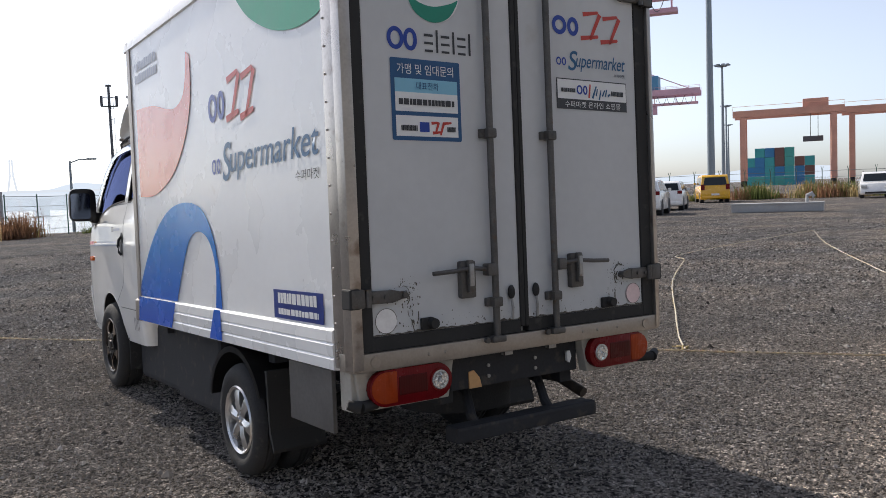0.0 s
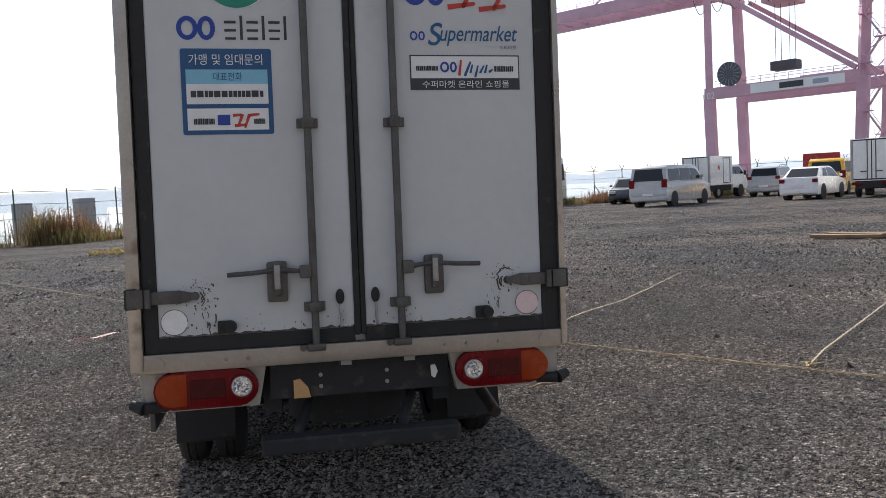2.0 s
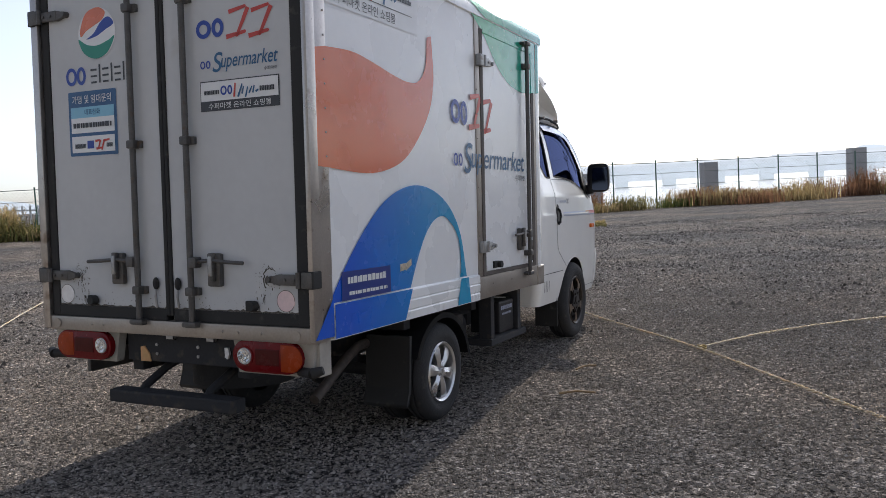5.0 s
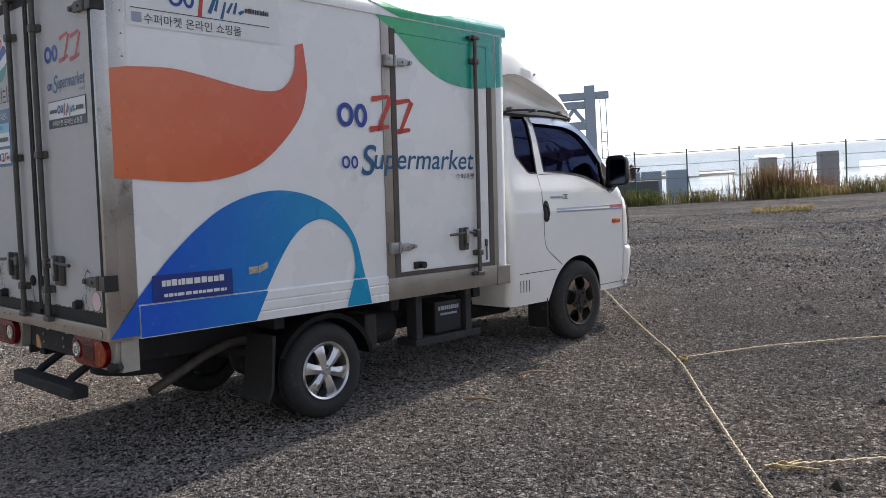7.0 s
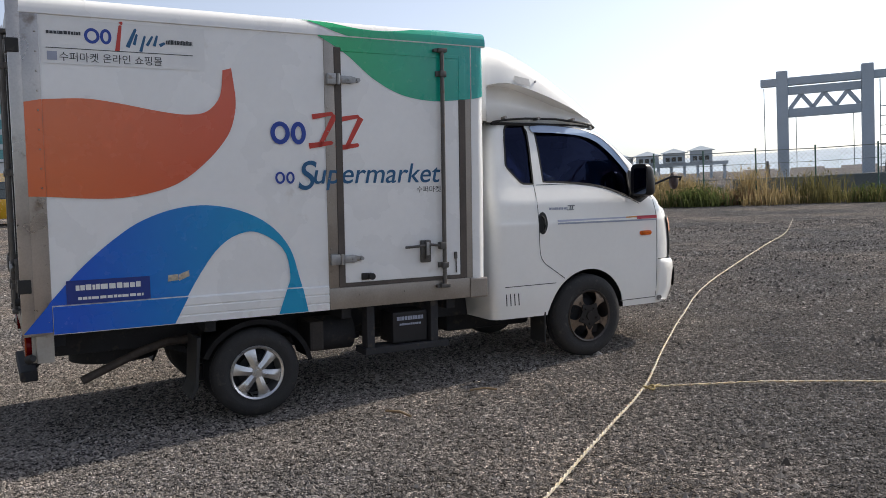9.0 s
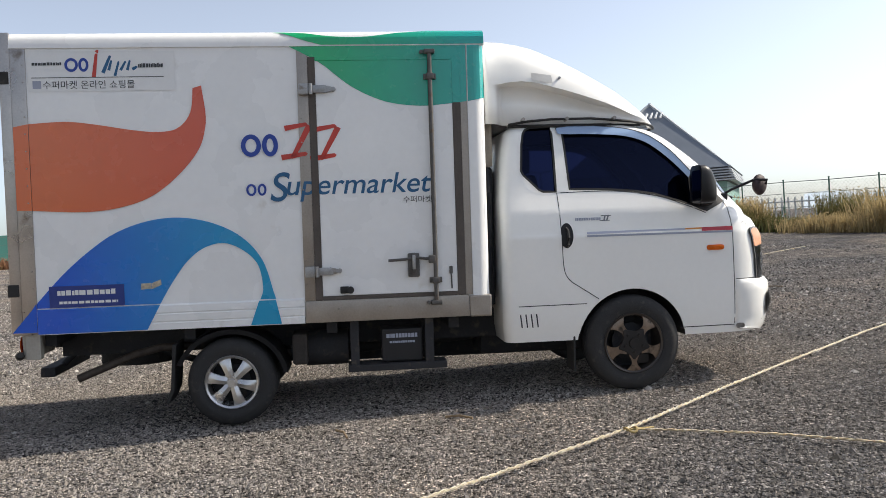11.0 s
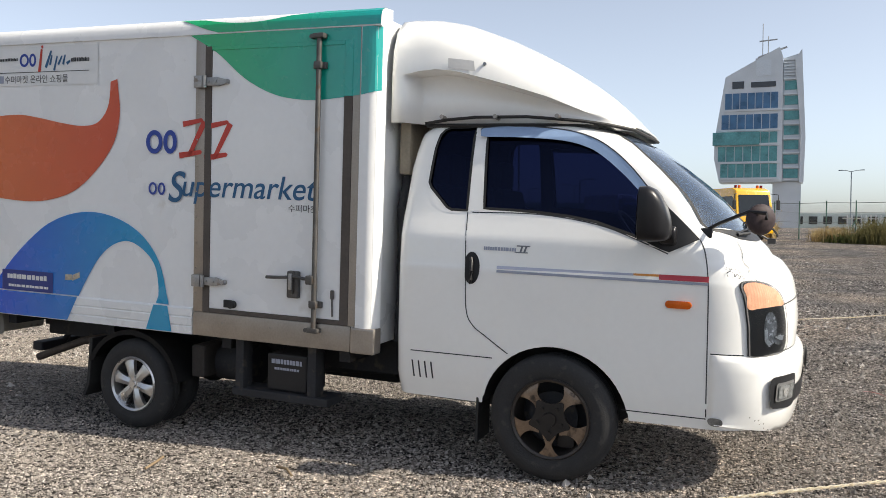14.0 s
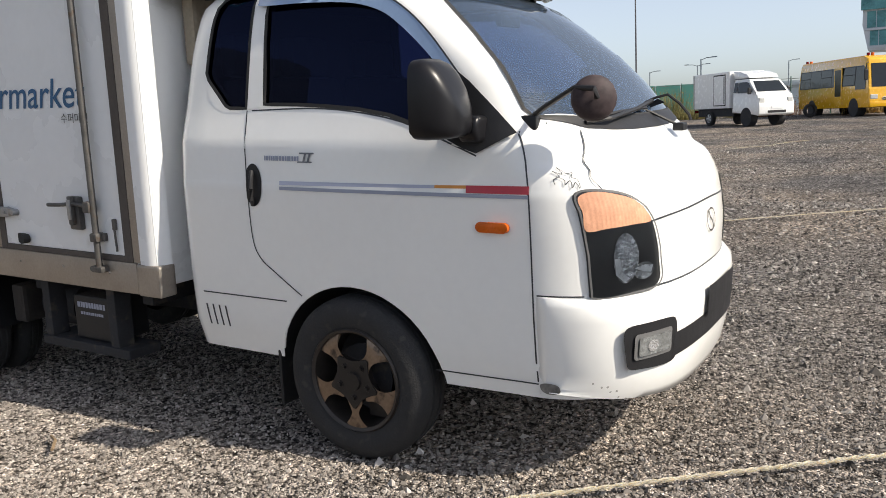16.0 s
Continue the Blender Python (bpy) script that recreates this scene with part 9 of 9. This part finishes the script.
# ---- ropes and small things on the gravel ----
def rope(name, pts, r, mat, label):
    """A laid rope: two strands twisted round one another, lying on the stones."""
    fine = []
    rng = random.Random(len(name) + int(abs(pts[0][0]) * 100))
    bent = curve2(pts, 8, False)
    for a, b in zip(bent, bent[1:]):
        k = max(1, round(math.dist(a, b) / .03 * (1 if a[1] < 7 and a[0] < 6 else .2)))
        for i in range(k):
            t = i / k
            fine.append(Vector((a[0] + (b[0] - a[0]) * t + rng.uniform(-.001, .001), a[1] + (b[1] - a[1]) * t + rng.uniform(-.001, .001), .028 + rise(a[0] + (b[0] - a[0]) * t) + .004 * noise.noise((a[0] * 3 + t, a[1] * 3, 0)))))
    fine.append(Vector((*pts[-1], .02 + rise(pts[-1][0]))))
    c = thing(name, Matrix.Identity(4), label, "rope", "ropes on the gravel")
    for s in range(2):
        bm = B()
        line = []
        for i, p in enumerate(fine):
            d = (fine[min(i + 1, len(fine) - 1)] - fine[max(i - 1, 0)]).normalized()
            u = d.cross(Vector((0, 0, 1))).normalized()
            a = i * 1.6 + math.pi * s
            line.append(p + (u * math.cos(a) + Vector((0, 0, 1)) * math.sin(a)) * r * .55)
        tube(bm, line, r * .62, 5)
        part("strand", bm, mat, c, smooth=True)
    return c


STRAW_ROPE = "pale straw-coloured rope stretched over the gravel"
fibre = ROPE.node_tree.nodes["Principled BSDF"]            # loose fibres let the low sun through
fibre.inputs["Subsurface Weight"].default_value = 0.7
fibre.inputs["Subsurface Radius"].default_value = (0.014, 0.011, 0.007)
fibre.inputs["Subsurface Scale"].default_value = 1.0
rope("marking_rope", [(5.2, -1.2), (4.1, .3), (3.26, 1.42), (2.94, 1.86), (2.43, 2.58), (1.84, 3.41), (1.12, 4.25), (.53, 4.95), (.0, 5.6), (-1.5, 7.55), (-4.3, 11.9), (-6.0, 14.6), (-9.2, 18.9)], .0088, ROPE, STRAW_ROPE)
rope("marking_rope", [(3.15, 1.68), (3.53, 2.05), (3.78, 2.27), (4.61, 2.98), (7.0, 5.0), (9.6, 6.9), (11.0, 7.9), (18.3, 9.7)], .0078, ROPE, STRAW_ROPE)
rope("marking_rope", [(1.84, 3.45), (2.2, 4.05), (2.75, 4.67), (3.54, 5.38), (5.2, 7.3)], .0068, ROPE, "thin straw rope tied to a longer rope")
rope("marking_rope", [(-5.9, 3.25), (-6.5, 3.92), (-7.25, 4.77), (-8.19, 5.86), (-8.85, 6.45), (-10.3, 8.25), (-12.2, 10.6), (-15.4, 14.4)], .0078, ROPE, STRAW_ROPE)
rope("marking_rope", [(-19.6, 1.0), (-20.1, 1.35), (-20.4, 1.75), (-21.0, 1.85), (-21.8, 2.12), (-22.3, 2.5)], .009, ROPE, "pale twine end lying loose on the gravel")
rope("marking_rope", [(9.4, 3.25), (14.0, 6.8), (18.3, 9.7)], .0078, ROPE, STRAW_ROPE)


def knot(x, y, turn):
    k = thing("rope_knot", pose(x, y, 0, 0, 0, turn), "yellow twine knot with loose ends", "knot", "knots")
    rng = random.Random(int(x * 50))
    bm = B()
    tube(bm, [(.035 * math.cos(a), .022 * math.sin(a), .03 + .01 * math.sin(2 * a)) for a in [i * .5 for i in range(14)]], .007, 6)
    part("loop", bm, YELLOW_TWINE, k, smooth=True)
    for s in range(3):
        bm = B()
        a = rng.uniform(-.5, .5) + s * .4
        tube(bm, [(0, 0, .03), (.06 * math.cos(a), .06 * math.sin(a), .03), (.16 * math.cos(a + .2), .16 * math.sin(a + .2), .015)], .0042, 5)
        part("loose_end", bm, YELLOW_TWINE, k, smooth=True)


knot(3.2, 1.72, 40)
knot(1.86, 3.44, 50)


def planks():
    for x, y, a, L in ((10.55, 10.85, 137, 1.25), (11.0, 10.95, 150, 1.3)):
        p = thing("plank", pose(x, y, .02, 0, 0, -a), "weathered timber plank lying on gravel", "plank", "planks")
        bm = B(); box(bm, -.12, .12, -L / 2, L / 2, -.005, .06, .006); part("board", bm, surf("timber", (.23, .155, .09), .8, vary=.3, scale=3, fine=40), p)


planks()
def red_scrap():
    """A crumpled strip of red tape."""
    bm, rows = B(), []
    for k in range(9):
        u = k / 8
        x, z = (u - .5) * .55, .026 + .010 * math.sin(u * 9)
        rows.append([bm.verts.new((x, .05 * math.sin(u * 4) + w, z + .008 * math.cos(u * 7 + w * 90))) for w in (-.011, 0, .011)])
    skin(bm, rows, closed=False)
    bmesh.ops.solidify(bm, geom=bm.faces[:], thickness=.001)
    o = part("red_scrap", bm, surf("faded_red", (.62, .33, .32), .6, vary=.25, scale=6), smooth=True)
    o.matrix_world = pose(-2.12, 5.69, 0, 0, 0, 35)
    tagged(o, "crumpled strip of faded pinkish tape on gravel", "litter")


red_scrap()
stick = surf("dry_stick", (.28, .2, .12), .9, vary=.3)
for x, y, a, L in ((1.35, 1.9, 20, .22), (1.2, 2.6, 60, .18), (-5.4, 8.1, 70, .3)):
    bm = B(); tube(bm, [(-L / 2, 0, .02), (0, .01, .028), (L / 2, -.01, .02)], .007, 6)
    o = part("twig", bm, stick)
    o.matrix_world = pose(x, y, .01, 0, 0, a)
    tagged(o, "short dry twig on the gravel", "twig", "twigs")
